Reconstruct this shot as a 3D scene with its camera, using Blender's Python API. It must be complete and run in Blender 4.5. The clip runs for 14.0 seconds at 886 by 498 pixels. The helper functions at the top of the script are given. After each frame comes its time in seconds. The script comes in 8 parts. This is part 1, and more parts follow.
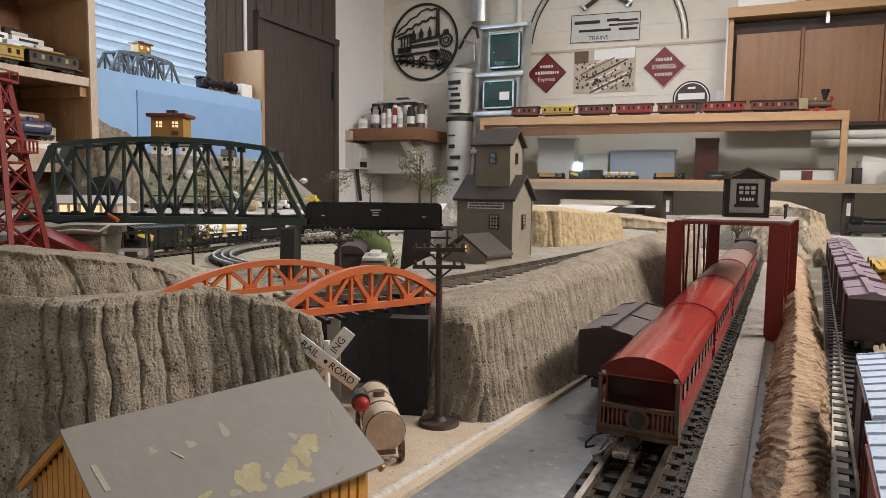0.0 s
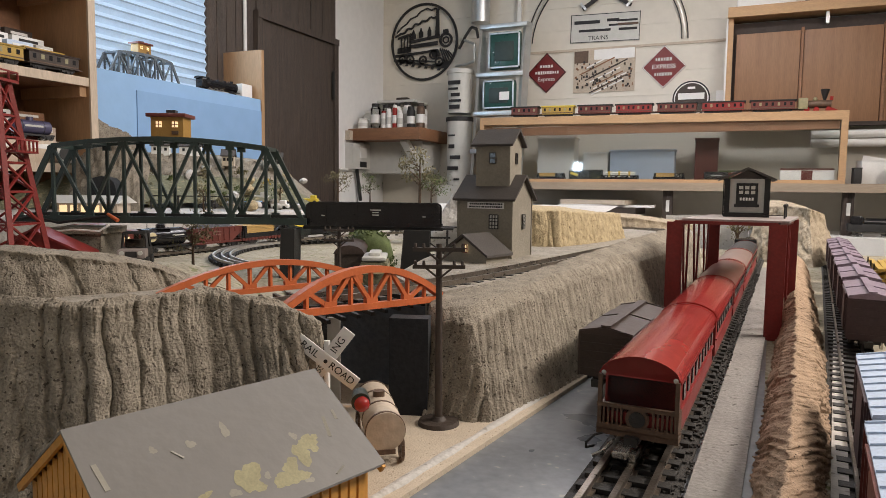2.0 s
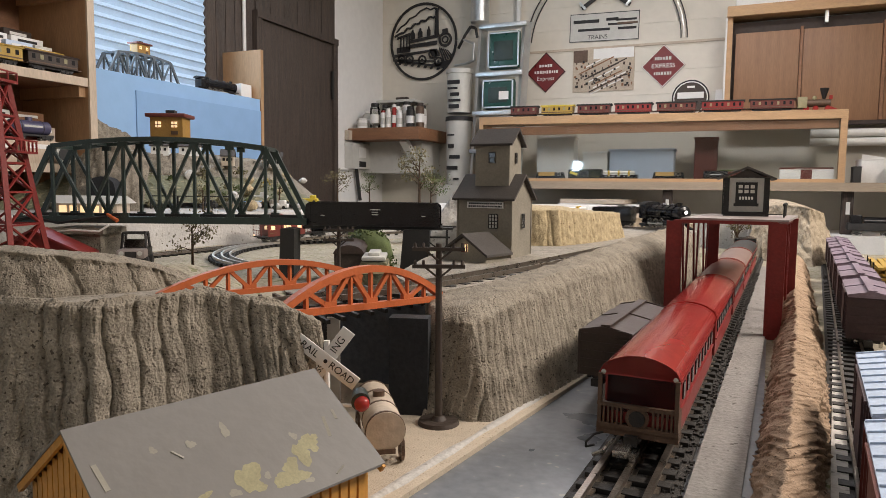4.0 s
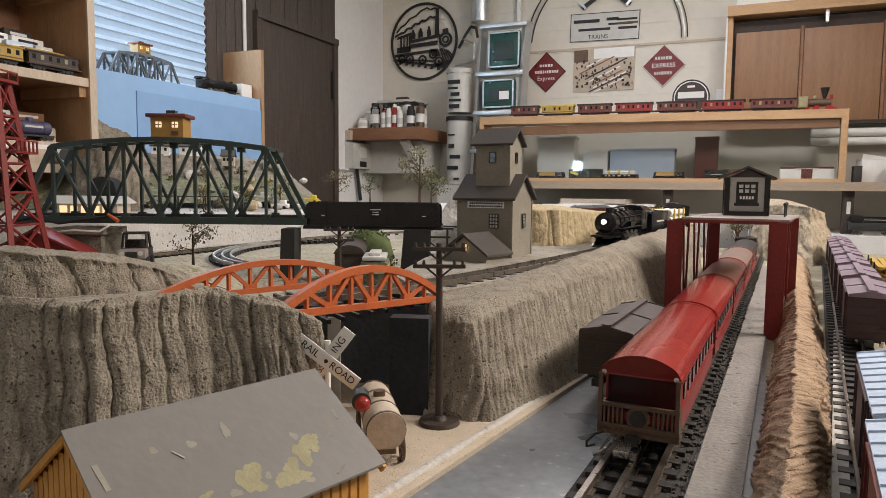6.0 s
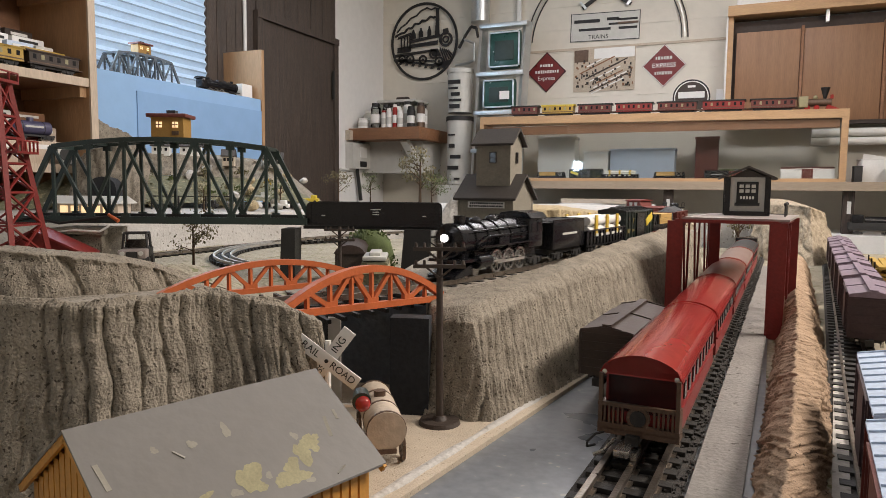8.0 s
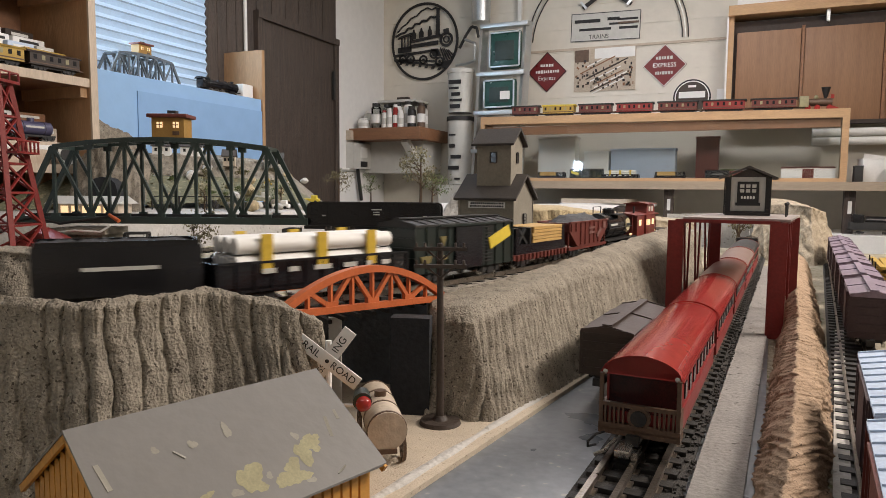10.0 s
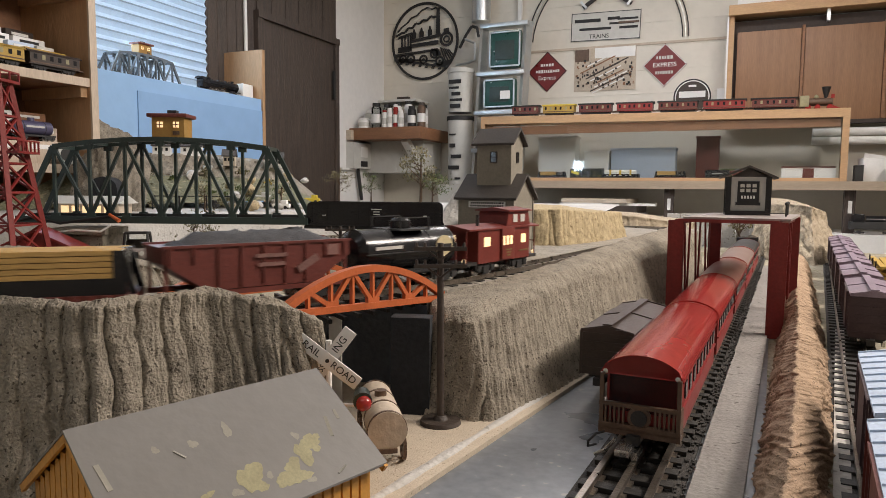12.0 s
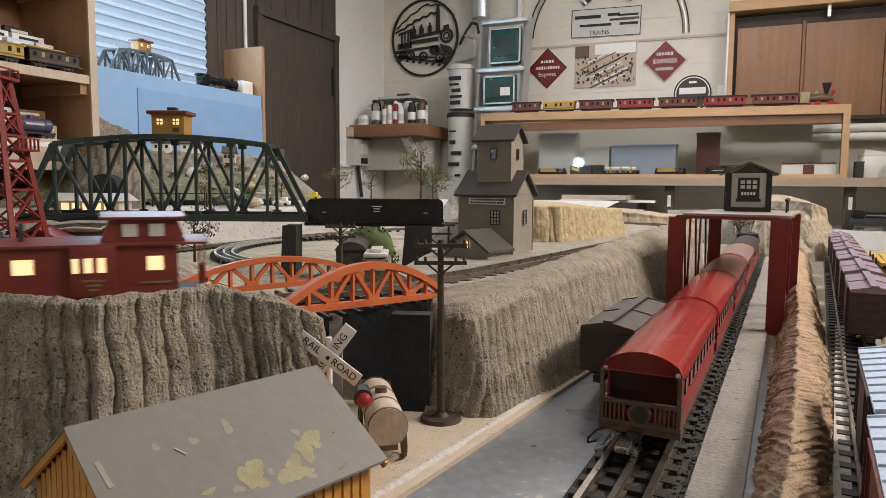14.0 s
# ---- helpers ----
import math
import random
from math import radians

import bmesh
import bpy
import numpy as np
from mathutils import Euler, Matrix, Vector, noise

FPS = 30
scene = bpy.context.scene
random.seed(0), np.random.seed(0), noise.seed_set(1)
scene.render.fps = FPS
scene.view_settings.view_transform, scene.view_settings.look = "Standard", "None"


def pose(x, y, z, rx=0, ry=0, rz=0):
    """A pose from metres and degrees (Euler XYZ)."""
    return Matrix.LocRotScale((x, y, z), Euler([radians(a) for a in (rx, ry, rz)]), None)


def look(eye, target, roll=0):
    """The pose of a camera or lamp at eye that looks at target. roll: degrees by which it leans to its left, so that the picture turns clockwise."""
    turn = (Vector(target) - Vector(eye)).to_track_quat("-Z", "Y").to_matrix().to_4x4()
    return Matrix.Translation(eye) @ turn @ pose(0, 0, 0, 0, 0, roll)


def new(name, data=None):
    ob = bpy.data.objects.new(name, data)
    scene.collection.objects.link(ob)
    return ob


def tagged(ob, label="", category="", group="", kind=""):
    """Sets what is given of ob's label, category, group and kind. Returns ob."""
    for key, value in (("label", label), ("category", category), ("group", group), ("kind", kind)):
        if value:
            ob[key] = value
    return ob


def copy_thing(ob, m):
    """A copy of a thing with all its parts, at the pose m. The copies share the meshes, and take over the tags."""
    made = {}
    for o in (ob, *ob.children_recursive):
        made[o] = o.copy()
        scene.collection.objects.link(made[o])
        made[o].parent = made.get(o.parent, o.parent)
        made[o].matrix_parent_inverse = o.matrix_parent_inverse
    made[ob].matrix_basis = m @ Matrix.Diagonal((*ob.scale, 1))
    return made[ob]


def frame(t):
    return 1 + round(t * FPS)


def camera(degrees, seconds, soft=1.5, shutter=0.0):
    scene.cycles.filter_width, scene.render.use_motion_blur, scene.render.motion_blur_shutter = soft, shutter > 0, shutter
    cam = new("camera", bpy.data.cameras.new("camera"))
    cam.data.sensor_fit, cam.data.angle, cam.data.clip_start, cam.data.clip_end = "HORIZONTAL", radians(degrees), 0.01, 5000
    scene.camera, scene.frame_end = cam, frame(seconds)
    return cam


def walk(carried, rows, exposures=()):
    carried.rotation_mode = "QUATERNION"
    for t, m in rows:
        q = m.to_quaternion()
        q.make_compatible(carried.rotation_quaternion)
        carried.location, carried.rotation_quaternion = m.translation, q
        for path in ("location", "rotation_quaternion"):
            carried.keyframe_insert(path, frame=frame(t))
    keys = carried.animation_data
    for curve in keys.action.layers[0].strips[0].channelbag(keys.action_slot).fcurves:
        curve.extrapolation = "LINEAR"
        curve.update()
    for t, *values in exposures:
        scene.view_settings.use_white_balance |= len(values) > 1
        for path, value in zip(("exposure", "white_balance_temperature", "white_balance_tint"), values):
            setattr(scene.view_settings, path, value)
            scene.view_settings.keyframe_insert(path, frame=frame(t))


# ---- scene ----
cam = camera(66.27, 14.0, soft=0.65, shutter=0.5)
EYE = Vector((0.0, 0.0, 0.165))


def aim(turn, tilt, lean):
    """Camera pose: degrees left of +Y, degrees below level, degrees of lean."""
    a, b = radians(turn), radians(tilt)
    way = Vector((-math.sin(a) * math.cos(b), math.cos(a) * math.cos(b), -math.sin(b)))
    return look(EYE, EYE + way, lean)


walk(cam, [
    (0.0, aim(23.500, 5.000, 0.70)), (1.5, aim(23.500, 5.000, 0.70)), (3.0, aim(23.465, 5.030, 0.62)),
    (5.5, aim(23.490, 5.040, 0.54)), (6.5, aim(23.520, 5.050, 0.52)), (8.0, aim(23.535, 5.050, 0.52)),
    (10.5, aim(23.590, 5.050, 0.48)), (11.5, aim(23.595, 5.060, 0.48)), (12.5, aim(23.605, 5.110, 0.45)),
    (13.0, aim(23.600, 5.180, 0.41)), (13.5, aim(23.605, 5.270, 0.39)), (14.0, aim(23.615, 5.340, 0.40)),
], exposures=[(0.0, -0.05, 6500, 16), (14.0, -0.05, 6500, 16)])

# ---- light ----
world = bpy.data.worlds.new("world")
scene.world = world
world.use_nodes = True
wn = world.node_tree.nodes
sky = wn.new("ShaderNodeTexSky")
sky.sky_type, sky.sun_disc, sky.sun_elevation, sky.sun_rotation = "NISHITA", False, radians(35), radians(-90)
world.node_tree.links.new(sky.outputs[0], wn["Background"].inputs[0])
wn["Background"].inputs[1].default_value = 0.12


def area_lamp(name, at, target, sx, sy, power, colour):
    d = bpy.data.lights.new(name, "AREA")
    d.shape, d.size, d.size_y, d.energy, d.color = "RECTANGLE", sx, sy, power, colour
    ob = new(name, d)
    ob.matrix_world = look(at, target)
    return ob


area_lamp("window_light", (-1.88, 1.75, 0.9), (-0.2, 1.75, 0.9), 0.55, 0.6, 8, (0.6, 0.82, 1.0))
area_lamp("window_light_back", (-1.78, -1.66, 0.45), (-0.7, 3.2, 0.27), 0.1, 0.1, 2.5, (0.66, 0.85, 1.0))
# unseen source, added for the warm light from the right
area_lamp("right_side_lamp", (1.15, 1.2, 1.26), (-0.2, 0.9, 0.1), 1.0, 0.3, 43, (1.0, 0.93, 0.81))
area_lamp("ceiling_light_lamp_middle", (-0.8, 1.65, 1.36), (-0.8, 1.65, 0), 0.6, 0.14, 7, (0.95, 0.97, 1.0))
# added fill for the back wall, source unseen
area_lamp("back_wall_fill_lamp", (-0.2, 2.5, 1.36), (-0.2, 2.5, 0), 1.2, 0.2, 16, (0.96, 0.95, 0.94))
# added fill for surfaces that face the camera
area_lamp("front_fill_lamp", (-0.3, -0.45, 1.36), (-0.3, -0.45, 0), 0.8, 0.2, 2.6, (0.95, 0.97, 1.0))


# ---- materials ----
def mat(name, col, rough=0.6, metal=0.0, vary=0.25, scale=40.0, bump=0.15, spots=None, spot_at=0.62, stretch=(1, 1, 1), glow=0.0, spec=0.5, speck=5.5):
    """Procedural surface: base colour varied by coarse and fine noise, optional dark or light specks, bump and gloss variation."""
    m = bpy.data.materials.new(name)
    m.use_nodes = True
    n, l = m.node_tree.nodes, m.node_tree.links
    b = n["Principled BSDF"]
    tc, mp = n.new("ShaderNodeTexCoord"), n.new("ShaderNodeMapping")
    mp.inputs["Scale"].default_value = stretch
    l.new(tc.outputs["Object"], mp.inputs[0])
    big, fine = n.new("ShaderNodeTexNoise"), n.new("ShaderNodeTexNoise")
    big.inputs["Scale"].default_value, big.inputs["Detail"].default_value = scale, 4
    fine.inputs["Scale"].default_value, fine.inputs["Detail"].default_value = scale * 9, 3
    l.new(mp.outputs[0], big.inputs[0]), l.new(mp.outputs[0], fine.inputs[0])
    add = n.new("ShaderNodeMath")
    add.operation = "ADD"
    l.new(big.outputs[0], add.inputs[0]), l.new(fine.outputs[0], add.inputs[1])
    ramp = n.new("ShaderNodeValToRGB")
    lo, hi = [max(0, c * (1 - vary)) for c in col], [min(1, c * (1 + vary)) for c in col]
    ramp.color_ramp.elements[0].position, ramp.color_ramp.elements[1].position = 0.3, 0.7
    ramp.color_ramp.elements[0].color, ramp.color_ramp.elements[1].color = (*lo, 1), (*hi, 1)
    half = n.new("ShaderNodeMath")
    half.operation = "MULTIPLY"
    half.inputs[1].default_value = 0.5
    l.new(add.outputs[0], half.inputs[0]), l.new(half.outputs[0], ramp.inputs[0])
    out = ramp.outputs[0]
    if spots:
        sp = n.new("ShaderNodeTexNoise")
        sp.inputs["Scale"].default_value, sp.inputs["Detail"].default_value = scale * speck, 1
        l.new(tc.outputs["Object"], sp.inputs[0])
        st = n.new("ShaderNodeMapRange")
        st.inputs[1].default_value, st.inputs[2].default_value = spot_at, spot_at + 0.06
        l.new(sp.outputs[0], st.inputs[0])
        mx = n.new("ShaderNodeMix")
        mx.data_type = "RGBA"
        l.new(st.outputs[0], mx.inputs[0]), l.new(out, mx.inputs[6])
        mx.inputs[7].default_value = (*spots, 1)
        out = mx.outputs[2]
    l.new(out, b.inputs["Base Color"])
    b.inputs["Metallic"].default_value = metal
    b.inputs["Specular IOR Level"].default_value = spec
    rr = n.new("ShaderNodeMapRange")
    rr.inputs[3].default_value, rr.inputs[4].default_value = max(0.02, rough - 0.1), min(1, rough + 0.1)
    l.new(big.outputs[0], rr.inputs[0]), l.new(rr.outputs[0], b.inputs["Roughness"])
    if bump:
        bp = n.new("ShaderNodeBump")
        bp.inputs["Strength"].default_value, bp.inputs["Distance"].default_value = bump, 0.3 / scale
        l.new(half.outputs[0], bp.inputs["Height"]), l.new(bp.outputs[0], b.inputs["Normal"])
    if glow:
        l.new(out, b.inputs["Emission Color"])
        b.inputs["Emission Strength"].default_value = glow
    return m


M = dict(
    rock=mat("grey_rock", (0.29, 0.255, 0.205), 0.95, 0, 0.42, 75, 0.9, (0.10, 0.085, 0.068), 0.635, spec=0.1, speck=6.0),
    palerock=mat("pale_plaster_rock", (0.42, 0.35, 0.26), 0.95, 0, 0.35, 60, 0.8, (0.16, 0.12, 0.08), 0.66, spec=0.1),
    tanrock=mat("tan_rock", (0.46, 0.37, 0.23), 0.95, 0, 0.4, 110, 0.9, (0.17, 0.12, 0.07), 0.65, spec=0.1, speck=4.0),
    ridge=mat("brown_rock", (0.385, 0.275, 0.19), 0.95, 0, 0.34, 70, 0.6, (0.075, 0.055, 0.04), 0.68, spec=0.1, speck=4.0),
    dirt=mat("grey_plaster_dirt", (0.3, 0.27, 0.225), 0.95, 0, 0.35, 50, 0.5, (0.12, 0.1, 0.08), 0.64),
    snow=mat("white_plaster", (0.5, 0.48, 0.45), 0.9, 0, 0.15, 20, 0.3, (0.3, 0.28, 0.25), 0.66),
    sand=mat("sand", (0.52, 0.44, 0.34), 0.95, 0, 0.15, 90, 0.4, (0.3, 0.24, 0.18), 0.68),
    board=mat("grey_painted_board", (0.165, 0.178, 0.195), 0.3, 0, 0.35, 14, 0.015, (0.33, 0.31, 0.28), 0.7, speck=9.0),
    earth=mat("layout_earth", (0.36, 0.32, 0.24), 0.95, 0, 0.3, 14, 0.5, (0.2, 0.2, 0.1), 0.62),
    ballast=mat("ballast", (0.055, 0.05, 0.045), 0.9, 0, 0.6, 160, 0.9, (0.02, 0.02, 0.02), 0.56),
    road=mat("road_strip", (0.27, 0.255, 0.24), 0.85, 0, 0.25, 30, 0.3, (0.1, 0.09, 0.08), 0.68),
    tie=mat("black_tie", (0.018, 0.016, 0.014), 0.6, 0, 0.3, 60, 0.2),
    rail=mat("steel_rail", (0.68, 0.66, 0.62), 0.38, 0.85, 0.25, 60, 0.1),
    oldrail=mat("tarnished_rail", (0.3, 0.26, 0.22), 0.3, 0.9, 0.4, 60, 0.15),
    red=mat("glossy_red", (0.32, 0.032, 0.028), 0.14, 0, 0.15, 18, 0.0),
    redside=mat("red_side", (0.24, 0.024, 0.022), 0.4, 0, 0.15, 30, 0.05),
    gantry=mat("gantry_red", (0.21, 0.02, 0.016), 0.5, 0, 0.25, 30, 0.1),
    oldred=mat("oxide_red", (0.13, 0.028, 0.02), 0.5, 0, 0.25, 40, 0.1),
    orange=mat("orange_plastic", (0.5, 0.12, 0.035), 0.45, 0, 0.12, 40, 0.08),
    dgreen=mat("dark_green_steel", (0.026, 0.042, 0.036), 0.42, 0, 0.3, 40, 0.1),
    black=mat("black_enamel", (0.011, 0.011, 0.013), 0.2, 0, 0.3, 40, 0.06),
    iron=mat("dull_black", (0.02, 0.019, 0.018), 0.6, 0, 0.4, 60, 0.2),
    shadow=mat("shade_black", (0.016, 0.018, 0.022), 0.85, 0, 0.5, 30, 0.2),
    bronze=mat("bronze_trim", (0.12, 0.075, 0.05), 0.45, 0.3, 0.3, 60, 0.2),
    brownbox=mat("dark_brown", (0.05, 0.036, 0.028), 0.6, 0, 0.3, 40, 0.2),
    purple=mat("mauve_brown", (0.055, 0.032, 0.036), 0.6, 0, 0.3, 40, 0.2),
    purpleroof=mat("mauve_roof", (0.22, 0.17, 0.215), 0.5, 0, 0.3, 40, 0.2),
    bluegrey=mat("pale_blue_roof", (0.5, 0.6, 0.75), 0.5, 0, 0.15, 40, 0.15),
    white=mat("white_paint", (0.78, 0.77, 0.74), 0.5, 0, 0.06, 20, 0.05),
    yellow=mat("yellow_paint", (0.62, 0.42, 0.04), 0.5, 0, 0.15, 30, 0.1),
    lemon=mat("lemon_paint", (0.66, 0.5, 0.05), 0.5, 0, 0.12, 30, 0.1),
    barnroof=mat("grey_painted_tin", (0.185, 0.176, 0.165), 0.42, 0, 0.06, 12, 0.04),
    barnwall=mat("amber_lithographed_tin", (0.58, 0.28, 0.055), 0.4, 0, 0.25, 30, 0.05),
    flake=mat("worn_yellow_patch", (0.285, 0.26, 0.145), 0.45, 0, 0.22, 90, 0.05),
    scuff=mat("pale_paint_scuff", (0.26, 0.245, 0.2), 0.5, 0, 0.12, 90, 0.05),
    cream=mat("cream_paint", (0.55, 0.47, 0.28), 0.5, 0, 0.12, 40, 0.05),
    dulltin=mat("dull_tin", (0.34, 0.29, 0.27), 0.45, 0.2, 0.2, 30, 0.08),
    palewood=mat("pale_wood", (0.52, 0.42, 0.32), 0.6, 0, 0.18, 9, 0.1, stretch=(3, 3, 0.6)),
    boxgreen=mat("very_dark_green_paint", (0.013, 0.021, 0.017), 0.4, 0, 0.25, 40, 0.06),
    dullgold=mat("faded_gold_lettering", (0.17, 0.14, 0.05), 0.5, 0, 0.25, 60, 0.05),
    cabred=mat("caboose_red", (0.17, 0.03, 0.022), 0.42, 0, 0.2, 40, 0.06),
    blindshade=mat("blind_shade_paint", (0.30, 0.42, 0.56), 0.8, 0, 0.1, 20, 0.03),
    gold=mat("gold_ochre_plastic", (0.42, 0.27, 0.05), 0.5, 0, 0.2, 30, 0.1),
    violet=mat("slate_violet_paint", (0.075, 0.07, 0.13), 0.35, 0, 0.15, 30, 0.03),
    elev=mat("grey_clapboard", (0.25, 0.225, 0.18), 0.7, 0, 0.2, 40, 0.2),
    elevside=mat("grey_clapboard_side", (0.16, 0.14, 0.12), 0.7, 0, 0.2, 40, 0.2),
    elevroof=mat("dark_brown_roof", (0.06, 0.052, 0.047), 0.8, 0, 0.25, 60, 0.2),
    wall=mat("cream_wall_paint", (0.66, 0.62, 0.54), 0.7, 0, 0.05, 3, 0.05),
    wallw=mat("white_wall_paint", (0.8, 0.79, 0.77), 0.7, 0, 0.05, 3, 0.05),
    ceilm=mat("ceiling_paint", (0.75, 0.73, 0.7), 0.9, 0, 0.05, 4, 0.05),
    floorm=mat("concrete_floor", (0.3, 0.29, 0.27), 0.8, 0, 0.2, 4, 0.2),
    dwood=mat("dark_stained_wood", (0.066, 0.047, 0.037), 0.55, 0, 0.75, 9, 0.4, stretch=(8, 8, 0.6)),
    pine=mat("pine_wood", (0.5, 0.31, 0.16), 0.55, 0, 0.18, 8, 0.15, stretch=(1, 1, 6)),
    ply=mat("birch_plywood", (0.42, 0.25, 0.13), 0.6, 0, 0.2, 6, 0.15, stretch=(6, 6, 0.7)),
    brownwood=mat("brown_shelf_wood", (0.25, 0.12, 0.06), 0.55, 0, 0.3, 9, 0.2, stretch=(1, 6, 6)),
    cabdoor=mat("cabinet_door_veneer", (0.27, 0.14, 0.07), 0.5, 0, 0.22, 6, 0.1, stretch=(7, 7, 0.5)),
    cabdark=mat("cabinet_inside", (0.05, 0.035, 0.028), 0.7, 0, 0.25, 8, 0.1),
    skyblue=mat("sky_blue_backdrop", (0.27, 0.45, 0.70), 0.75, 0, 0.06, 2, 0.02),
    skyblue2=mat("paler_blue_board", (0.23, 0.39, 0.63), 0.75, 0, 0.06, 2, 0.02),
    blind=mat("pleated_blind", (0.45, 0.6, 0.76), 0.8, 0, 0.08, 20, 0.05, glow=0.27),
    leaf=mat("model_foliage", (0.1, 0.13, 0.045), 0.9, 0, 0.5, 60, 0.4),
    dryleaf=mat("dry_foliage", (0.17, 0.15, 0.08), 0.9, 0, 0.5, 60, 0.4),
    trunk=mat("twig", (0.08, 0.05, 0.03), 0.9, 0, 0.3, 60, 0.3),
    green=mat("green_ladder_plastic", (0.010, 0.062, 0.047), 0.3, 0, 0.25, 10, 0.1, (0.5, 0.55, 0.5), 0.72),
    alu=mat("aluminium", (0.62, 0.64, 0.64), 0.35, 0.9, 0.15, 20, 0.1),
    pale=mat("pale_grey_plastic", (0.55, 0.54, 0.5), 0.5, 0, 0.1, 30, 0.05),
    card=mat("worn_cardboard_box", (0.5, 0.42, 0.33), 0.8, 0, 0.2, 20, 0.1),
    coal=mat("coal", (0.05, 0.05, 0.055), 0.7, 0, 0.6, 150, 0.9),
    lumber=mat("lumber", (0.5, 0.31, 0.1), 0.7, 0, 0.25, 60, 0.2, stretch=(0.3, 4, 4)),
    warm=mat("lit_window", (1.0, 0.72, 0.38), 0.5, 0, 0.02, 20, 0, glow=0.95),
    lamp=mat("headlight", (1.0, 0.97, 0.9), 0.4, 0, 0, 20, 0, glow=4.0),
    pane=mat("dark_window", (0.02, 0.02, 0.022), 0.15, 0, 0.2, 30, 0),
    postred=mat("maroon_sign", (0.17, 0.02, 0.02), 0.3, 0, 0.1, 10, 0.02),
    ink=mat("black_ink", (0.015, 0.014, 0.014), 0.6, 0, 0.1, 20, 0),
    wheel=mat("wheel_steel", (0.6, 0.59, 0.57), 0.25, 0.9, 0.3, 60, 0.1),
    mustard=mat("mustard_paint", (0.36, 0.2, 0.045), 0.5, 0, 0.15, 30, 0.1),
    bluesteel=mat("blue_grey_steel", (0.12, 0.15, 0.18), 0.5, 0.2, 0.3, 40, 0.1),
    roofbrown=mat("dull_red_brown_roof", (0.17, 0.055, 0.04), 0.35, 0, 0.2, 20, 0.0),
    roofgrey=mat("dusty_grey_roof", (0.22, 0.15, 0.13), 0.4, 0, 0.2, 20, 0.0),
    boxroof=mat("brown_car_roof", (0.055, 0.036, 0.029), 0.55, 0, 0.25, 30, 0.1),
    slate=mat("dim_blue_grey_board", (0.10, 0.112, 0.13), 0.85, 0, 0.3, 25, 0.2),
    faded=mat("faded_lettering", (0.2, 0.1, 0.085), 0.6, 0, 0.4, 60, 0.05),
    greywood=mat("weathered_bench_wood", (0.37, 0.29, 0.21), 0.6, 0, 0.2, 8, 0.15, stretch=(0.5, 5, 5)),
    grass=mat("grass_mat", (0.17, 0.165, 0.10), 0.95, 0, 0.35, 14, 0.5, (0.28, 0.24, 0.14), 0.6),
)


def glass_mat():
    m = bpy.data.materials.new("clear_glass")
    m.use_nodes = True
    n, l = m.node_tree.nodes, m.node_tree.links
    mix, tr, gl = n.new("ShaderNodeMixShader"), n.new("ShaderNodeBsdfTransparent"), n.new("ShaderNodeBsdfGlossy")
    tr.inputs[0].default_value = (0.93, 0.95, 0.94, 1)
    gl.inputs["Roughness"].default_value = 0.03
    fr = n.new("ShaderNodeFresnel")
    fr.inputs[0].default_value = 1.5
    l.new(fr.outputs[0], mix.inputs[0]), l.new(tr.outputs[0], mix.inputs[1]), l.new(gl.outputs[0], mix.inputs[2])
    l.new(mix.outputs[0], n["Material Output"].inputs[0])
    return m


M["glass"] = glass_mat()


# ---- building helpers ----
def box(bm, cx, cy, cz, sx, sy, sz, rot=None, bev=0.0):
    r = bmesh.ops.create_cube(bm, size=1)
    m = Matrix.Translation((cx, cy, cz)) @ (rot or Matrix()) @ Matrix.Diagonal((sx, sy, sz, 1))
    bmesh.ops.transform(bm, matrix=m, verts=r["verts"])
    if bev:
        es = list({e for v in r["verts"] for e in v.link_edges})
        bmesh.ops.bevel(bm, geom=es, offset=bev, segments=2, affect="EDGES", profile=0.6)
    return bm


def cyl(bm, p0, p1, r0, r1=None, seg=12):
    p0, p1 = Vector(p0), Vector(p1)
    d = p1 - p0
    m = Matrix.Translation((p0 + p1) / 2) @ d.to_track_quat("Z", "Y").to_matrix().to_4x4()
    bmesh.ops.create_cone(bm, cap_ends=True, segments=seg, radius1=r0, radius2=r0 if r1 is None else r1, depth=d.length, matrix=m)
    return bm


def beam(bm, p0, p1, w, h):
    """Square bar from p0 to p1."""
    p0, p1 = Vector(p0), Vector(p1)
    d = p1 - p0
    m = Matrix.Translation((p0 + p1) / 2) @ d.to_track_quat("X", "Z").to_matrix().to_4x4()
    r = bmesh.ops.create_cube(bm, size=1)
    bmesh.ops.transform(bm, matrix=m @ Matrix.Diagonal((d.length, w, h, 1)), verts=r["verts"])
    return bm


def ball(bm, at, r, sz=1.0, sub=2):
    q = bmesh.ops.create_icosphere(bm, subdivisions=sub, radius=r)
    bmesh.ops.transform(bm, matrix=Matrix.Translation(at) @ Matrix.Diagonal((1, 1, sz, 1)), verts=q["verts"])
    return bm


def prism(bm, pts, a, b, axis="X"):
    """Polygon of (u, v) extruded from a to b along an axis; u, v are the other two axes in order."""
    def at(u, v, w):
        return {"X": (w, u, v), "Y": (u, w, v), "Z": (u, v, w)}[axis]
    lo, hi = [bm.verts.new(at(u, v, a)) for u, v in pts], [bm.verts.new(at(u, v, b)) for u, v in pts]
    fs = [bm.faces.new(lo), bm.faces.new(hi)]
    for i in range(len(pts)):
        j = (i + 1) % len(pts)
        fs.append(bm.faces.new((lo[i], lo[j], hi[j], hi[i])))
    bmesh.ops.recalc_face_normals(bm, faces=fs)
    return bm


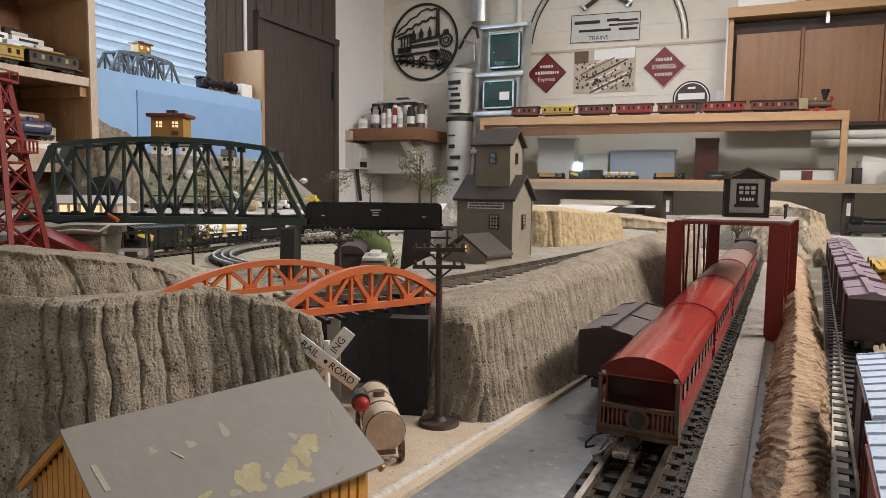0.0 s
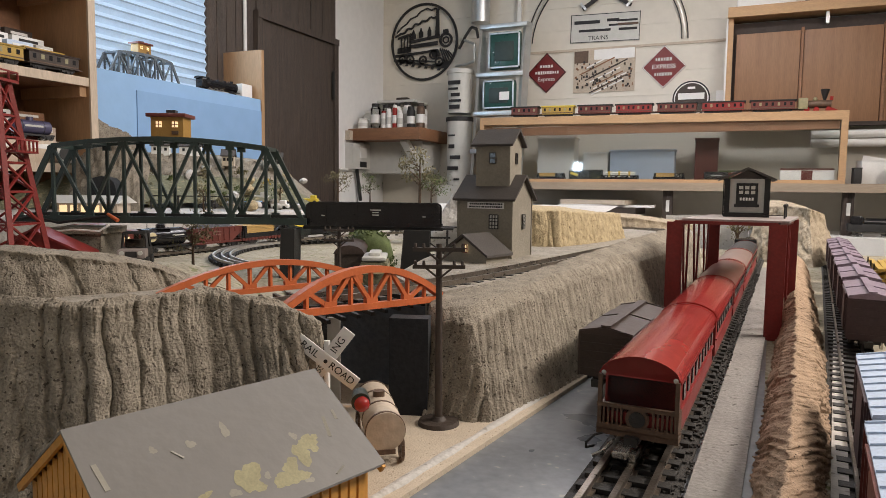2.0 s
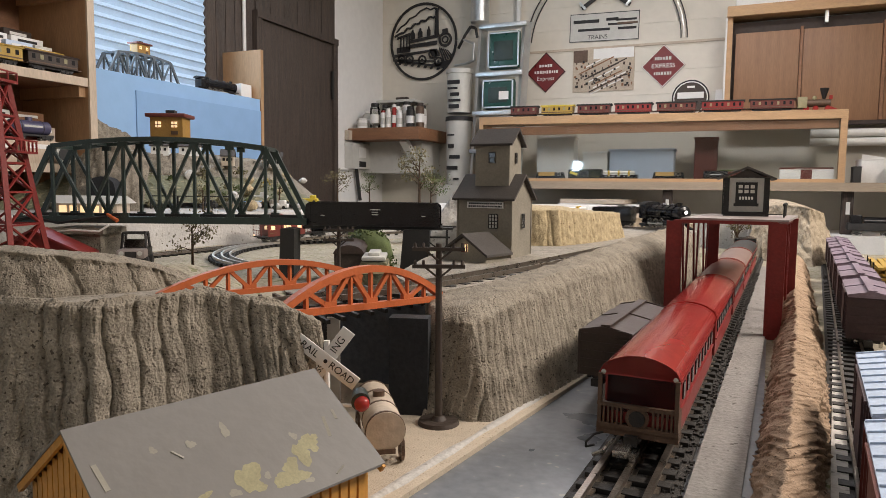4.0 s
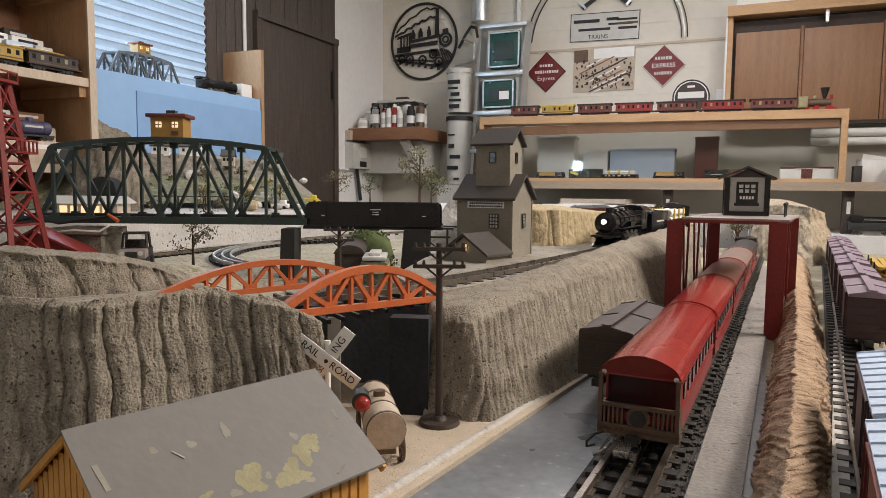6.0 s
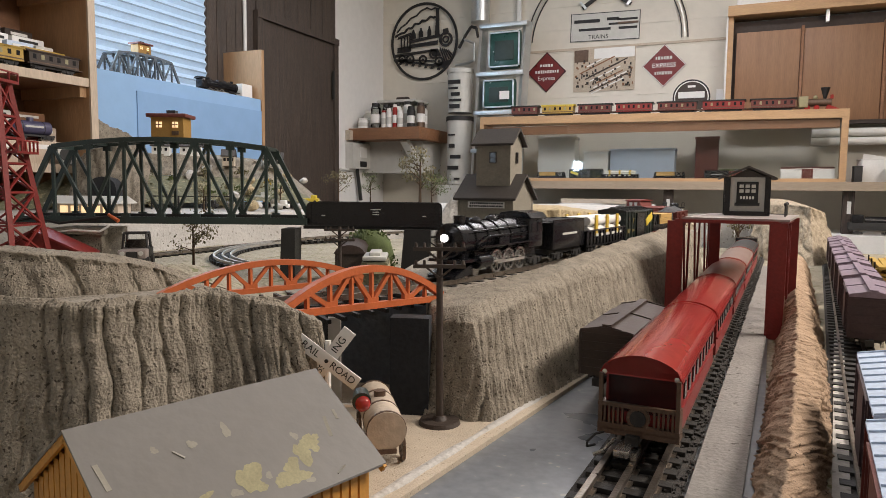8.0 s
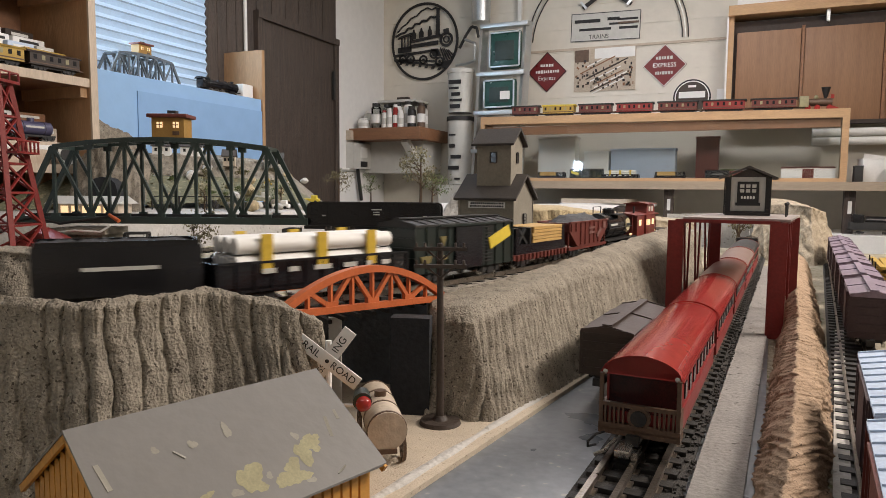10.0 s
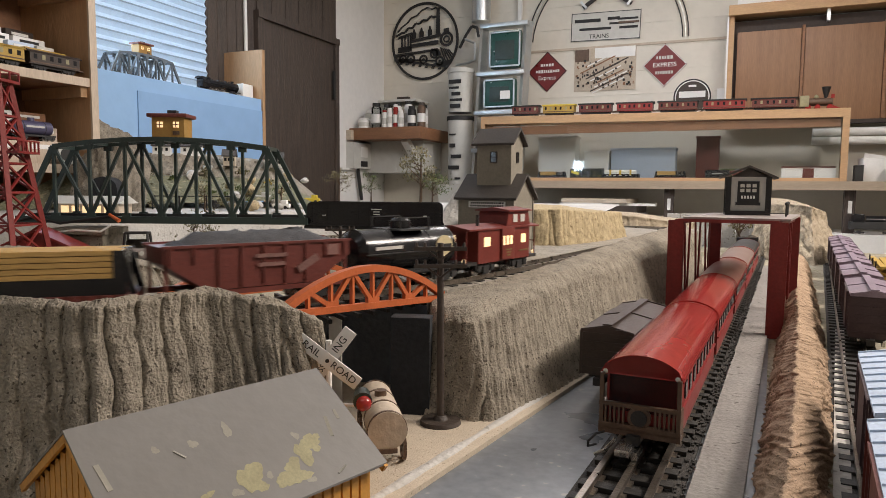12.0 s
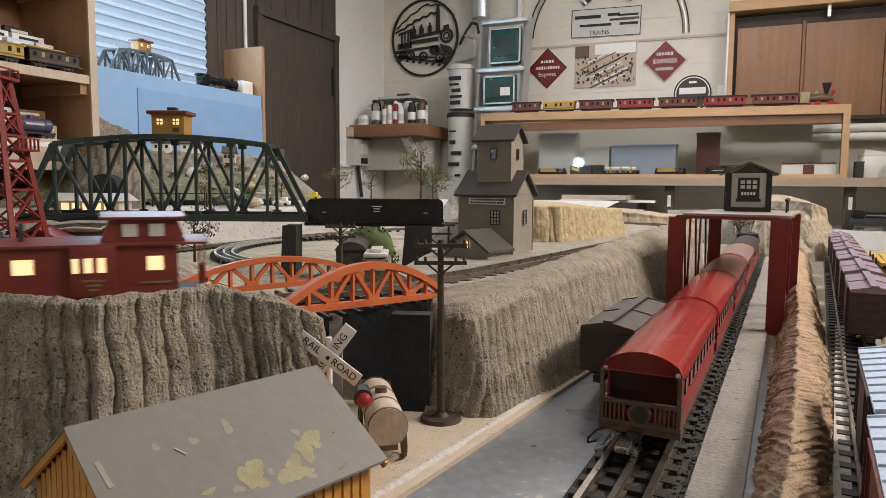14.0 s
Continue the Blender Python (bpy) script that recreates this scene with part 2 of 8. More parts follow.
def tube(bm, pts, r, seg=8):
    pts = [Vector(p) for p in pts]
    for a, b in zip(pts, pts[1:]):
        cyl(bm, a, b, r, seg=seg)
    return bm


def nb():
    return bmesh.new()


def finish(name, bm, material, smooth=False):
    me = bpy.data.meshes.new(name)
    bm.normal_update()
    bm.to_mesh(me)
    bm.free()
    me.materials.append(material)
    for p in me.polygons:
        p.use_smooth = True
    if not smooth:
        me.set_sharp_from_angle(angle=radians(31))
    return new(name, me)


def part(name, bm, material, parent, label="", smooth=False):
    ob = finish(name, bm, material, smooth)
    ob.parent = parent
    return tagged(ob, label)


def thing(name, m, label, category, group=""):
    ob = new(name)
    ob.empty_display_size = 0.02
    ob.matrix_basis = m
    return tagged(ob, label, category, group)


def single(name, bm, material, label, category, group="", kind="", m=None, smooth=False):
    ob = finish(name, bm, material, smooth)
    if m:
        ob.matrix_basis = m
    return tagged(ob, label, category, group, kind)


def text_mesh(name, body, size, material, parent, m, label="", depth=0.0):
    c = bpy.data.curves.new(name, "FONT")
    c.body, c.size, c.align_x, c.align_y, c.extrude = body, size, "CENTER", "CENTER", depth
    ob = bpy.data.objects.new(name, c)
    me = bpy.data.meshes.new_from_object(ob)
    bpy.data.objects.remove(ob)
    me.materials.append(material)
    o = new(name, me)
    o.parent = parent
    o.matrix_basis = m
    return tagged(o, label)


def fractions(line):
    acc = [0.0]
    for a, b in zip(line, line[1:]):
        acc.append(acc[-1] + (Vector(b) - Vector(a)).length)
    return acc


def sample(line, acc, s):
    """Point of a line at length s, measured along the line that acc belongs to; smooth through the corners."""
    n = len(acc)
    k = min(max(j for j in range(n) if acc[j] <= s + 1e-9), n - 2)
    t = (s - acc[k]) / max(1e-9, acc[k + 1] - acc[k])
    p = [Vector(line[min(max(k + d, 0), n - 1)]) for d in (-1, 0, 1, 2)]
    c = 0.5 * ((2 * p[1]) + (p[2] - p[0]) * t + (2 * p[0] - 5 * p[1] + 4 * p[2] - p[3]) * t * t + (3 * p[1] - p[0] - 3 * p[2] + p[3]) * t ** 3)
    return p[1].lerp(p[2], t).lerp(c, 0.3)


def sweep(bm, pts, w, h, closed=False):
    """One continuous bar of width w (sideways) and height h along points."""
    pts = [Vector(p) for p in pts]
    n = len(pts)
    ring = []
    for i, p in enumerate(pts):
        a = pts[(i - 1) % n] if closed or i else p
        b = pts[(i + 1) % n] if closed or i < n - 1 else p
        d = (b - a).normalized()
        side = d.cross(Vector((0, 0, 1)))
        side = side.normalized() if side.length > 1e-4 else Vector((0, 1, 0))
        if abs(d.z) > 0.999 or closed:
            side = Vector((0, 1, 0))
        up = side.cross(d).normalized()
        ring.append([bm.verts.new(p + side * x * w / 2 + up * y * h / 2) for x, y in ((-1, -1), (1, -1), (1, 1), (-1, 1))])
    for a, b in zip(ring, ring[1:] + (ring[:1] if closed else [])):
        for i in range(4):
            bm.faces.new((a[i], a[(i + 1) % 4], b[(i + 1) % 4], b[i]))
    if not closed:
        bm.faces.new(ring[0])
        bm.faces.new(ring[-1])
    bmesh.ops.recalc_face_normals(bm, faces=bm.faces[:])
    return bm


def loft(lines, n, steps, groove=0.006, rough=0.004, freq=55.0, seed=0.0, crest=0.006, lean=0.3, crack=0.6):
    """Carved rock between lines of equal point count: narrow cracks and soft swells run down steep faces, the crest is uneven."""
    acc = fractions(lines[1])
    length = acc[-1]
    last = len(lines) - 1
    rows = [[sample(l, acc, length * i / n) for i in range(n + 1)] for l in lines]
    grid, level = [], []
    for k, (r0, r1) in enumerate(zip(rows, rows[1:])):
        for j in range(steps[k]):
            f = j / steps[k]
            grid.append([a.lerp(b, f) for a, b in zip(r0, r1)])
            level.append(k + f)
    grid.append(rows[-1])
    level.append(last)
    bm = nb()
    vs = []
    for j, row in enumerate(grid):
        line = []
        lv = level[j]
        for i, p in enumerate(row):
            tang = (row[min(i + 1, n)] - row[max(i - 1, 0)])
            tang.z = 0
            tang.normalize()
            out = Vector((tang.y, -tang.x, 0))
            up = grid[min(j + 1, len(grid) - 1)][i] - grid[max(j - 1, 0)][i]
            steep = abs(up.z) / max(1e-6, up.length)
            u = length * i / n + lean * p.z + 0.0022 * noise.noise((p.z * 40, length * i / n * 14, seed)) + 0.0014 * noise.noise((p.z * 170, length * i / n * 60, seed + 3))
            na, nz = noise.noise((u * freq, seed, p.z * 5)), noise.noise((u * freq * 2.3, seed + 5, p.z * 11))
            cut = math.exp(-(na / 0.06) ** 2) * min(1.0, max(0.15, 0.75 + 1.3 * noise.noise((u * 23, seed + 8, p.z * 9)))) + 0.55 * math.exp(-(nz / 0.09) ** 2) * (0.5 + 0.5 * noise.noise((u * 30, p.z * 25, seed + 2)))
            g = crack * cut + (1 - crack) * (1 - 2.2 * abs(na)) - 0.25
            f = noise.fractal(p * 70 + Vector((seed, 0, 0)), 0.8, 2.0, 5)
            pit = max(0.0, noise.noise(p * 260 + Vector((seed, 7, 0))) - 0.42)
            q = p + out * (-g * groove * steep + f * rough - pit * rough * 2.2)
            if lv > 0.1:
                w = min(1.0, max(0.0, (lv - last + 1.4) * 2.5)) * (1.0 if lv < last - 0.4 else 0.5)
                q.z += crest * (0.9 * noise.noise((u * freq * 0.35, seed + 9, 0)) - 0.18 * g + f * 0.4) * w
            line.append(bm.verts.new(q))
        vs.append(line)
    for r0, r1 in zip(vs, vs[1:]):
        for i in range(n):
            bm.faces.new((r0[i], r0[i + 1], r1[i + 1], r1[i]))
    bmesh.ops.recalc_face_normals(bm, faces=bm.faces[:])
    return bm


def rounded(foot, top, back, high=0.86, pull=0.4):
    """Lines of a rock face whose upper edge is rounded over towards the back."""
    sh = [Vector(f).lerp(Vector(t), high) for f, t in zip(foot, top)]
    crown = []
    for t, b in zip(top, back):
        c = Vector(t).lerp(Vector(b), pull)
        c.z = t[2]
        crown.append(c)
    mid = [a.lerp(Vector(t), 0.72) + (Vector(t) - c) * 0.12 for a, t, c in zip(sh, top, crown)]
    return [foot, sh, mid, crown, back]


# ---- room ----
WX, WY = -1.93, 3.54
GZ = -0.012


def room():
    def slab(name, x0, x1, y0, y1, z0, z1, m, label):
        bm = box(nb(), (x0 + x1) / 2, (y0 + y1) / 2, (z0 + z1) / 2, x1 - x0, y1 - y0, z1 - z0)
        return single(name, bm, m, label, name.split("_")[0], kind="structure")
    slab("floor", -2.1, 2.1, -1.9, 3.7, -1.06, -1.0, M["floorm"], "grey concrete floor of the train room")
    slab("ceiling", -2.1, 2.1, -1.9, 3.7, 1.42, 1.5, M["ceilm"], "white painted ceiling")
    slab("wall_north", WX - 0.1, 2.0, WY, WY + 0.12, -1.0, 1.42, M["wall"], "cream painted back wall")
    for x0, x1, z0, z1 in ((-1.65, 2.0, -1.0, 1.42), (WX, -1.65, -1.0, 0.25), (WX, -1.65, 0.7, 1.42)):
        slab("wall_south", x0, x1, -1.8, -1.7, z0, z1, M["wall"], "cream painted wall")
    slab("wall_east", 1.9, 2.0, -1.7, WY, -1.0, 1.42, M["wall"], "cream painted wall")
    # west wall with the window opening, white past the door
    for i, (y0, y1, z0, z1) in enumerate([(-1.7, 1.45, -1.0, 1.42), (1.45, 2.1, -1.0, 0.5), (1.45, 2.1, 1.25, 1.42), (2.1, 3.03, -1.0, 1.42)]):
        slab("wall_west", WX - 0.1, WX, y0, y1, z0, z1, M["dwood"], "dark stained plank wall")
    slab("wall_west", WX - 0.1, WX, 3.03, WY, -1.0, 1.42, M["wallw"], "white painted wall beside the door")


room()


# ---- layout table ----
def layout_ground():
    bm = nb()
    box(bm, -0.62, 0.75, -0.035, 2.56, 3.1, 0.046)
    single("ground", bm, M["earth"], "earth-coloured table top of the model railway", "ground", kind="structure")
    bm = prism(nb(), [(-0.19, 0.2), (-0.168, 0.34), (-0.119, 0.672), (-0.06, 1.45), (0.06, 1.45), (0.01, 0.2)], GZ, GZ + 0.001, "Z")
    single("road", bm, M["board"], "grey painted board beside the lower track", "road", kind="structure")
    bm = prism(nb(), [(-0.36, 0.2), (-0.36, 0.52), (-0.2, 0.52), (-0.125, 0.69), (-0.117, 0.672), (-0.165, 0.34), (-0.187, 0.2)], GZ, GZ + 0.0045, "Z")
    single("sand_strip", bm, M["sand"], "pale sand strip under the rock wall", "sand", kind="structure")
    edge = [(-0.2005, 0.2), (-0.176, 0.34), (-0.152, 0.50), (-0.125, 0.672), (-0.09, 0.90), (-0.062, 1.3)]
    acc = fractions([(x, y, 0) for x, y in edge])
    bm = nb()
    ring = []
    for i in range(121):
        p = sample([(x, y, 0) for x, y in edge], acc, acc[-1] * i / 120)
        w = 0.0032 + 0.002 * noise.noise((i * 0.21, 3, 0))
        ring.append([bm.verts.new((p.x + a * w + 0.0012 * noise.noise((i * 0.35, a, 5)), p.y, GZ + h)) for a, h in ((-1.3, 0.0047), (-0.3, 0.0062), (0.8, 0.0056), (1.1, 0.0004))])
    for a, b in zip(ring, ring[1:]):
        for k in range(3):
            bm.faces.new((a[k], a[k + 1], b[k + 1], b[k]))
    bmesh.ops.recalc_face_normals(bm, faces=bm.faces[:])
    single("plaster_edge", bm, M["snow"], "uneven white plaster edge between sand and board", "trim", kind="structure", smooth=True)
    # legs and fascia carry the table
    for x, y in [(-1.7, -0.5), (0.55, -0.5), (-1.7, 2.1), (0.55, 2.1)]:
        single("table_leg", box(nb(), x, y, -0.53, 0.07, 0.07, 0.94), M["pine"], "square pine leg under the railway table", "table leg", "table legs")


layout_ground()


def track_x(y):
    return -0.077 + 0.058 * y


def lower_track():
    th = thing("lower_track", Matrix(), "tubular steel track with black ties on dark ballast", "track")
    tagged(th, kind="structure")
    bed = nb()
    y0, y1 = 0.15, 2.3
    prism(bed, [(track_x(y0) - 0.028, y0), (track_x(y1) - 0.028, y1), (track_x(y1) + 0.03, y1), (track_x(y0) + 0.03, y0)], GZ + 0.001, GZ + 0.004, "Z")
    part("ballast", bed, M["ballast"], th)
    for k in (-0.0165, 0.0, 0.0165):
        bm = nb()
        beam(bm, (track_x(y0) + k, y0, -0.003), (track_x(y1) + k, y1, -0.003), 0.0022, 0.005)
        beam(bm, (track_x(y0) + k, y0, -0.001), (track_x(y1) + k, y1, -0.001), 0.0036, 0.0022)
        beam(bm, (track_x(y0) + k, y0, -0.0062), (track_x(y1) + k, y1, -0.0062), 0.007, 0.0014)
        part("rail", bm, M["oldrail"], th)
    one = None
    y = y0
    i = 0
    while y < y1:
        if one is None:
            one = box(nb(), 0, 0, 0, 0.05, 0.0085, 0.004, bev=0.0006)
            ob = part("tie", one, M["tie"], th)
            data = ob.data
        else:
            ob = new("tie", data)
            ob.parent = th
        ob.matrix_basis = pose(track_x(y), y, -0.0068, 0, 0, -3.3 + random.uniform(-2, 2))
        y += 0.0195
        i += 1
    chips = nb()
    rng = random.Random(4)
    for k in range(900):
        yy = rng.uniform(0.3, 1.6)
        s = rng.uniform(0.0007, 0.0022)
        box(chips, track_x(yy) + 0.026 + rng.uniform(-0.006, 0.006), yy, GZ + 0.0045, s, s * 1.3, s, Matrix.Rotation(rng.uniform(0, 3), 4, "Z"))
    tagged(part("ballast_chips", chips, M["ballast"], th), kind="stuff")
    bm = prism(nb(), [(track_x(0.2) + 0.033, 0.2), (track_x(1.75) + 0.031, 1.75), (track_x(1.75) + 0.06, 1.75), (track_x(0.2) + 0.062, 0.2)], GZ, GZ + 0.004, "Z")
    single("path", bm, M["road"], "grey gritty strip beside the lower track", "path", kind="structure")


lower_track()


# ---- rock work ----
def mound_z(x, y):
    """Height of the plaster mound beside the far track."""
    def hump(cx, cy, rx, ry, h):
        return h * math.exp(-(((x - cx) / rx) ** 2 + ((y - cy) / ry) ** 2))
    return 0.0175 + hump(-0.69, 0.69, 0.10, 0.075, 0.044) + hump(-0.86, 0.775, 0.07, 0.05, 0.020) + 0.003 * noise.noise((x * 30, y * 30, 2))


def rocks():
    z = GZ
    # centre retaining wall, front face and long right face in one sweep
    foot = [(-0.228, 0.50, z), (-0.2137, 0.4537, z), (-0.158, 0.468, z), (-0.1176, 0.6604, z), (-0.085, 0.9, z), (-0.05, 1.35, z)]
    top = [(-0.236, 0.515, 0.068), (-0.222, 0.487, 0.069), (-0.185, 0.478, 0.072), (-0.158, 0.68, 0.080), (-0.115, 0.93, 0.084), (-0.072, 1.35, 0.08)]
    back = [(-0.25, 0.55, 0.072), (-0.247, 0.54, 0.073), (-0.234, 0.56, 0.0715), (-0.203, 0.71, 0.0715), (-0.165, 0.96, 0.0715), (-0.11, 1.4, 0.0715)]
    crown = [(-0.242, 0.535, 0.0725), (-0.237, 0.520, 0.074), (-0.222, 0.545, 0.0765), (-0.190, 0.70, 0.083), (-0.149, 0.95, 0.0955), (-0.097, 1.38, 0.104)]
    sh = [Vector(f).lerp(Vector(t), 0.9) for f, t in zip(foot, top)]
    over = [Vector(t).lerp(Vector(c), 0.25) for t, c in zip(top, crown)]
    single("rock_wall", loft([foot, sh, over, crown, back], 1000, (46, 8, 14, 4), 0.0040, 0.0014, 105, 1.0, 0.0028, -0.3), M["rock"], "carved grey-tan foam retaining wall with vertical grooves", "rock wall", smooth=True)
    # left front wall
    top = [(-0.60, 0.20, 0.10), (-0.42, 0.222, 0.104), (-0.355, 0.236, 0.105), (-0.31, 0.252, 0.104), (-0.283, 0.303, 0.107), (-0.243, 0.322, 0.0985), (-0.229, 0.337, 0.089), (-0.258, 0.378, 0.074)]
    foot = [(-0.59, 0.172, z), (-0.415, 0.195, z), (-0.345, 0.208, z), (-0.288, 0.232, z), (-0.258, 0.284, z), (-0.226, 0.308, z), (-0.212, 0.335, z), (-0.245, 0.388, z)]
    back = [(-0.605, 0.218, 0.075), (-0.425, 0.238, 0.075), (-0.36, 0.252, 0.075), (-0.32, 0.27, 0.075), (-0.297, 0.318, 0.072), (-0.262, 0.335, 0.07), (-0.255, 0.345, 0.07), (-0.27, 0.38, 0.068)]
    single("rock_wall", loft(rounded(foot, top, back, 0.9, 0.2), 1000, (50, 7, 7, 6), 0.0044, 0.0013, 78, 7.0, 0.0045, 0.1), M["rock"], "carved grey foam cliff with deep vertical grooves", "rock wall", smooth=True)
    # wall behind the upper line on the far side
    foot = [(-0.68, 0.265, 0.06), (-0.535, 0.338, 0.06), (-0.506, 0.366, 0.06), (-0.468, 0.418, 0.06), (-0.45, 0.475, 0.06)]
    top = [(-0.69, 0.285, 0.1165), (-0.538, 0.356, 0.1142), (-0.508, 0.383, 0.1095), (-0.475, 0.439, 0.0975), (-0.462, 0.486, 0.077)]
    back = [(-0.86, 0.47, 0.07), (-0.67, 0.53, 0.068), (-0.61, 0.55, 0.064), (-0.53, 0.57, 0.06), (-0.48, 0.56, 0.055)]
    single("rock_wall", loft(rounded(foot, top, back, 0.88, 0.12), 520, (26, 5, 5, 10), 0.006, 0.002, 62, 3.0, 0.003, 0.6), M["rock"], "low carved grey foam cliff behind the upper track", "rock wall", smooth=True)
    # right ridge
    foot = [(-0.0, 0.2, z), (0.0146, 0.44, z), (0.0244, 0.567, z), (0.05, 0.914, z), (0.098, 1.737, z)]
    top = [(0.012, 0.2, 0.028), (0.0252, 0.336, 0.03), (0.0395, 0.504, 0.029), (0.064, 0.836, 0.028), (0.118, 1.737, 0.03)]
    back = [(0.05, 0.2, z - 0.006), (0.06, 0.463, z - 0.006), (0.0776, 0.607, z - 0.006), (0.104, 0.94, z - 0.006), (0.155, 1.737, z - 0.006)]
    swell = [Vector(f).lerp(Vector(t), 0.62) + Vector((-0.0025, 0, 0.004)) for f, t in zip(foot, top)]
    slope = [Vector(t).lerp(Vector(b), 0.4) + Vector((0.004, 0, 0.006)) for t, b in zip(top, back)]
    single("rock_ridge", loft([foot, swell, top, slope, back], 800, (14, 10, 8, 12), 0.0058, 0.0026, 70, 11.0, 0.004, 0.5, 0.4), M["ridge"], "brown plaster rock ridge between two tracks", "rock ridge", smooth=True)
    # far bulge at the end of the lower line
    foot = [(0.02, 2.0, z), (0.1, 1.9, z), (0.17, 1.84, z), (0.24, 1.95, z), (0.24, 2.2, z)]
    top = [(0.05, 2.1, 0.135), (0.12, 2.03, 0.14), (0.165, 1.98, 0.135), (0.2, 2.05, 0.12), (0.2, 2.2, 0.11)]
    back = [(0.05, 2.3, 0.14), (0.1, 2.3, 0.145), (0.14, 2.3, 0.14), (0.16, 2.3, 0.12), (0.18, 2.3, 0.1)]
    single("rock_mound", loft(rounded(foot, top, back, 0.8, 0.4), 220, (26, 6, 6, 8), 0.010, 0.005, 22, 15.0, 0.006, 0.8), M["palerock"], "rounded tan plaster mountain at the end of the track", "rock mound", smooth=True)
    # tan cliff behind the upper line
    foot = [(-0.45, 1.12, 0.06), (-0.33, 1.06, 0.06), (-0.262, 1.08, 0.06), (-0.225, 1.2, 0.06), (-0.198, 1.36, 0.06), (-0.24, 1.5, 0.05)]
    top = [(-0.45, 1.14, 0.134), (-0.335, 1.08, 0.134), (-0.272, 1.10, 0.132), (-0.238, 1.21, 0.127), (-0.214, 1.355, 0.1215), (-0.25, 1.47, 0.12)]
    back = [(-0.5, 1.4, 0.134), (-0.4, 1.42, 0.134), (-0.36, 1.44, 0.132), (-0.33, 1.46, 0.128), (-0.30, 1.48, 0.122), (-0.29, 1.49, 0.12)]
    single("rock_cliff", loft([foot, top, back], 420, (30, 8), 0.0045, 0.0018, 60, 21.0, 0.002, 0.05), M["tanrock"], "tan carved foam cliff beside the upper track", "rock cliff", smooth=True)
    # paler cliff that steps down beside the tan one
    foot = [(-0.30, 1.72, 0.02), (-0.235, 1.74, 0.02), (-0.16, 1.8, 0.02), (-0.10, 1.9, 0.02)]
    top = [(-0.30, 1.76, 0.106), (-0.24, 1.77, 0.103), (-0.17, 1.83, 0.09), (-0.11, 1.93, 0.082)]
    back = [(-0.34, 2.0, 0.105), (-0.28, 2.0, 0.102), (-0.2, 2.05, 0.09), (-0.12, 2.1, 0.08)]
    single("rock_cliff", loft(rounded(foot, top, back, 0.85, 0.2), 160, (20, 4, 4, 6), 0.005, 0.002, 40, 27.0, 0.003, 0.3), M["palerock"], "pale carved plaster cliff beyond the tan one", "rock cliff", smooth=True)
    # bare plaster slope beside the grain elevator
    foot = [(-0.62, 1.235, 0.045), (-0.565, 1.2, 0.045), (-0.50, 1.215, 0.045), (-0.46, 1.26, 0.045)]
    top = [(-0.56, 1.30, 0.11), (-0.535, 1.27, 0.155), (-0.515, 1.27, 0.166), (-0.48, 1.30, 0.150)]
    back = [(-0.56, 1.4, 0.06), (-0.53, 1.42, 0.06), (-0.5, 1.42, 0.06), (-0.46, 1.4, 0.06)]
    single("plaster_slope", loft([foot, top, back], 120, (24, 8), 0.004, 0.0015, 45, 29.0, 0.003, 0.4), M["snow"], "bare grey-white plaster slope behind the elevator", "rock mound", smooth=True)
    # pale plaster mound behind the low cliff
    bm = nb()
    grid = [[bm.verts.new((x, y, mound_z(x, y))) for y in [0.46 + 0.012 * j for j in range(39)]] for x in [-0.98 + 0.012 * i for i in range(45)]]
    for r0, r1 in zip(grid, grid[1:]):
        for j in range(38):
            bm.faces.new((r0[j], r1[j], r1[j + 1], r0[j + 1]))
    single("plaster_mound", bm, M["earth"], "low rounded pale plaster mound beside the far track", "terrain", kind="structure", smooth=True)
    # pale boards closing the end of the lower line
    th = thing("end_fence", Matrix(), "pale painted boards closing the end of the lower line", "fence")
    for i in range(9):
        part("board", box(nb(), -0.20 + i * 0.042, 2.36, 0.035, 0.0405, 0.006, 0.11 + 0.003 * (i % 3)), M["snow"], th)
    # plateau that carries the upper line
    bm = prism(nb(), [(-0.245, 0.53), (-0.196, 0.70), (-0.155, 0.95), (-0.10, 1.4), (-0.08, 1.7), (-0.42, 1.7), (-0.5, 1.25), (-0.405, 0.96), (-0.375, 0.80), (-0.33, 0.63)], z, 0.0746, "Z")
    single("plateau", bm, M["dirt"], "raised pale plaster plateau under the upper track", "plateau", kind="structure")
    bm = prism(nb(), [(-0.62, 0.21), (-0.36, 0.245), (-0.32, 0.265), (-0.297, 0.312), (-0.27, 0.375), (-0.41, 0.46), (-0.55, 0.53), (-0.8, 0.45), (-0.8, 0.2)], z, 0.0746, "Z")
    single("plateau", bm, M["dirt"], "raised pale plaster plateau under the upper track", "plateau", kind="structure")
    # underpass lining; the dark boards carry its shade in their colour
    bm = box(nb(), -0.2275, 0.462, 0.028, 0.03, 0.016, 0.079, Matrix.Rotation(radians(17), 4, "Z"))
    single("underpass_wall", bm, M["shadow"], "dark board in the underpass, shade put into its colour", "underpass wall", kind="structure")
    bm = box(nb(), -0.2995, 0.4485, 0.0255, 0.030, 0.005, 0.075, Matrix.Rotation(radians(24), 4, "Z"))
    single("underpass_wall", bm, M["pale"], "white board under the end of the orange bridge", "underpass wall", kind="structure")
    bm = box(nb(), -0.287, 0.525, 0.025, 0.12, 0.01, 0.075, Matrix.Rotation(radians(20), 4, "Z"))
    single("underpass_wall", bm, M["slate"], "dim blue-grey board at the back of the underpass", "underpass wall", kind="structure")


rocks()


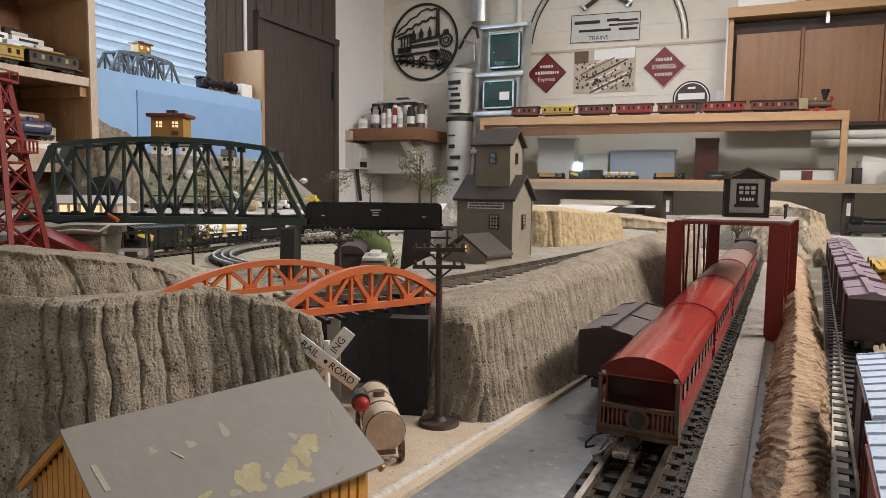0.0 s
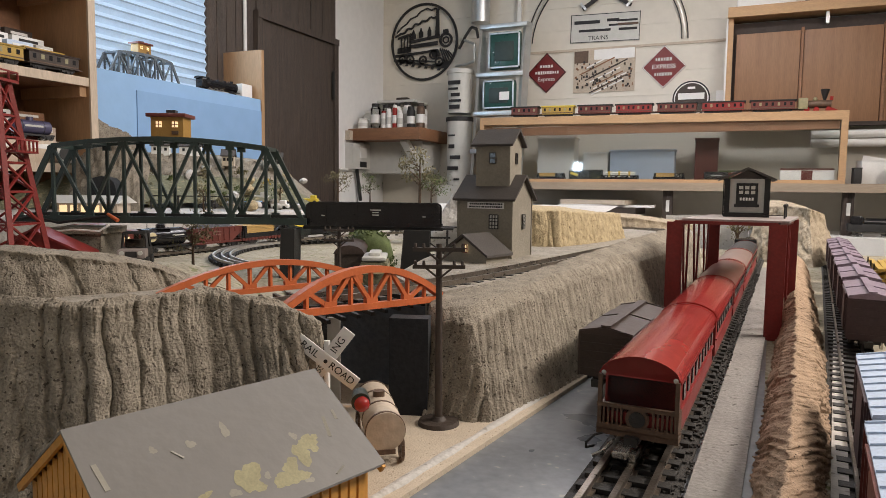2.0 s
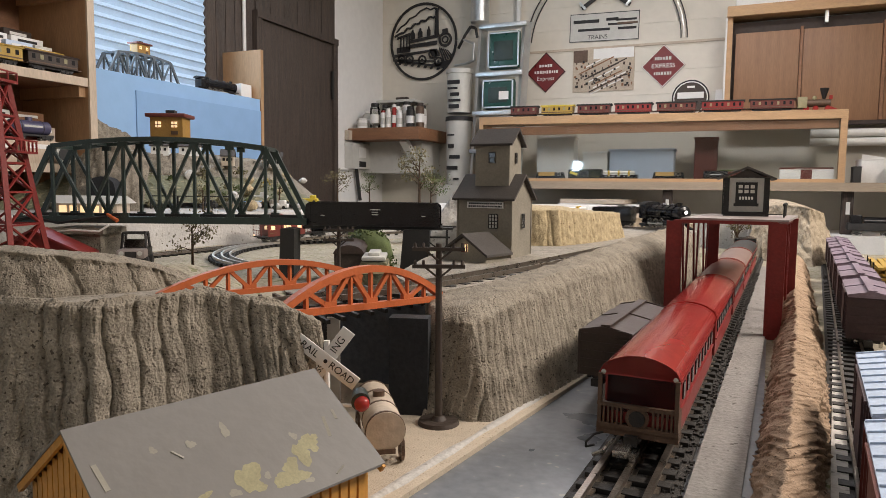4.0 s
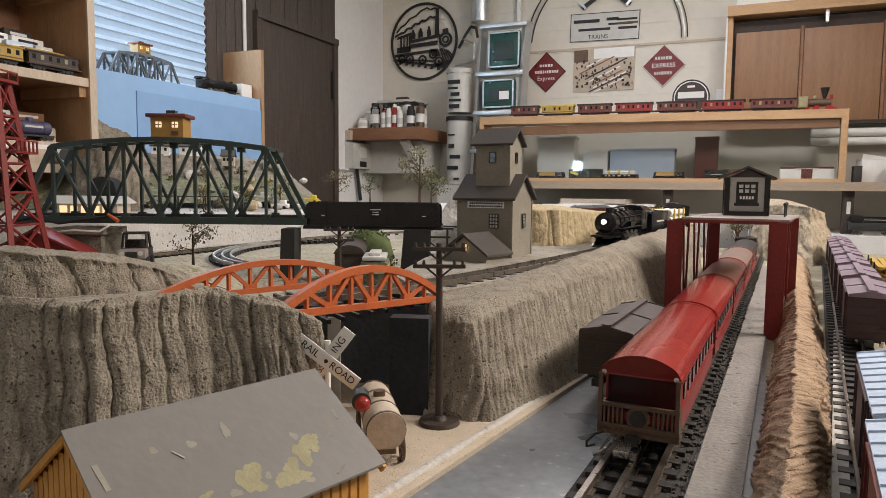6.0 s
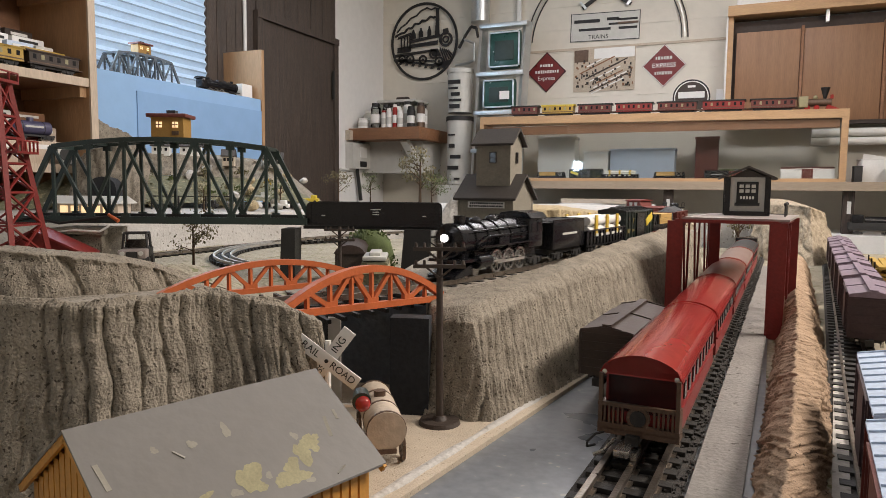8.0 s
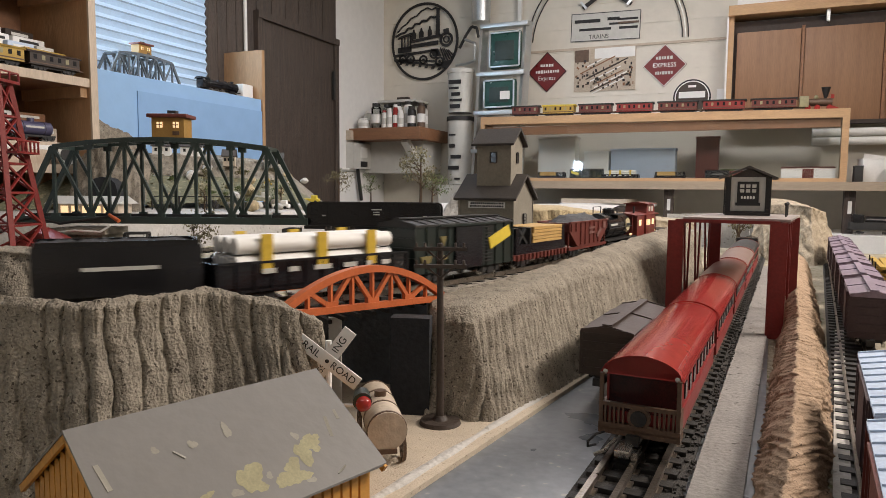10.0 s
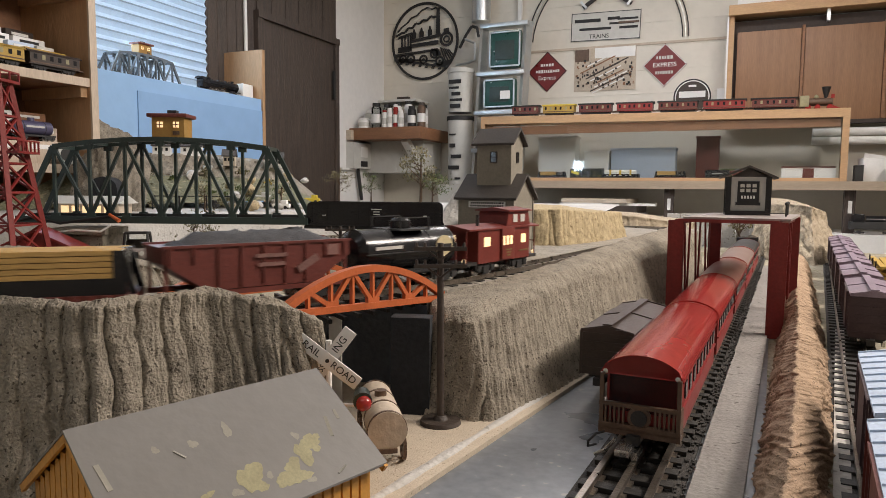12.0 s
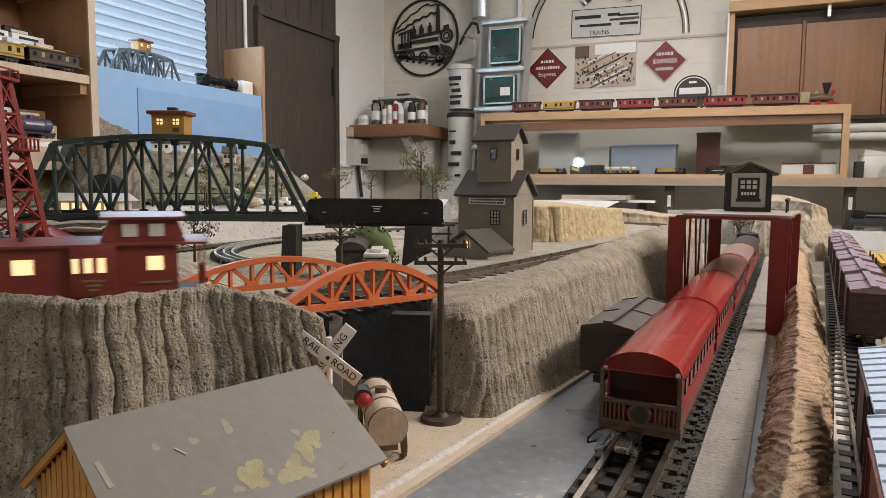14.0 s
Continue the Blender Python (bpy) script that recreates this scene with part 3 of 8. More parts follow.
# ---- rail line of the running train, one closed loop ----
LOOP = [(-0.122, 1.452, 0.08), (-0.165, 1.15, 0.08), (-0.204, 0.867, 0.08), (-0.232, 0.70, 0.08), (-0.260, 0.575, 0.08), (-0.302, 0.458, 0.08), (-0.353, 0.358, 0.08), (-0.42, 0.28, 0.08),
        (-0.53, 0.22, 0.078), (-0.68, 0.19, 0.07), (-0.85, 0.22, 0.058), (-1.0, 0.33, 0.045), (-1.065, 0.5, 0.035), (-1.08, 0.72, 0.03), (-1.082, 0.95, 0.03), (-1.076, 1.2, 0.03),
        (-1.03, 1.4, 0.036), (-0.91, 1.565, 0.046), (-0.7, 1.66, 0.058), (-0.46, 1.72, 0.07), (-0.27, 1.72, 0.077), (-0.15, 1.63, 0.08)]


def dense_loop():
    n = len(LOOP)
    pts = []
    for i in range(n):
        p = [Vector(LOOP[(i + k - 1) % n]) for k in range(4)]
        for j in range(24):
            t = j / 24
            pts.append(0.5 * ((2 * p[1]) + (p[2] - p[0]) * t + (2 * p[0] - 5 * p[1] + 4 * p[2] - p[3]) * t * t + (3 * p[1] - p[0] - 3 * p[2] + p[3]) * t ** 3))
    acc = [0.0]
    for a, b in zip(pts, pts[1:] + pts[:1]):
        acc.append(acc[-1] + (b - a).length)
    return pts, acc


LPTS, LACC = dense_loop()
LLEN = LACC[-1]


def on_loop(s):
    s %= LLEN
    k = int(np.searchsorted(LACC, s, side="right")) - 1
    f = (s - LACC[k]) / (LACC[k + 1] - LACC[k])
    return LPTS[k].lerp(LPTS[(k + 1) % len(LPTS)], f)


def upper_track():
    th = thing("upper_track", Matrix(), "two-rail steel track on dark ties round the layout", "track")
    tagged(th, kind="structure")
    n = 420
    g = 0.0115
    for k in (-g, g):
        bm = nb()
        ring = []
        for i in range(n):
            s = LLEN * i / n
            p = on_loop(s)
            d = (on_loop(s + 0.004) - on_loop(s - 0.004)).normalized()
            side = Vector((-d.y, d.x, 0)).normalized()
            ring.append([bm.verts.new(p + side * (k + a) + Vector((0, 0, b))) for a, b in ((-0.0012, 0), (0.0012, 0), (0.0012, -0.0045), (-0.0012, -0.0045))])
        for a, b in zip(ring, ring[1:] + ring[:1]):
            for i in range(4):
                bm.faces.new((a[i], a[(i + 1) % 4], b[(i + 1) % 4], b[i]))
        bmesh.ops.recalc_face_normals(bm, faces=bm.faces[:])
        part("rail", bm, M["oldrail"], th)
    data = None
    for i in range(int(LLEN / 0.022)):
        s = i * 0.022
        p = on_loop(s)
        d = on_loop(s + 0.004) - on_loop(s - 0.004)
        if data is None:
            ob = part("tie", box(nb(), 0, 0, 0, 0.008, 0.038, 0.0035), M["tie"], th)
            data = ob.data
        else:
            ob = new("tie", data)
            ob.parent = th
        ob.matrix_basis = Matrix.Translation(p + Vector((0, 0, -0.0063))) @ Matrix.Rotation(math.atan2(d.y, d.x), 4, "Z")


upper_track()


# ---- rolling stock: built along +X (front), rail top at z 0 ----
def truck(parent, x, w=0.036, frame_mat=None, name="truck"):
    bm = nb()
    for sy in (-1, 1):
        box(bm, x, sy * 0.0165, 0.0085, 0.034, 0.003, 0.005)
        for dx in (-0.0115, 0.0115):
            box(bm, x + dx, sy * 0.0178, 0.0075, 0.006, 0.003, 0.006)
        box(bm, x, sy * 0.0178, 0.006, 0.010, 0.003, 0.007)
    box(bm, x, 0, 0.011, 0.01, 0.034, 0.004)
    tr = part(name, bm, frame_mat or M["iron"], parent)
    for dx in (-0.0115, 0.0115):
        bm = nb()
        for sy in (-1, 1):
            cyl(bm, (x + dx, sy * 0.0105, 0.0062), (x + dx, sy * 0.0135, 0.0062), 0.0062, seg=16)
        cyl(bm, (x + dx, -0.013, 0.0062), (x + dx, 0.013, 0.0062), 0.0015, seg=8)
        part("wheelset", bm, M["wheel"], tr)
    return tr


def coupler(parent, x, sgn):
    bm = box(nb(), x + sgn * 0.007, 0, 0.0105, 0.015, 0.004, 0.004)
    box(bm, x + sgn * 0.0145, 0.0025, 0.0105, 0.004, 0.008, 0.006)
    part("coupler", bm, M["iron"], parent)


def roof_arch(w, h, n=10):
    return [(-w / 2 + w * i / n, h * math.sin(math.pi * i / n) ** 0.5) for i in range(n + 1)]


def passenger_car(m, label, rear=False, roof_m=None):
    roof_m = roof_m or M["red"]
    L, W = 0.232, 0.046
    th = thing("passenger_car", m, label, "train car", "red passenger train")
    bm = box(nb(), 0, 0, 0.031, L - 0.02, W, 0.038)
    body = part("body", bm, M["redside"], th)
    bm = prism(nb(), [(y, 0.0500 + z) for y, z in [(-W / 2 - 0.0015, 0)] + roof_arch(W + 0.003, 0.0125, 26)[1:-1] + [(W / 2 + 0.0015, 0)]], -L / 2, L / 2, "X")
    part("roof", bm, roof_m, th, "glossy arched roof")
    for x in (-L / 2 + 0.003, L / 2 - 0.003):
        band = prism(nb(), [(y, 0.0492 + z) for y, z in [(-W / 2 - 0.0025, 0)] + roof_arch(W + 0.005, 0.0136, 16)[1:-1] + [(W / 2 + 0.0025, 0)]], x - 0.003, x + 0.003, "X")
        part("roof_band", band, M["red"], th)
    bm = nb()
    for sy in (-1, 1):
        beam(bm, (-L / 2, sy * 0.0205, 0.0553), (L / 2, sy * 0.0205, 0.0553), 0.0012, 0.0012)
    part("drip_rail", bm, M["postred"], th)
    for sy in (-1, 1):
        for i in range(9):
            x = -0.088 + i * 0.022
            w = box(nb(), x, sy * (W / 2 + 0.0002), 0.0378, 0.0085, 0.0016, 0.0105)
            part("window", w, M["pane"], body)
        bm = nb()
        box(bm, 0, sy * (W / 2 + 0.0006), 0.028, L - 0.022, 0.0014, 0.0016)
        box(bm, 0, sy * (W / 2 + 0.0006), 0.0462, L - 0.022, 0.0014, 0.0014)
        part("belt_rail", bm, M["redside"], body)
    bm = box(nb(), 0, 0, 0.0105, L - 0.05, 0.03, 0.006)
    box(bm, 0.0, 0, 0.0085, 0.06, 0.034, 0.008)
    part("underframe", bm, M["iron"], th)
    for x in (-0.075, 0.075):
        truck(th, x)
    coupler(th, L / 2 - 0.008, 1)
    coupler(th, -L / 2 + 0.008, -1)
    if rear:
        x = -L / 2 + 0.006
        bm = box(nb(), x + 0.006, 0, 0.036, 0.004, 0.043, 0.026)
        part("end_window", bm, M["pane"], th, "dark observation end")
        bm = nb()
        box(bm, x - 0.002, 0, 0.0135, 0.014, 0.05, 0.004)
        box(bm, x - 0.0075, 0, 0.0305, 0.003, 0.05, 0.0025)
        box(bm, x - 0.0075, 0, 0.0165, 0.003, 0.05, 0.004)
        for i in range(18):
            y = -0.0235 + i * 0.047 / 17
            if abs(y) > 0.0075:
                box(bm, x - 0.0075, y, 0.0235, 0.002, 0.0013, 0.014)
        cyl(bm, (x - 0.0085, 0, 0.0235), (x - 0.006, 0, 0.0235), 0.0072, seg=20)
        for y in (-0.0235, 0.0235):
            box(bm, x - 0.0075, y, 0.031, 0.0025, 0.0025, 0.038)
            box(bm, x, y, 0.023, 0.014, 0.002, 0.014)
        part("platform_railing", bm, M["bronze"], th, "bronze-coloured observation platform railing")
        bm = cyl(nb(), (x - 0.0096, 0, 0.0235), (x - 0.0084, 0, 0.0235), 0.005, seg=16)
        part("drumhead", bm, M["iron"], th)
        for y in (-0.022, 0.022):
            part("marker_lamp", ball(nb(), (-L / 2 + 0.001, y, 0.0505), 0.0019), M["pale"], th, "clear plastic marker lamp", True)
        bm = tube(nb(), [(x - 0.008, 0.014, 0.008), (x - 0.02, 0.018, 0.004), (x - 0.022, 0.024, 0.001)], 0.0012, 6)
        box(bm, x - 0.012, 0, 0.003, 0.016, 0.004, 0.005)
        part("hook", bm, M["wheel"], th)
        part("drawbar", box(nb(), x - 0.017, 0.006, 0.0065, 0.022, 0.009, 0.0045, bev=0.0008), M["wheel"], th, "worn steel drawbar")
        part("air_hose", tube(nb(), [(x - 0.006, 0.019, 0.012), (x - 0.014, 0.025, 0.0115), (x - 0.020, 0.0285, 0.008), (x - 0.018, 0.029, 0.004), (x - 0.010, 0.026, 0.003)], 0.0008, 6), M["iron"], th)
    return th


def red_train():
    y = 0.428
    ang = 90 - 3.32
    step = 0.2385
    for i in range(5):
        yc = y + 0.1165 + i * step
        passenger_car(pose(track_x(yc), yc, 0, 0, 0, ang), ("red", "red", "brown-roofed", "grey-roofed", "dark-roofed")[i] + " streamlined passenger car with glossy roof" + (" and rear observation platform" if i == 0 else ""), i == 0, [None, None, M["roofbrown"], M["roofgrey"], M["iron"]][i])
    yc = y + 0.1165 + 5 * step - 0.03
    th = thing("locomotive", pose(track_x(yc), yc, 0, 0, 0, ang), "dark locomotive at the head of the red train", "locomotive")
    bm = cyl(nb(), (-0.08, 0, 0.04), (0.09, 0, 0.04), 0.02, seg=20)
    part("boiler", bm, M["black"], th, smooth=False)
    part("cab", box(nb(), -0.075, 0, 0.042, 0.045, 0.044, 0.046, bev=0.003), M["black"], th)
    for x in (-0.05, 0.05):
        truck(th, x)


red_train()


def boxcar_shape(th, L, W, H, body_m, roof_m, door_m=None, ribs=10, roof_ribs=None):
    roof_ribs = roof_ribs or ribs
    body = part("body", box(nb(), 0, 0, 0.012 + H / 2, L, W, H), body_m, th)
    z = 0.012 + H
    bm = prism(nb(), [(-W / 2 - 0.0012, z - 0.001), (W / 2 + 0.0012, z - 0.001), (W / 2 + 0.0012, z + 0.001), (0, z + 0.0055), (-W / 2 - 0.0012, z + 0.001)], -L / 2 - 0.001, L / 2 + 0.001, "X")
    roof = part("roof", bm, roof_m, th)
    for i in range(roof_ribs + 1):
        x = -L / 2 + L * i / roof_ribs
        bm = sweep(nb(), [(x, -W / 2 - 0.001, z + 0.0014), (x, 0, z + 0.0060), (x, W / 2 + 0.001, z + 0.0014)], 0.0012, 0.0012)
        part("roof_rib", bm, roof_m, roof)
    part("running_board", box(nb(), 0, 0, z + 0.0068, L, 0.008, 0.0012), roof_m, th)
    for sy in (-1, 1):
        part("door", box(nb(), 0, sy * (W / 2 + 0.001), 0.012 + H * 0.48, 0.042, 0.003, H * 0.92), door_m or body_m, th)
        bm = nb()
        for i in range(ribs + 1):
            x = -L / 2 + L * i / ribs
            if abs(x) > 0.022:
                box(bm, x, sy * (W / 2 + 0.0005), 0.012 + H / 2, 0.0015, 0.0018, H)
        box(bm, 0, sy * (W / 2 + 0.0012), 0.0135 + H * 0.95, 0.09, 0.003, 0.002)
        part("side_ribs", bm, body_m, body)
    for sx in (-1, 1):
        bm = nb()
        for i in range(6):
            box(bm, sx * (L / 2 + 0.0012), -0.012, 0.017 + i * 0.0068, 0.0012, 0.011, 0.0009)
        for i in range(5):
            box(bm, sx * (L / 2 + 0.0006), 0, 0.018 + i * H / 5, 0.0016, W * 0.94, 0.0016)
        part("ladder", bm, body_m, body)
    part("underframe", box(nb(), 0, 0, 0.0105, L * 0.96, 0.02, 0.005), M["iron"], th)
    truck(th, -L / 2 + 0.034)
    truck(th, L / 2 - 0.034)
    coupler(th, L / 2, 1)
    coupler(th, -L / 2, -1)


def parked_cars():
    # dark brown boxcar on the siding
    th = thing("boxcar", pose(-0.0905, 0.632, 0, 0, 0, 86), "dark brown boxcar standing on a siding by the rock wall", "train car")
    boxcar_shape(th, 0.15, 0.042, 0.036, M["brownbox"], M["boxroof"], roof_ribs=2)
    # freight cars in the yard past the ridge
    ys = [(0.917, 0), (1.098, 0), (1.28, 0), (1.46, 0), (1.645, 0), (1.82, 0)]
    first = None
    for y, k in ys:
        x = 0.142 + 0.083 * (y - 0.917)
        m = pose(x, y, -0.004, 0, 0, 90 - 4.8)
        if first is None:
            first = thing("boxcar", m, "mauve-brown boxcar with pale dusty roof in the yard", "train car", "yard boxcars")
            boxcar_shape(first, 0.150, 0.043, 0.046, M["purple"], M["purpleroof"], roof_ribs=2)
        else:
            copy_thing(first, m)
    for y, x in [(0.459, 0.094), (0.299, 0.076)]:
        th = thing("boxcar", pose(x, y, -0.004, 0, 0, 90 - 5), "dark red boxcar with pale blue ribbed roof", "train car", "blue-roofed boxcars")
        boxcar_shape(th, 0.148, 0.042, 0.046, M["oldred"] if y < 0.4 else M["purple"], M["bluegrey"], ribs=9)


parked_cars()


def yard_track():
    th = thing("yard_track", Matrix(), "steel yard track with dark ties past the ridge", "track")
    tagged(th, kind="structure")
    a, b = Vector((0.055, 0.15, 0)), Vector((0.235, 2.1, 0))
    bed = prism(nb(), [(a.x - 0.024, a.y), (b.x - 0.024, b.y), (b.x + 0.024, b.y), (a.x + 0.024, a.y)], -0.0135, -0.0102, "Z")
    part("roadbed", bed, M["ballast"], th)
    strip = prism(nb(), [(a.x - 0.031, a.y), (a.x + 0.062, 0.98), (a.x + 0.072, 0.98), (a.x - 0.0215, a.y)], -0.0118, -0.0088, "Z")
    part("plaster_strip", strip, M["snow"], th, "white plaster strip beside the ties")
    for k in (-0.0115, 0.0115):
        bm = beam(nb(), a + Vector((k, 0, -0.006)), b + Vector((k, 0, -0.006)), 0.0022, 0.004)
        part("rail", bm, M["oldrail"], th)
    data = None
    for i in range(90):
        p = a.lerp(b, i / 89)
        if data is None:
            ob = part("tie", box(nb(), 0, 0, 0, 0.042, 0.009, 0.003), M["tie"], th)
            data = ob.data
        else:
            ob = new("tie", data)
            ob.parent = th
        ob.matrix_basis = pose(p.x, p.y, -0.0095, 0, 0, -5)


yard_track()


def board_car():
    th = thing("flatcar", pose(0.236, 1.36, -0.004, 0, 0, 85), "flatcar loaded with loose yellow boards", "train car")
    part("deck", box(nb(), 0, 0, 0.0155, 0.21, 0.046, 0.005), M["iron"], th)
    rnd = random.Random(5)
    for k in range(6):
        for j in range(4):
            ob = part("board", box(nb(), 0, 0, 0, rnd.uniform(0.17, 0.2), 0.0085, 0.0042), M["gold"], th)
            ob.matrix_basis = pose(rnd.uniform(-0.006, 0.006), -0.0165 + j * 0.011, 0.0206 + k * 0.0058, 0, 0, rnd.uniform(-1.5, 1.5))
        for x in (-0.06, 0.06):
            if k:
                part("batten", box(nb(), x, 0, 0.0177 + k * 0.0058, 0.004, 0.044, 0.0016), M["gold"], th)
    for x in (-0.07, 0.0, 0.07):
        for y in (-0.0235, 0.0235):
            part("stake", box(nb(), x, y, 0.036, 0.003, 0.002, 0.042), M["iron"], th)
    truck(th, -0.07)
    truck(th, 0.07)


board_car()


# ---- running train ----
def boiler_loco():
    th = thing("steam_locomotive", Matrix(), "black steam locomotive with lit headlight pulling the freight train", "locomotive", "running freight train")
    bm = nb()
    cyl(bm, (-0.035, 0, 0.042), (0.098, 0, 0.040), 0.0195, 0.0175, 28)
    cyl(bm, (0.096, 0, 0.040), (0.108, 0, 0.040), 0.0185, 0.0185, 28)
    cyl(bm, (0.108, 0, 0.040), (0.112, 0, 0.040), 0.0165, 0.010, 28)
    boiler = part("boiler", bm, M["black"], th)
    for x in (-0.02, 0.005, 0.03, 0.055, 0.08):
        part("boiler_band", cyl(nb(), (x, 0, 0.0413), (x + 0.0018, 0, 0.0413), 0.0202 - (x + 0.02) * 0.012, seg=28), M["black"], boiler)
    bm = nb()
    cyl(bm, (0.088, 0, 0.054), (0.088, 0, 0.066), 0.0062, 0.0072, 16)
    part("smokestack", bm, M["black"], th)
    part("sand_dome", ball(nb(), (0.055, 0, 0.0585), 0.0075, 0.8), M["black"], th, smooth=True)
    part("steam_dome", ball(nb(), (0.02, 0, 0.0595), 0.0075, 0.8), M["black"], th, smooth=True)
    part("whistle", cyl(nb(), (-0.01, 0, 0.058), (-0.01, 0, 0.065), 0.0022), M["black"], th)
    part("bell", cyl(nb(), (0.072, 0, 0.057), (0.072, 0, 0.064), 0.003), M["black"], th)
    bm = cyl(nb(), (0.108, 0, 0.043), (0.1165, 0, 0.043), 0.0055, seg=16)
    part("headlight", bm, M["black"], th)
    bm = cyl(nb(), (0.1165, 0, 0.043), (0.1172, 0, 0.043), 0.0042, seg=16)
    part("headlight_lens", bm, M["lamp"], th, "lit warm-white headlight")
    bm = box(nb(), -0.052, 0, 0.0425, 0.036, 0.044, 0.036, bev=0.002)
    prism(bm, [(-0.0245, 0.060), (0.0245, 0.060), (0.018, 0.0665), (0, 0.069), (-0.018, 0.0665)], -0.078, -0.034, "X")
    cab = part("cab", bm, M["black"], th)
    for sy in (-1, 1):
        for dx in (-0.009, 0.007):
            part("window", box(nb(), -0.052 + dx, sy * 0.0222, 0.049, 0.011, 0.001, 0.012), M["pane"], cab)
        bm = box(nb(), 0.015, sy * 0.020, 0.0325, 0.125, 0.007, 0.0016)
        tube(bm, [(-0.03, sy * 0.0205, 0.052), (0.09, sy * 0.0195, 0.050)], 0.0008, 6)
        tube(bm, [(-0.03, sy * 0.0215, 0.044), (0.06, sy * 0.0205, 0.043), (0.08, sy * 0.019, 0.035)], 0.001, 6)
        box(bm, 0.03, sy * 0.021, 0.037, 0.022, 0.006, 0.008)
        part("running_board", bm, M["black"], th)
        bm = cyl(nb(), (0.058, sy * 0.019, 0.0165), (0.084, sy * 0.019, 0.0165), 0.0075, seg=16)
        part("cylinder", bm, M["black"], th)
    bm = box(nb(), 0.01, 0, 0.02, 0.17, 0.018, 0.014)
    part("frame", bm, M["black"], th)
    bm = prism(nb(), [(0.088, 0.016), (0.122, 0.004), (0.122, 0.001), (0.088, 0.004)], -0.018, 0.018, "Y")
    box(bm, 0.1, 0, 0.019, 0.03, 0.044, 0.003)
    part("pilot", bm, M["black"], th)
    for x in (0.075, 0.095):
        bm = nb()
        for sy in (-1, 1):
            cyl(bm, (x, sy * 0.0105, 0.007), (x, sy * 0.0135, 0.007), 0.007, seg=16)
        part("pilot_wheel", bm, M["wheel"], th)
    drivers = []
    for x in (-0.026, 0.002, 0.030):
        bm = nb()
        for sy in (-1, 1):
            for k in range(24):
                a, b = 2 * math.pi * k / 24, 2 * math.pi * (k + 1) / 24
                beam(bm, (0.0122 * math.cos(a), sy * 0.0125, 0.0122 * math.sin(a)), (0.0122 * math.cos(b), sy * 0.0125, 0.0122 * math.sin(b)), 0.003, 0.0024)
            for k in range(8):
                a = math.pi * k / 4
                beam(bm, (0, sy * 0.0125, 0), (0.012 * math.cos(a), sy * 0.0125, 0.012 * math.sin(a)), 0.0022, 0.0013)
            cyl(bm, (0, sy * 0.011, 0), (0, sy * 0.0145, 0), 0.003, seg=12)
            cyl(bm, (0.0055, sy * 0.011, 0), (0.0055, sy * 0.0165, 0), 0.0016, seg=8)
        w = part("driver_wheel", bm, M["wheel"], th)
        w.location = (x, 0, 0.0132)
        drivers.append((w, x))
    for sy in (-1, 1):
        bm = box(nb(), 0.002, sy * 0.0172, 0.0125, 0.064, 0.0014, 0.003)
        box(bm, 0.045, sy * 0.0185, 0.0145, 0.05, 0.0014, 0.002)
        part("side_rod", bm, M["rail"], th)
    truck(th, -0.056, name="trailing_truck")
    return th, drivers


def tender():
    th = thing("tender", Matrix(), "black coal tender with faded side lettering", "train car", "running freight train")
    bm = box(nb(), 0, 0, 0.034, 0.112, 0.043, 0.036, bev=0.0015)
    body = part("body", bm, M["black"], th)
    bm = nb()
    for sy in (-1, 1):
        box(bm, 0, sy * 0.0205, 0.053, 0.108, 0.0016, 0.005)
    box(bm, -0.053, 0, 0.053, 0.0016, 0.042, 0.005)
    part("coping", bm, M["black"], body)
    bm = nb()
    for i in range(60):
        ball(bm, (random.uniform(-0.045, 0.05), random.uniform(-0.016, 0.016), 0.0525), random.uniform(0.003, 0.0055), 0.7, 1)
    part("coal_load", bm, M["coal"], th)
    for sy in (-1, 1):
        bm = box(nb(), 0.0, sy * 0.0217, 0.036, 0.05, 0.0006, 0.0028)
        part("lettering", bm, M["pale"], body, "faded lettering bar")
    part("underframe", box(nb(), 0, 0, 0.013, 0.112, 0.03, 0.006), M["iron"], th)
    truck(th, -0.033)
    truck(th, 0.033)
    coupler(th, -0.055, -1)
    return th


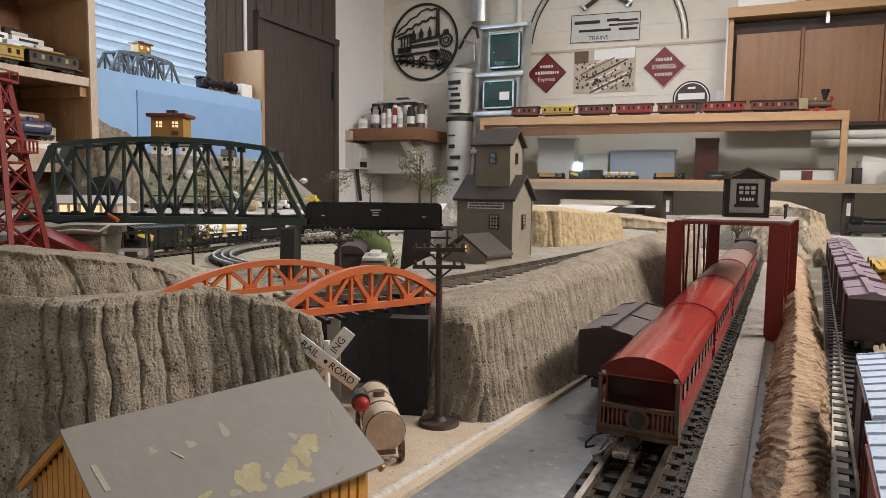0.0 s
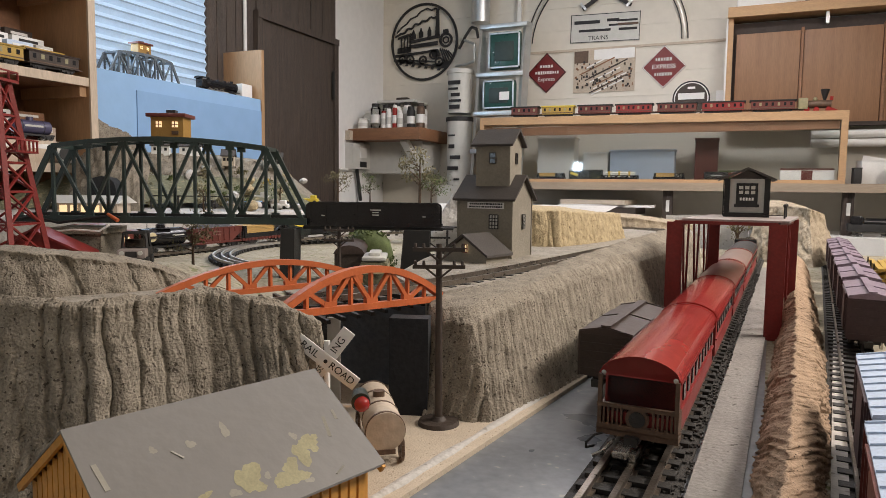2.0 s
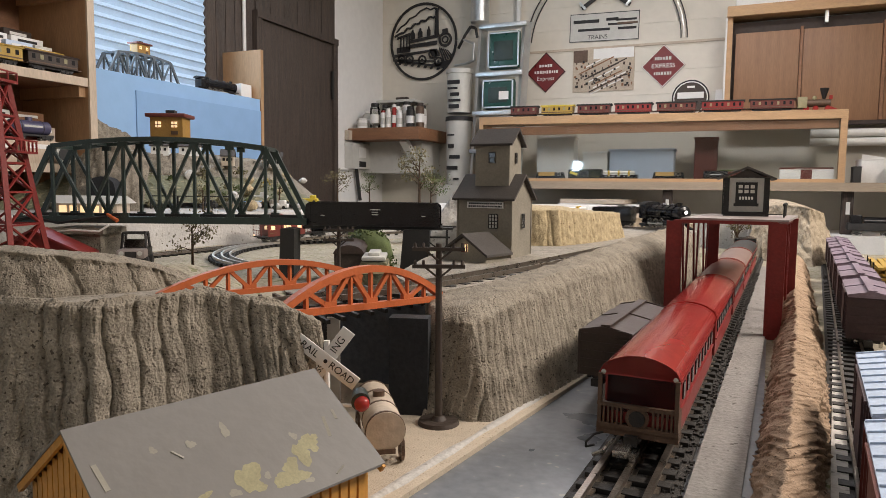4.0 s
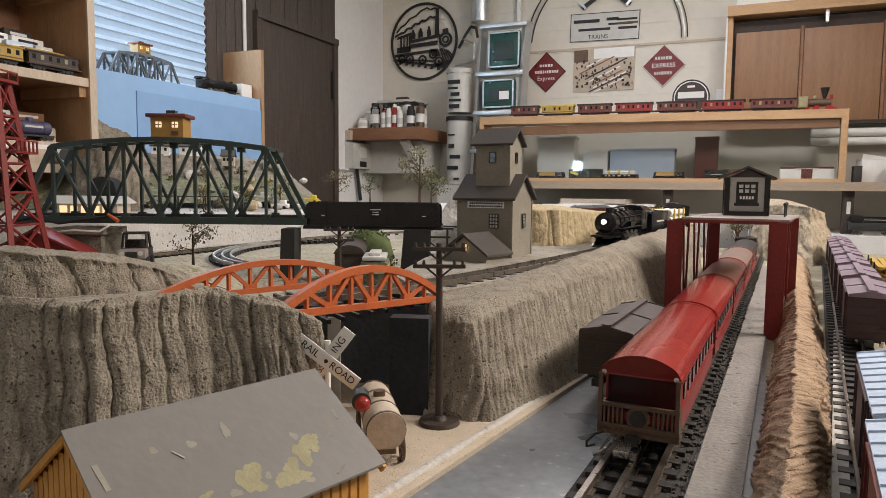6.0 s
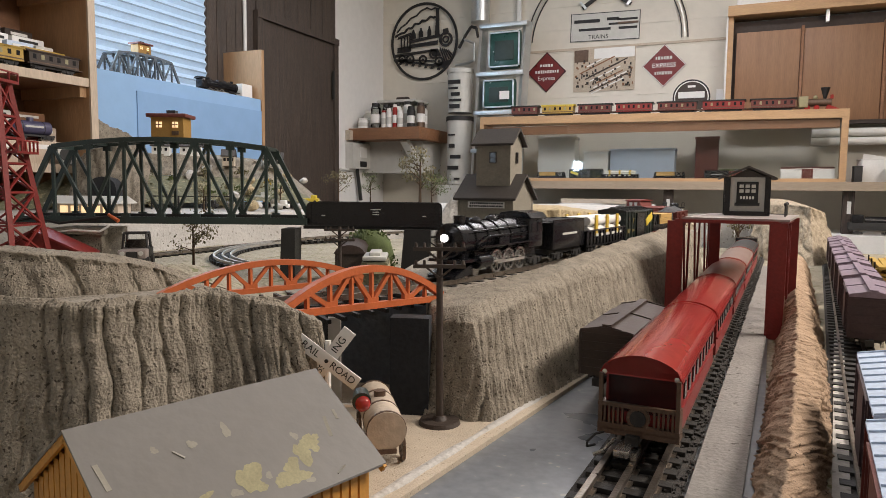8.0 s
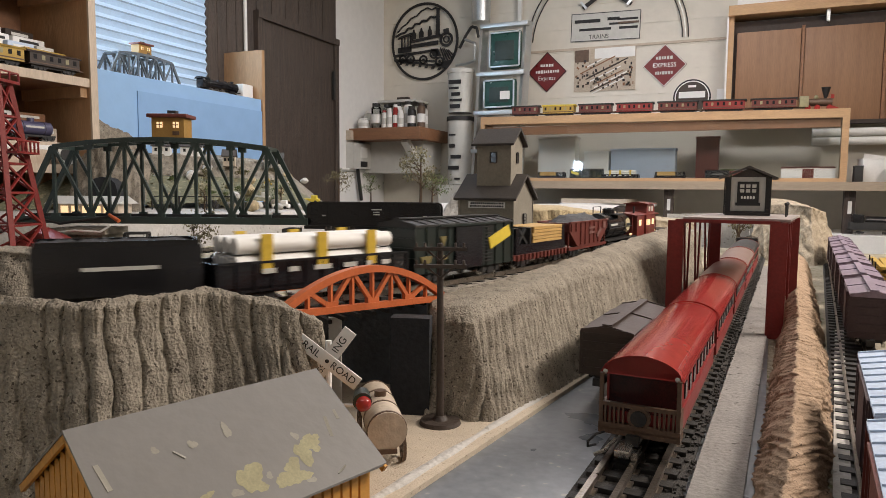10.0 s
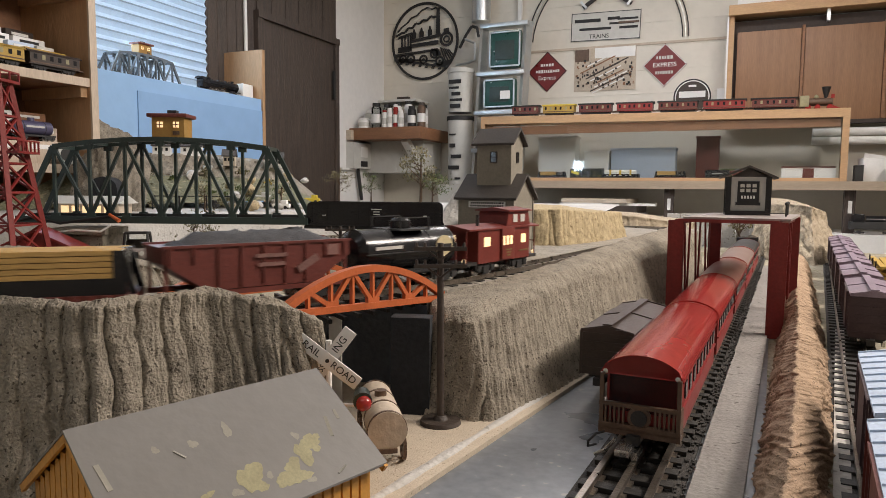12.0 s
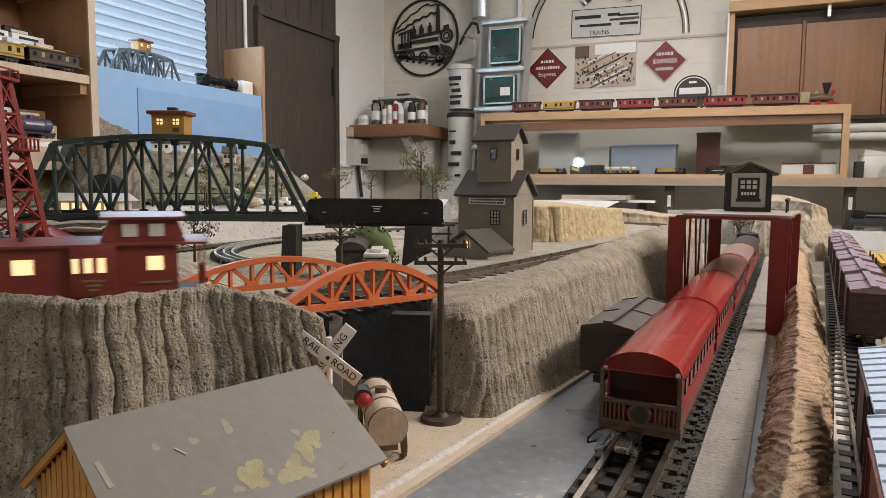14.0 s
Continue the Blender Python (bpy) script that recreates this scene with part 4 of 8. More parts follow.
def pipe_gondola():
    th = thing("gondola_car", Matrix(), "black gondola car loaded with white pipes in yellow stakes", "train car", "running freight train")
    L, W = 0.166, 0.044
    bm = box(nb(), 0, 0, 0.014, L, W, 0.004)
    for sy in (-1, 1):
        box(bm, 0, sy * (W / 2 - 0.001), 0.0245, L, 0.002, 0.021)
        for i in range(13):
            box(bm, -L / 2 + L * i / 12, sy * (W / 2 + 0.0004), 0.0245, 0.002, 0.0018, 0.021)
        box(bm, 0, sy * W / 2, 0.0352, L, 0.003, 0.002)
    for sx in (-1, 1):
        box(bm, sx * (L / 2 - 0.001), 0, 0.0245, 0.002, W, 0.021)
    body = part("body", bm, M["black"], th)
    for y, z in [(-0.0145, 0.0335), (0, 0.0335), (0.0145, 0.0335), (-0.0145, 0.048), (0, 0.048), (0.0145, 0.048)]:
        bm = cyl(nb(), (-0.068, y, z), (0.068, y, z), 0.0068, seg=18)
        part("pipe", bm, M["white"], th, "white pipe", False)
    for sy in (-1, 1):
        for x in (-0.046, 0, 0.046):
            part("stake", box(nb(), x, sy * 0.0222, 0.042, 0.0085, 0.0022, 0.03), M["yellow"], th, "yellow stake")
        bm = nb()
        for x, w in [(-0.06, 0.008), (-0.043, 0.005), (-0.025, 0.012), (0.0, 0.015), (0.025, 0.008), (0.045, 0.01)]:
            box(bm, x, sy * (W / 2 + 0.0016), 0.028, w, 0.0006, 0.004)
        part("lettering", bm, M["pale"], body, "white lettering bars")
    part("underframe", box(nb(), 0, 0, 0.011, L * 0.96, 0.02, 0.004), M["iron"], th)
    truck(th, -0.054)
    truck(th, 0.054)
    coupler(th, L / 2, 1)
    coupler(th, -L / 2, -1)
    return th


def green_boxcar():
    th = thing("boxcar", Matrix(), "dark green boxcar with slanted yellow panel and open door", "train car", "running freight train")
    boxcar_shape(th, 0.154, 0.044, 0.046, M["boxgreen"], M["iron"], M["black"], 10)
    for sy in (-1, 1):
        part("yellow_panel", box(nb(), -0.052, sy * 0.0236, 0.042, 0.038, 0.0014, 0.0125, Matrix.Rotation(radians(20), 4, "Y")), M["lemon"], th, "slanted yellow panel")
        bm = prism(nb(), [(0.034, 0.047), (0.044, 0.047), (0.039, 0.037)], sy * 0.0232, sy * 0.0238, "Y")
        part("emblem", bm, M["dullgold"], th, "faded yellow shield shape")
        part("emblem", box(nb(), 0.039, sy * 0.0236, 0.026, 0.011, 0.0008, 0.004), M["dullgold"], th, "faded yellow bar")
        part("emblem", prism(nb(), [(0.055, 0.029), (0.071, 0.029), (0.068, 0.022), (0.058, 0.022)], sy * 0.0232, sy * 0.0238, "Y"), M["dullgold"], th, "faded yellow shield shape")
        bm = nb()
        for k in range(11):
            box(bm, -0.031, sy * 0.0228, 0.017 + k * 0.0037, 0.018, 0.0014, 0.0012)
        part("door_louvre", bm, M["iron"], th)
    return th


def lumber_car():
    th = thing("flat_car", Matrix(), "brown flat car loaded with stacked yellow lumber", "train car", "running freight train")
    L = 0.138
    bm = box(nb(), 0, 0, 0.0145, L, 0.044, 0.006)
    for i in range(14):
        for sy in (-1, 1):
            box(bm, -L / 2 + 0.008 + i * (L - 0.016) / 13, sy * 0.0228, 0.014, 0.004, 0.0026, 0.007)
    part("deck", bm, M["oldred"], th)
    for sx in (-1, 1):
        bm = nb()
        for y in (-0.018, 0.018):
            beam(bm, (sx * 0.067, y, 0.0175), (sx * 0.061, y, 0.045), 0.003, 0.004)
        box(bm, sx * 0.059, 0, 0.0325, 0.007, 0.042, 0.032)
        part("bulkhead", bm, M["black"], th)
    part("cradle", box(nb(), 0, 0, 0.023, 0.112, 0.042, 0.012), M["black"], th)
    bm = nb()
    for y in (-0.016, 0.016):
        beam(bm, (0.050, y, 0.029), (0.034, y, 0.047), 0.003, 0.003)
        beam(bm, (0.030, y, 0.029), (0.050, y, 0.047), 0.003, 0.003)
    box(bm, 0.026, 0, 0.038, 0.003, 0.04, 0.02)
    part("load_frame", bm, M["iron"], th, "dark bracing frame ahead of the lumber")
    for k in range(5):
        for j in range(4):
            bm = box(nb(), -0.018 + random.uniform(-0.003, 0.003), -0.0155 + j * 0.0104, 0.0309 + k * 0.0040, 0.080, 0.0098, 0.0034)
            part("plank", bm, M["lumber"], th)
    truck(th, -0.042)
    truck(th, 0.042)
    coupler(th, L / 2, 1)
    coupler(th, -L / 2, -1)
    return th


def hopper_car():
    th = thing("hopper_car", Matrix(), "oxide red hopper car heaped with coal", "train car", "running freight train")
    L, W = 0.140, 0.044
    bm = prism(nb(), [(-L / 2, 0.049), (L / 2, 0.049), (L / 2, 0.037), (L / 2 - 0.028, 0.016), (-L / 2 + 0.028, 0.016), (-L / 2, 0.037)], -W / 2, W / 2, "Y")
    body = part("body", bm, M["oldred"], th)
    bm = nb()
    for sy in (-1, 1):
        box(bm, 0, sy * W / 2, 0.0495, L + 0.002, 0.003, 0.002)
        for i in range(9):
            x = -L / 2 + 0.004 + (L - 0.008) * i / 8
            zl = 0.018 if abs(x) < L / 2 - 0.029 else 0.037
            box(bm, x, sy * (W / 2 + 0.0006), (0.049 + zl) / 2, 0.0022, 0.0018, 0.049 - zl)
        box(bm, 0, sy * (W / 2 - 0.002), 0.0135, L, 0.003, 0.004)
    for sx in (-1, 1):
        for y in (-0.019, 0.019):
            box(bm, sx * (L / 2 - 0.002), y, 0.025, 0.002, 0.002, 0.026)
    part("ribs", bm, M["oldred"], body)
    bm = nb()
    n = 26
    grid = [[bm.verts.new((-L / 2 + 0.003 + (L - 0.006) * i / n, -W / 2 + 0.002 + (W - 0.004) * j / 8,
                           0.047 + 0.012 * math.sin(math.pi * j / 8) * min(1, 5 * i / n, 5 * (n - i) / n) + 0.003 * noise.noise((i * 0.9, j * 0.9, 3)))) for j in range(9)] for i in range(n + 1)]
    for i in range(n):
        for j in range(8):
            bm.faces.new((grid[i][j], grid[i + 1][j], grid[i + 1][j + 1], grid[i][j + 1]))
    part("coal_load", bm, M["coal"], th, "grey-black coal heap")
    for sy in (-1, 1):
        bm = nb()
        box(bm, -0.005, sy * (W / 2 + 0.0016), 0.040, 0.024, 0.0006, 0.003)
        box(bm, -0.005, sy * (W / 2 + 0.0016), 0.033, 0.02, 0.0006, 0.003)
        box(bm, -0.055, sy * (W / 2 + 0.0016), 0.042, 0.009, 0.0006, 0.009)
        beam(bm, (-0.026, sy * (W / 2 + 0.0016), 0.027), (-0.042, sy * (W / 2 + 0.0016), 0.037), 0.0006, 0.006)
        part("lettering", bm, M["faded"], body, "faded white lettering bars")
    truck(th, -0.047)
    truck(th, 0.047)
    coupler(th, L / 2, 1)
    coupler(th, -L / 2, -1)
    return th


def tank_car():
    th = thing("tank_car", Matrix(), "glossy black tank car with cream round emblem", "train car", "running freight train")
    bm = cyl(nb(), (-0.053, 0, 0.036), (0.053, 0, 0.036), 0.0195, seg=32)
    cyl(bm, (0.053, 0, 0.036), (0.058, 0, 0.036), 0.0195, 0.013, 32)
    cyl(bm, (-0.053, 0, 0.036), (-0.058, 0, 0.036), 0.0195, 0.013, 32)
    tank = part("tank", bm, M["black"], th)
    for x in (-0.052, -0.022, 0.022, 0.052):
        part("tank_band", cyl(nb(), (x - 0.001, 0, 0.036), (x + 0.001, 0, 0.036), 0.0199, seg=32), M["black"], tank)
    bm = cyl(nb(), (0, 0, 0.05), (0, 0, 0.0625), 0.0095, seg=20)
    cyl(bm, (0, 0, 0.0625), (0, 0, 0.065), 0.0095, 0.006, 20)
    part("dome", bm, M["black"], tank)
    bm = nb()
    box(bm, 0, 0.0, 0.0545, 0.036, 0.04, 0.0015)
    for sx in (-1, 1):
        for sy in (-1, 1):
            cyl(bm, (sx * 0.0175, sy * 0.019, 0.054), (sx * 0.0175, sy * 0.019, 0.066), 0.0008, seg=6)
    for sy in (-1, 1):
        beam(bm, (-0.0175, sy * 0.019, 0.066), (0.0175, sy * 0.019, 0.066), 0.001, 0.001)
        tube(bm, [(-0.056, sy * 0.0215, 0.034), (0.056, sy * 0.0215, 0.034)], 0.0007, 6)
    part("dome_platform", bm, M["iron"], th)
    bm = box(nb(), 0, 0, 0.0135, 0.122, 0.026, 0.005)
    box(bm, 0, 0.018, 0.0145, 0.122, 0.006, 0.0015)
    box(bm, 0, -0.018, 0.0145, 0.122, 0.006, 0.0015)
    part("underframe", bm, M["iron"], th)
    for sy in (-1, 1):
        bm = cyl(nb(), (-0.038, sy * 0.0185, 0.037), (-0.038, sy * 0.0201, 0.037), 0.0105, seg=24)
        part("emblem", bm, M["cream"], tank, "round pale yellow emblem with a dark bar")
        part("emblem_bar", box(nb(), -0.038, sy * 0.0203, 0.037, 0.017, 0.001, 0.004), M["ink"], tank)
        bm = box(nb(), 0.03, sy * 0.0196, 0.039, 0.03, 0.0012, 0.003)
        part("lettering", bm, M["pale"], tank, "white lettering bar")
    truck(th, -0.040)
    truck(th, 0.040)
    coupler(th, 0.060, 1)
    coupler(th, -0.060, -1)
    return th


def caboose():
    th = thing("caboose", Matrix(), "oxide red caboose with lit windows and cupola", "train car", "running freight train")
    L, W = 0.098, 0.042
    body = part("body", box(nb(), 0, 0, 0.030, L, W, 0.034), M["cabred"], th)
    bm = prism(nb(), [(-W / 2 - 0.002, 0.0465), (W / 2 + 0.002, 0.0465), (W / 2 + 0.002, 0.048), (0, 0.052), (-W / 2 - 0.002, 0.048)], -0.067, 0.067, "X")
    part("roof", bm, M["cabred"], th)
    bm = prism(nb(), [(-0.054, 0.049), (-0.006, 0.049), (-0.0105, 0.064), (-0.0495, 0.064)], -0.0185, 0.0185, "Y")
    cup = part("cupola", bm, M["cabred"], th)
    bm = prism(nb(), [(-0.0215, 0.064), (0.0215, 0.064), (0.0215, 0.0655), (0, 0.0685), (-0.0215, 0.0655)], -0.054, -0.006, "X")
    part("cupola_roof", bm, M["cabred"], cup)
    for sy in (-1, 1):
        part("bay", box(nb(), -0.002, sy * (W / 2 + 0.0012), 0.031, 0.024, 0.0036, 0.033, bev=0.0006), M["cabred"], body)
        for x, w, out in ((-0.036, 0.009, 0), (-0.0065, 0.0042, 0.0030), (0.0005, 0.0042, 0.0030), (0.0072, 0.0032, 0.0030), (0.034, 0.0105, 0)):
            part("window", box(nb(), x, sy * (W / 2 + out), 0.0345, w, 0.0012, 0.0095), M["warm"], body, "warmly lit window")
        bm = nb()
        for z, w in ((0.0245, 0.012), (0.0215, 0.008), (0.0185, 0.006)):
            box(bm, -0.002, sy * (W / 2 + 0.0031), z, w, 0.0006, 0.0013)
        box(bm, -0.036, sy * (W / 2 + 0.0003), 0.0215, 0.018, 0.0006, 0.0013)
        part("lettering", bm, M["dullgold"], body, "small yellowish lettering bars")
        for x in (-0.0375, -0.0225):
            part("window", box(nb(), x, sy * 0.0186, 0.0565, 0.0085, 0.001, 0.0085), M["pale"], cup, "pale cupola window")
    for sx in (-1, 1):
        part("window", box(nb(), sx * L / 2, -0.011, 0.036, 0.0012, 0.009, 0.0095), M["warm"], body, "warmly lit window")
        part("platform", box(nb(), sx * 0.057, 0, 0.0135, 0.019, 0.04, 0.003), M["iron"], th)
        bm = nb()
        for y in (-0.018, -0.006, 0.006, 0.018):
            cyl(bm, (sx * 0.065, y, 0.014), (sx * 0.065, y, 0.03 if abs(y) < 0.01 else 0.047), 0.0008, seg=6)
        beam(bm, (sx * 0.065, -0.018, 0.03), (sx * 0.065, 0.018, 0.03), 0.001, 0.001)
        part("end_railing", bm, M["cabred"], th)
        part("truck_lamp", ball(nb(), (sx * 0.066, 0.016, 0.017), 0.002), M["warm"], th, "lit tail lamp", True)
    part("underframe", box(nb(), 0, 0, 0.011, 0.125, 0.02, 0.004), M["iron"], th)
    bm = cyl(nb(), (0.035, 0.01, 0.05), (0.035, 0.01, 0.0615), 0.0016, seg=8)
    part("stove_pipe", bm, M["iron"], th)
    truck(th, -0.032)
    truck(th, 0.032)
    coupler(th, 0.064, 1)
    return th


LOCO, DRIVERS = boiler_loco()
TRAIN = [(LOCO, -0.015, 0.041), (tender(), 0.129, 0.030), (pipe_gondola(), 0.266, 0.054), (green_boxcar(), 0.432, 0.043),
         (lumber_car(), 0.584, 0.042), (hopper_car(), 0.731, 0.047), (tank_car(), 0.873, 0.040), (caboose(), 1.010, 0.032)]
for vehicle in (TRAIN[0][0], TRAIN[1][0]):
    vehicle.scale = (0.9, 0.9, 0.9)
for vehicle in TRAIN[2:]:
    vehicle[0].scale = (1.0, 0.95, 0.91)
TRAIN[7][0].scale = (1.06, 0.97, 0.97)
# seconds, and metres run along the loop by the middle of the locomotive
RUN = [(-1.0, 2.8), (0.0, 3.02), (2.5, 3.579), (3.0, 3.687), (6.0, 4.494), (7.0, 4.703), (8.0, 4.932), (10.3, 5.552), (11.1, 5.767), (12.0, 5.982), (13.0, 6.180), (14.0, 6.369), (15.0, 6.55)]


def run(t):
    k = max(i for i in range(1, len(RUN) - 2) if RUN[i][0] <= t or i == 1)
    (ta, a), (tb, b), (tc, c), (td, d) = RUN[k - 1:k + 3]
    h, u = tc - tb, (t - tb) / (tc - tb)
    m0, m1 = (c - a) / (tc - ta) * h, (d - b) / (td - tb) * h
    return (2 * u ** 3 - 3 * u ** 2 + 1) * b + (u ** 3 - 2 * u ** 2 + u) * m0 + (-2 * u ** 3 + 3 * u ** 2) * c + (u ** 3 - u ** 2) * m1


def motions():
    for ob, off, half in TRAIN:
        rows = []
        for k in range(57):
            t = k * 0.25
            s = run(t) - off
            a, b = on_loop(s + half), on_loop(s - half)
            d = a - b
            rows.append((t, Matrix.Translation((a + b) / 2) @ Matrix.Rotation(math.atan2(d.y, d.x), 4, "Z") @ Matrix.Rotation(-math.atan2(d.z, math.hypot(d.x, d.y)), 4, "Y")))
        walk(ob, rows)
    for w, x in DRIVERS:
        walk(w, [(k / 15, Matrix.Translation((x, 0, 0.0132)) @ Matrix.Rotation((run(k / 15) - run(0)) / 0.0132, 4, "Y")) for k in range(211)])


# ---- structures on the layout ----
def signal_gantry():
    th = thing("signal_gantry", pose(0, 0, 0), "red metal signal gantry straddling two tracks", "signal gantry")
    fl, fr, rl, rr = Vector((-0.0735, 0.905, GZ)), Vector((0.0435, 0.898, GZ)), Vector((-0.0335, 1.1, GZ)), Vector((0.071, 1.094, GZ))
    top = 0.128
    for p, w in ((fl, 0.017), (fr, 0.017), (rl, 0.015), (rr, 0.015)):
        bm = box(nb(), p.x, p.y, (top + GZ) / 2, w, 0.004, top - GZ)
        box(bm, p.x - w / 2, p.y + 0.005, (top + GZ) / 2, 0.002, 0.012, top - GZ)
        box(bm, p.x + w / 2, p.y + 0.005, (top + GZ) / 2, 0.002, 0.012, top - GZ)
        part("post", bm, M["gantry"], th)
    for a, b in ((fl, rl), (fr, rr)):
        lat = part("side_lattice", beam(nb(), a + Vector((0, 0, top - GZ - 0.002)), b + Vector((0, 0, top - GZ - 0.002)), 0.004, 0.006), M["gantry"], th)
        for i in range(7):
            f, g = 0.06 + i * 0.13, 0.06 + i * 0.13 + (0.09 if i % 2 else -0.03)
            p, q = a.lerp(b, f), a.lerp(b, min(g, 0.97))
            bm = beam(nb(), (p.x, p.y, 0.124), (q.x, q.y, GZ + 0.004), 0.0022, 0.003)
            part("lattice_bar", bm, M["gantry"], lat)
        bm = beam(nb(), a + Vector((0, 0, 0.005)), b + Vector((0, 0, 0.005)), 0.004, 0.008)
        part("foot_rail", bm, M["gantry"], th)
    for p, q in ((fl, fr), (rl, rr)):
        part("cross_beam", beam(nb(), p + Vector((0, 0, top - GZ)), q + Vector((0, 0, top - GZ)), 0.004, 0.004), M["gantry"], th)
    bm = prism(nb(), [(fl.x + 0.008, fl.y), (fr.x + 0.012, fr.y), (rr.x + 0.008, rr.y), (rl.x - 0.006, rl.y)], top + 0.002, top + 0.0045, "Z")
    part("deck", bm, M["dulltin"], th, "dull pinkish-grey metal deck")
    bm = nb()
    for x, y in ((0.055, 0.99), (0.06, 1.05)):
        cyl(bm, (x, y, top + 0.004), (x, y, top + 0.022), 0.0012, seg=8)
        ball(bm, (x, y, top + 0.021), 0.0025)
    beam(bm, (0.03, 1.0, top + 0.008), (0.058, 0.995, top + 0.008), 0.001, 0.001)
    part("bracket", bm, M["iron"], th)
    # signal cabin on the deck
    cb = thing("signal_cabin", pose(0.0075, 1.04, top + 0.0045, 0, 0, 3), "dark trimmed grey signal cabin on the gantry deck", "signal cabin")
    W, D, H = 0.05, 0.05, 0.052
    wall = part("wall", box(nb(), 0, 0, H / 2, W, D, H), M["pale"], cb, "pale grey cabin wall")
    for sx in (-1, 1):
        for sy in (-1, 1):
            part("corner_trim", box(nb(), sx * W / 2, sy * D / 2, H / 2, 0.007, 0.007, H), M["black"], cb)
    part("base_trim", box(nb(), 0, -D / 2, 0.003, W, 0.006, 0.006), M["black"], cb)
    bm = box(nb(), 0, -D / 2 - 0.001, 0.031, 0.027, 0.003, 0.03)
    box(bm, 0, -D / 2 - 0.002, 0.0155, 0.031, 0.005, 0.004)
    win = part("window", bm, M["pane"], cb, "dark window with small panes")
    for i in range(3):
        for j in range(2):
            part("pane", box(nb(), -0.0075 + i * 0.0075, -D / 2 - 0.0027, 0.040 - j * 0.0065, 0.0052, 0.001, 0.0045), M["pale"], win)
    for i in range(5):
        part("pane", box(nb(), -0.0075 + i * 0.0037, -D / 2 - 0.0027, 0.0245, 0.0024, 0.001, 0.004), M["white"], win)
    bm = prism(nb(), [(-W / 2 - 0.011, H - 0.003), (0, H + 0.0125), (W / 2 + 0.011, H - 0.003), (W / 2 + 0.011, H - 0.0005), (0, H + 0.0155), (-W / 2 - 0.011, H - 0.0005)], -D / 2 - 0.008, D / 2 + 0.008, "Y")
    part("roof", bm, M["elevroof"], cb, "grey-green gabled roof")
    bm = prism(nb(), [(-W / 2, H - 0.001), (W / 2, H - 0.001), (0, H + 0.012)], -D / 2 + 0.001, D / 2 - 0.001, "Y")
    part("gable", bm, M["elevroof"], cb)


signal_gantry()


def bow_side(name, a, b, rise, parent, bays=8):
    """One side of the bowstring bridge from a to b."""
    a, b = Vector(a), Vector(b)
    pt = lambda f: a.lerp(b, f) + Vector((0, 0, 0.004 + rise * (1 - (2 * f - 1) ** 2)))
    bm = nb()
    n = 28
    sweep(bm, [pt(i / n) for i in range(n + 1)], 0.0062, 0.0052)
    side = part(name, bm, M["orange"], parent)
    part("bottom_chord", beam(nb(), a + Vector((0, 0, 0.001)), b + Vector((0, 0, 0.001)), 0.0055, 0.0048), M["orange"], side)
    for i in range(1, bays):
        f = i / bays
        p = a.lerp(b, f)
        part("upright", beam(nb(), p + Vector((0, 0, 0.002)), pt(f), 0.003, 0.0026), M["orange"], side)
        if i % 2 == 0:
            for g in ((i + 1) / bays, (i - 1) / bays):
                part("brace", beam(nb(), p + Vector((0, 0, 0.003)), pt(g), 0.003, 0.0032), M["orange"], side)
    for i in range(2, bays, 2):
        p = a.lerp(b, i / bays)
        d = (b - a).normalized() * 0.006
        part("gusset", beam(nb(), p - d + Vector((0, 0, 0.004)), p + d + Vector((0, 0, 0.004)), 0.0036, 0.006), M["orange"], side)
    return side


def bow_bridge():
    th = thing("bowstring_bridge", Matrix(), "orange plastic bowstring truss bridge carrying the upper track", "bridge")
    bow_side("near_side", (-0.2720, 0.3611, 0.0807), (-0.2304, 0.5239, 0.0716), 0.0250, th)
    bow_side("far_side", (-0.437, 0.4155, 0.0705), (-0.352, 0.60, 0.0705), 0.0215, th, 10)
    for i in range(12):
        f = i / 11
        p, q = Vector((-0.2720, 0.3611, 0.0685)).lerp(Vector((-0.2304, 0.5239, 0.0685)), f), Vector((-0.40, 0.46, 0.0685)).lerp(Vector((-0.33, 0.59, 0.0685)), f)
        part("floor_beam", beam(nb(), p.lerp(q, 0.06), q, 0.003, 0.003), M["iron"], th)
    for i, (x, y) in enumerate([(-0.2915, 0.4335), (-0.355, 0.47)]):
        bm = box(nb(), x, y, 0.0275, 0.009, 0.009, 0.079)
        single("bridge_post", bm, M["iron"], "square black post under the orange bridge", "bridge post", "bridge posts")


bow_bridge()


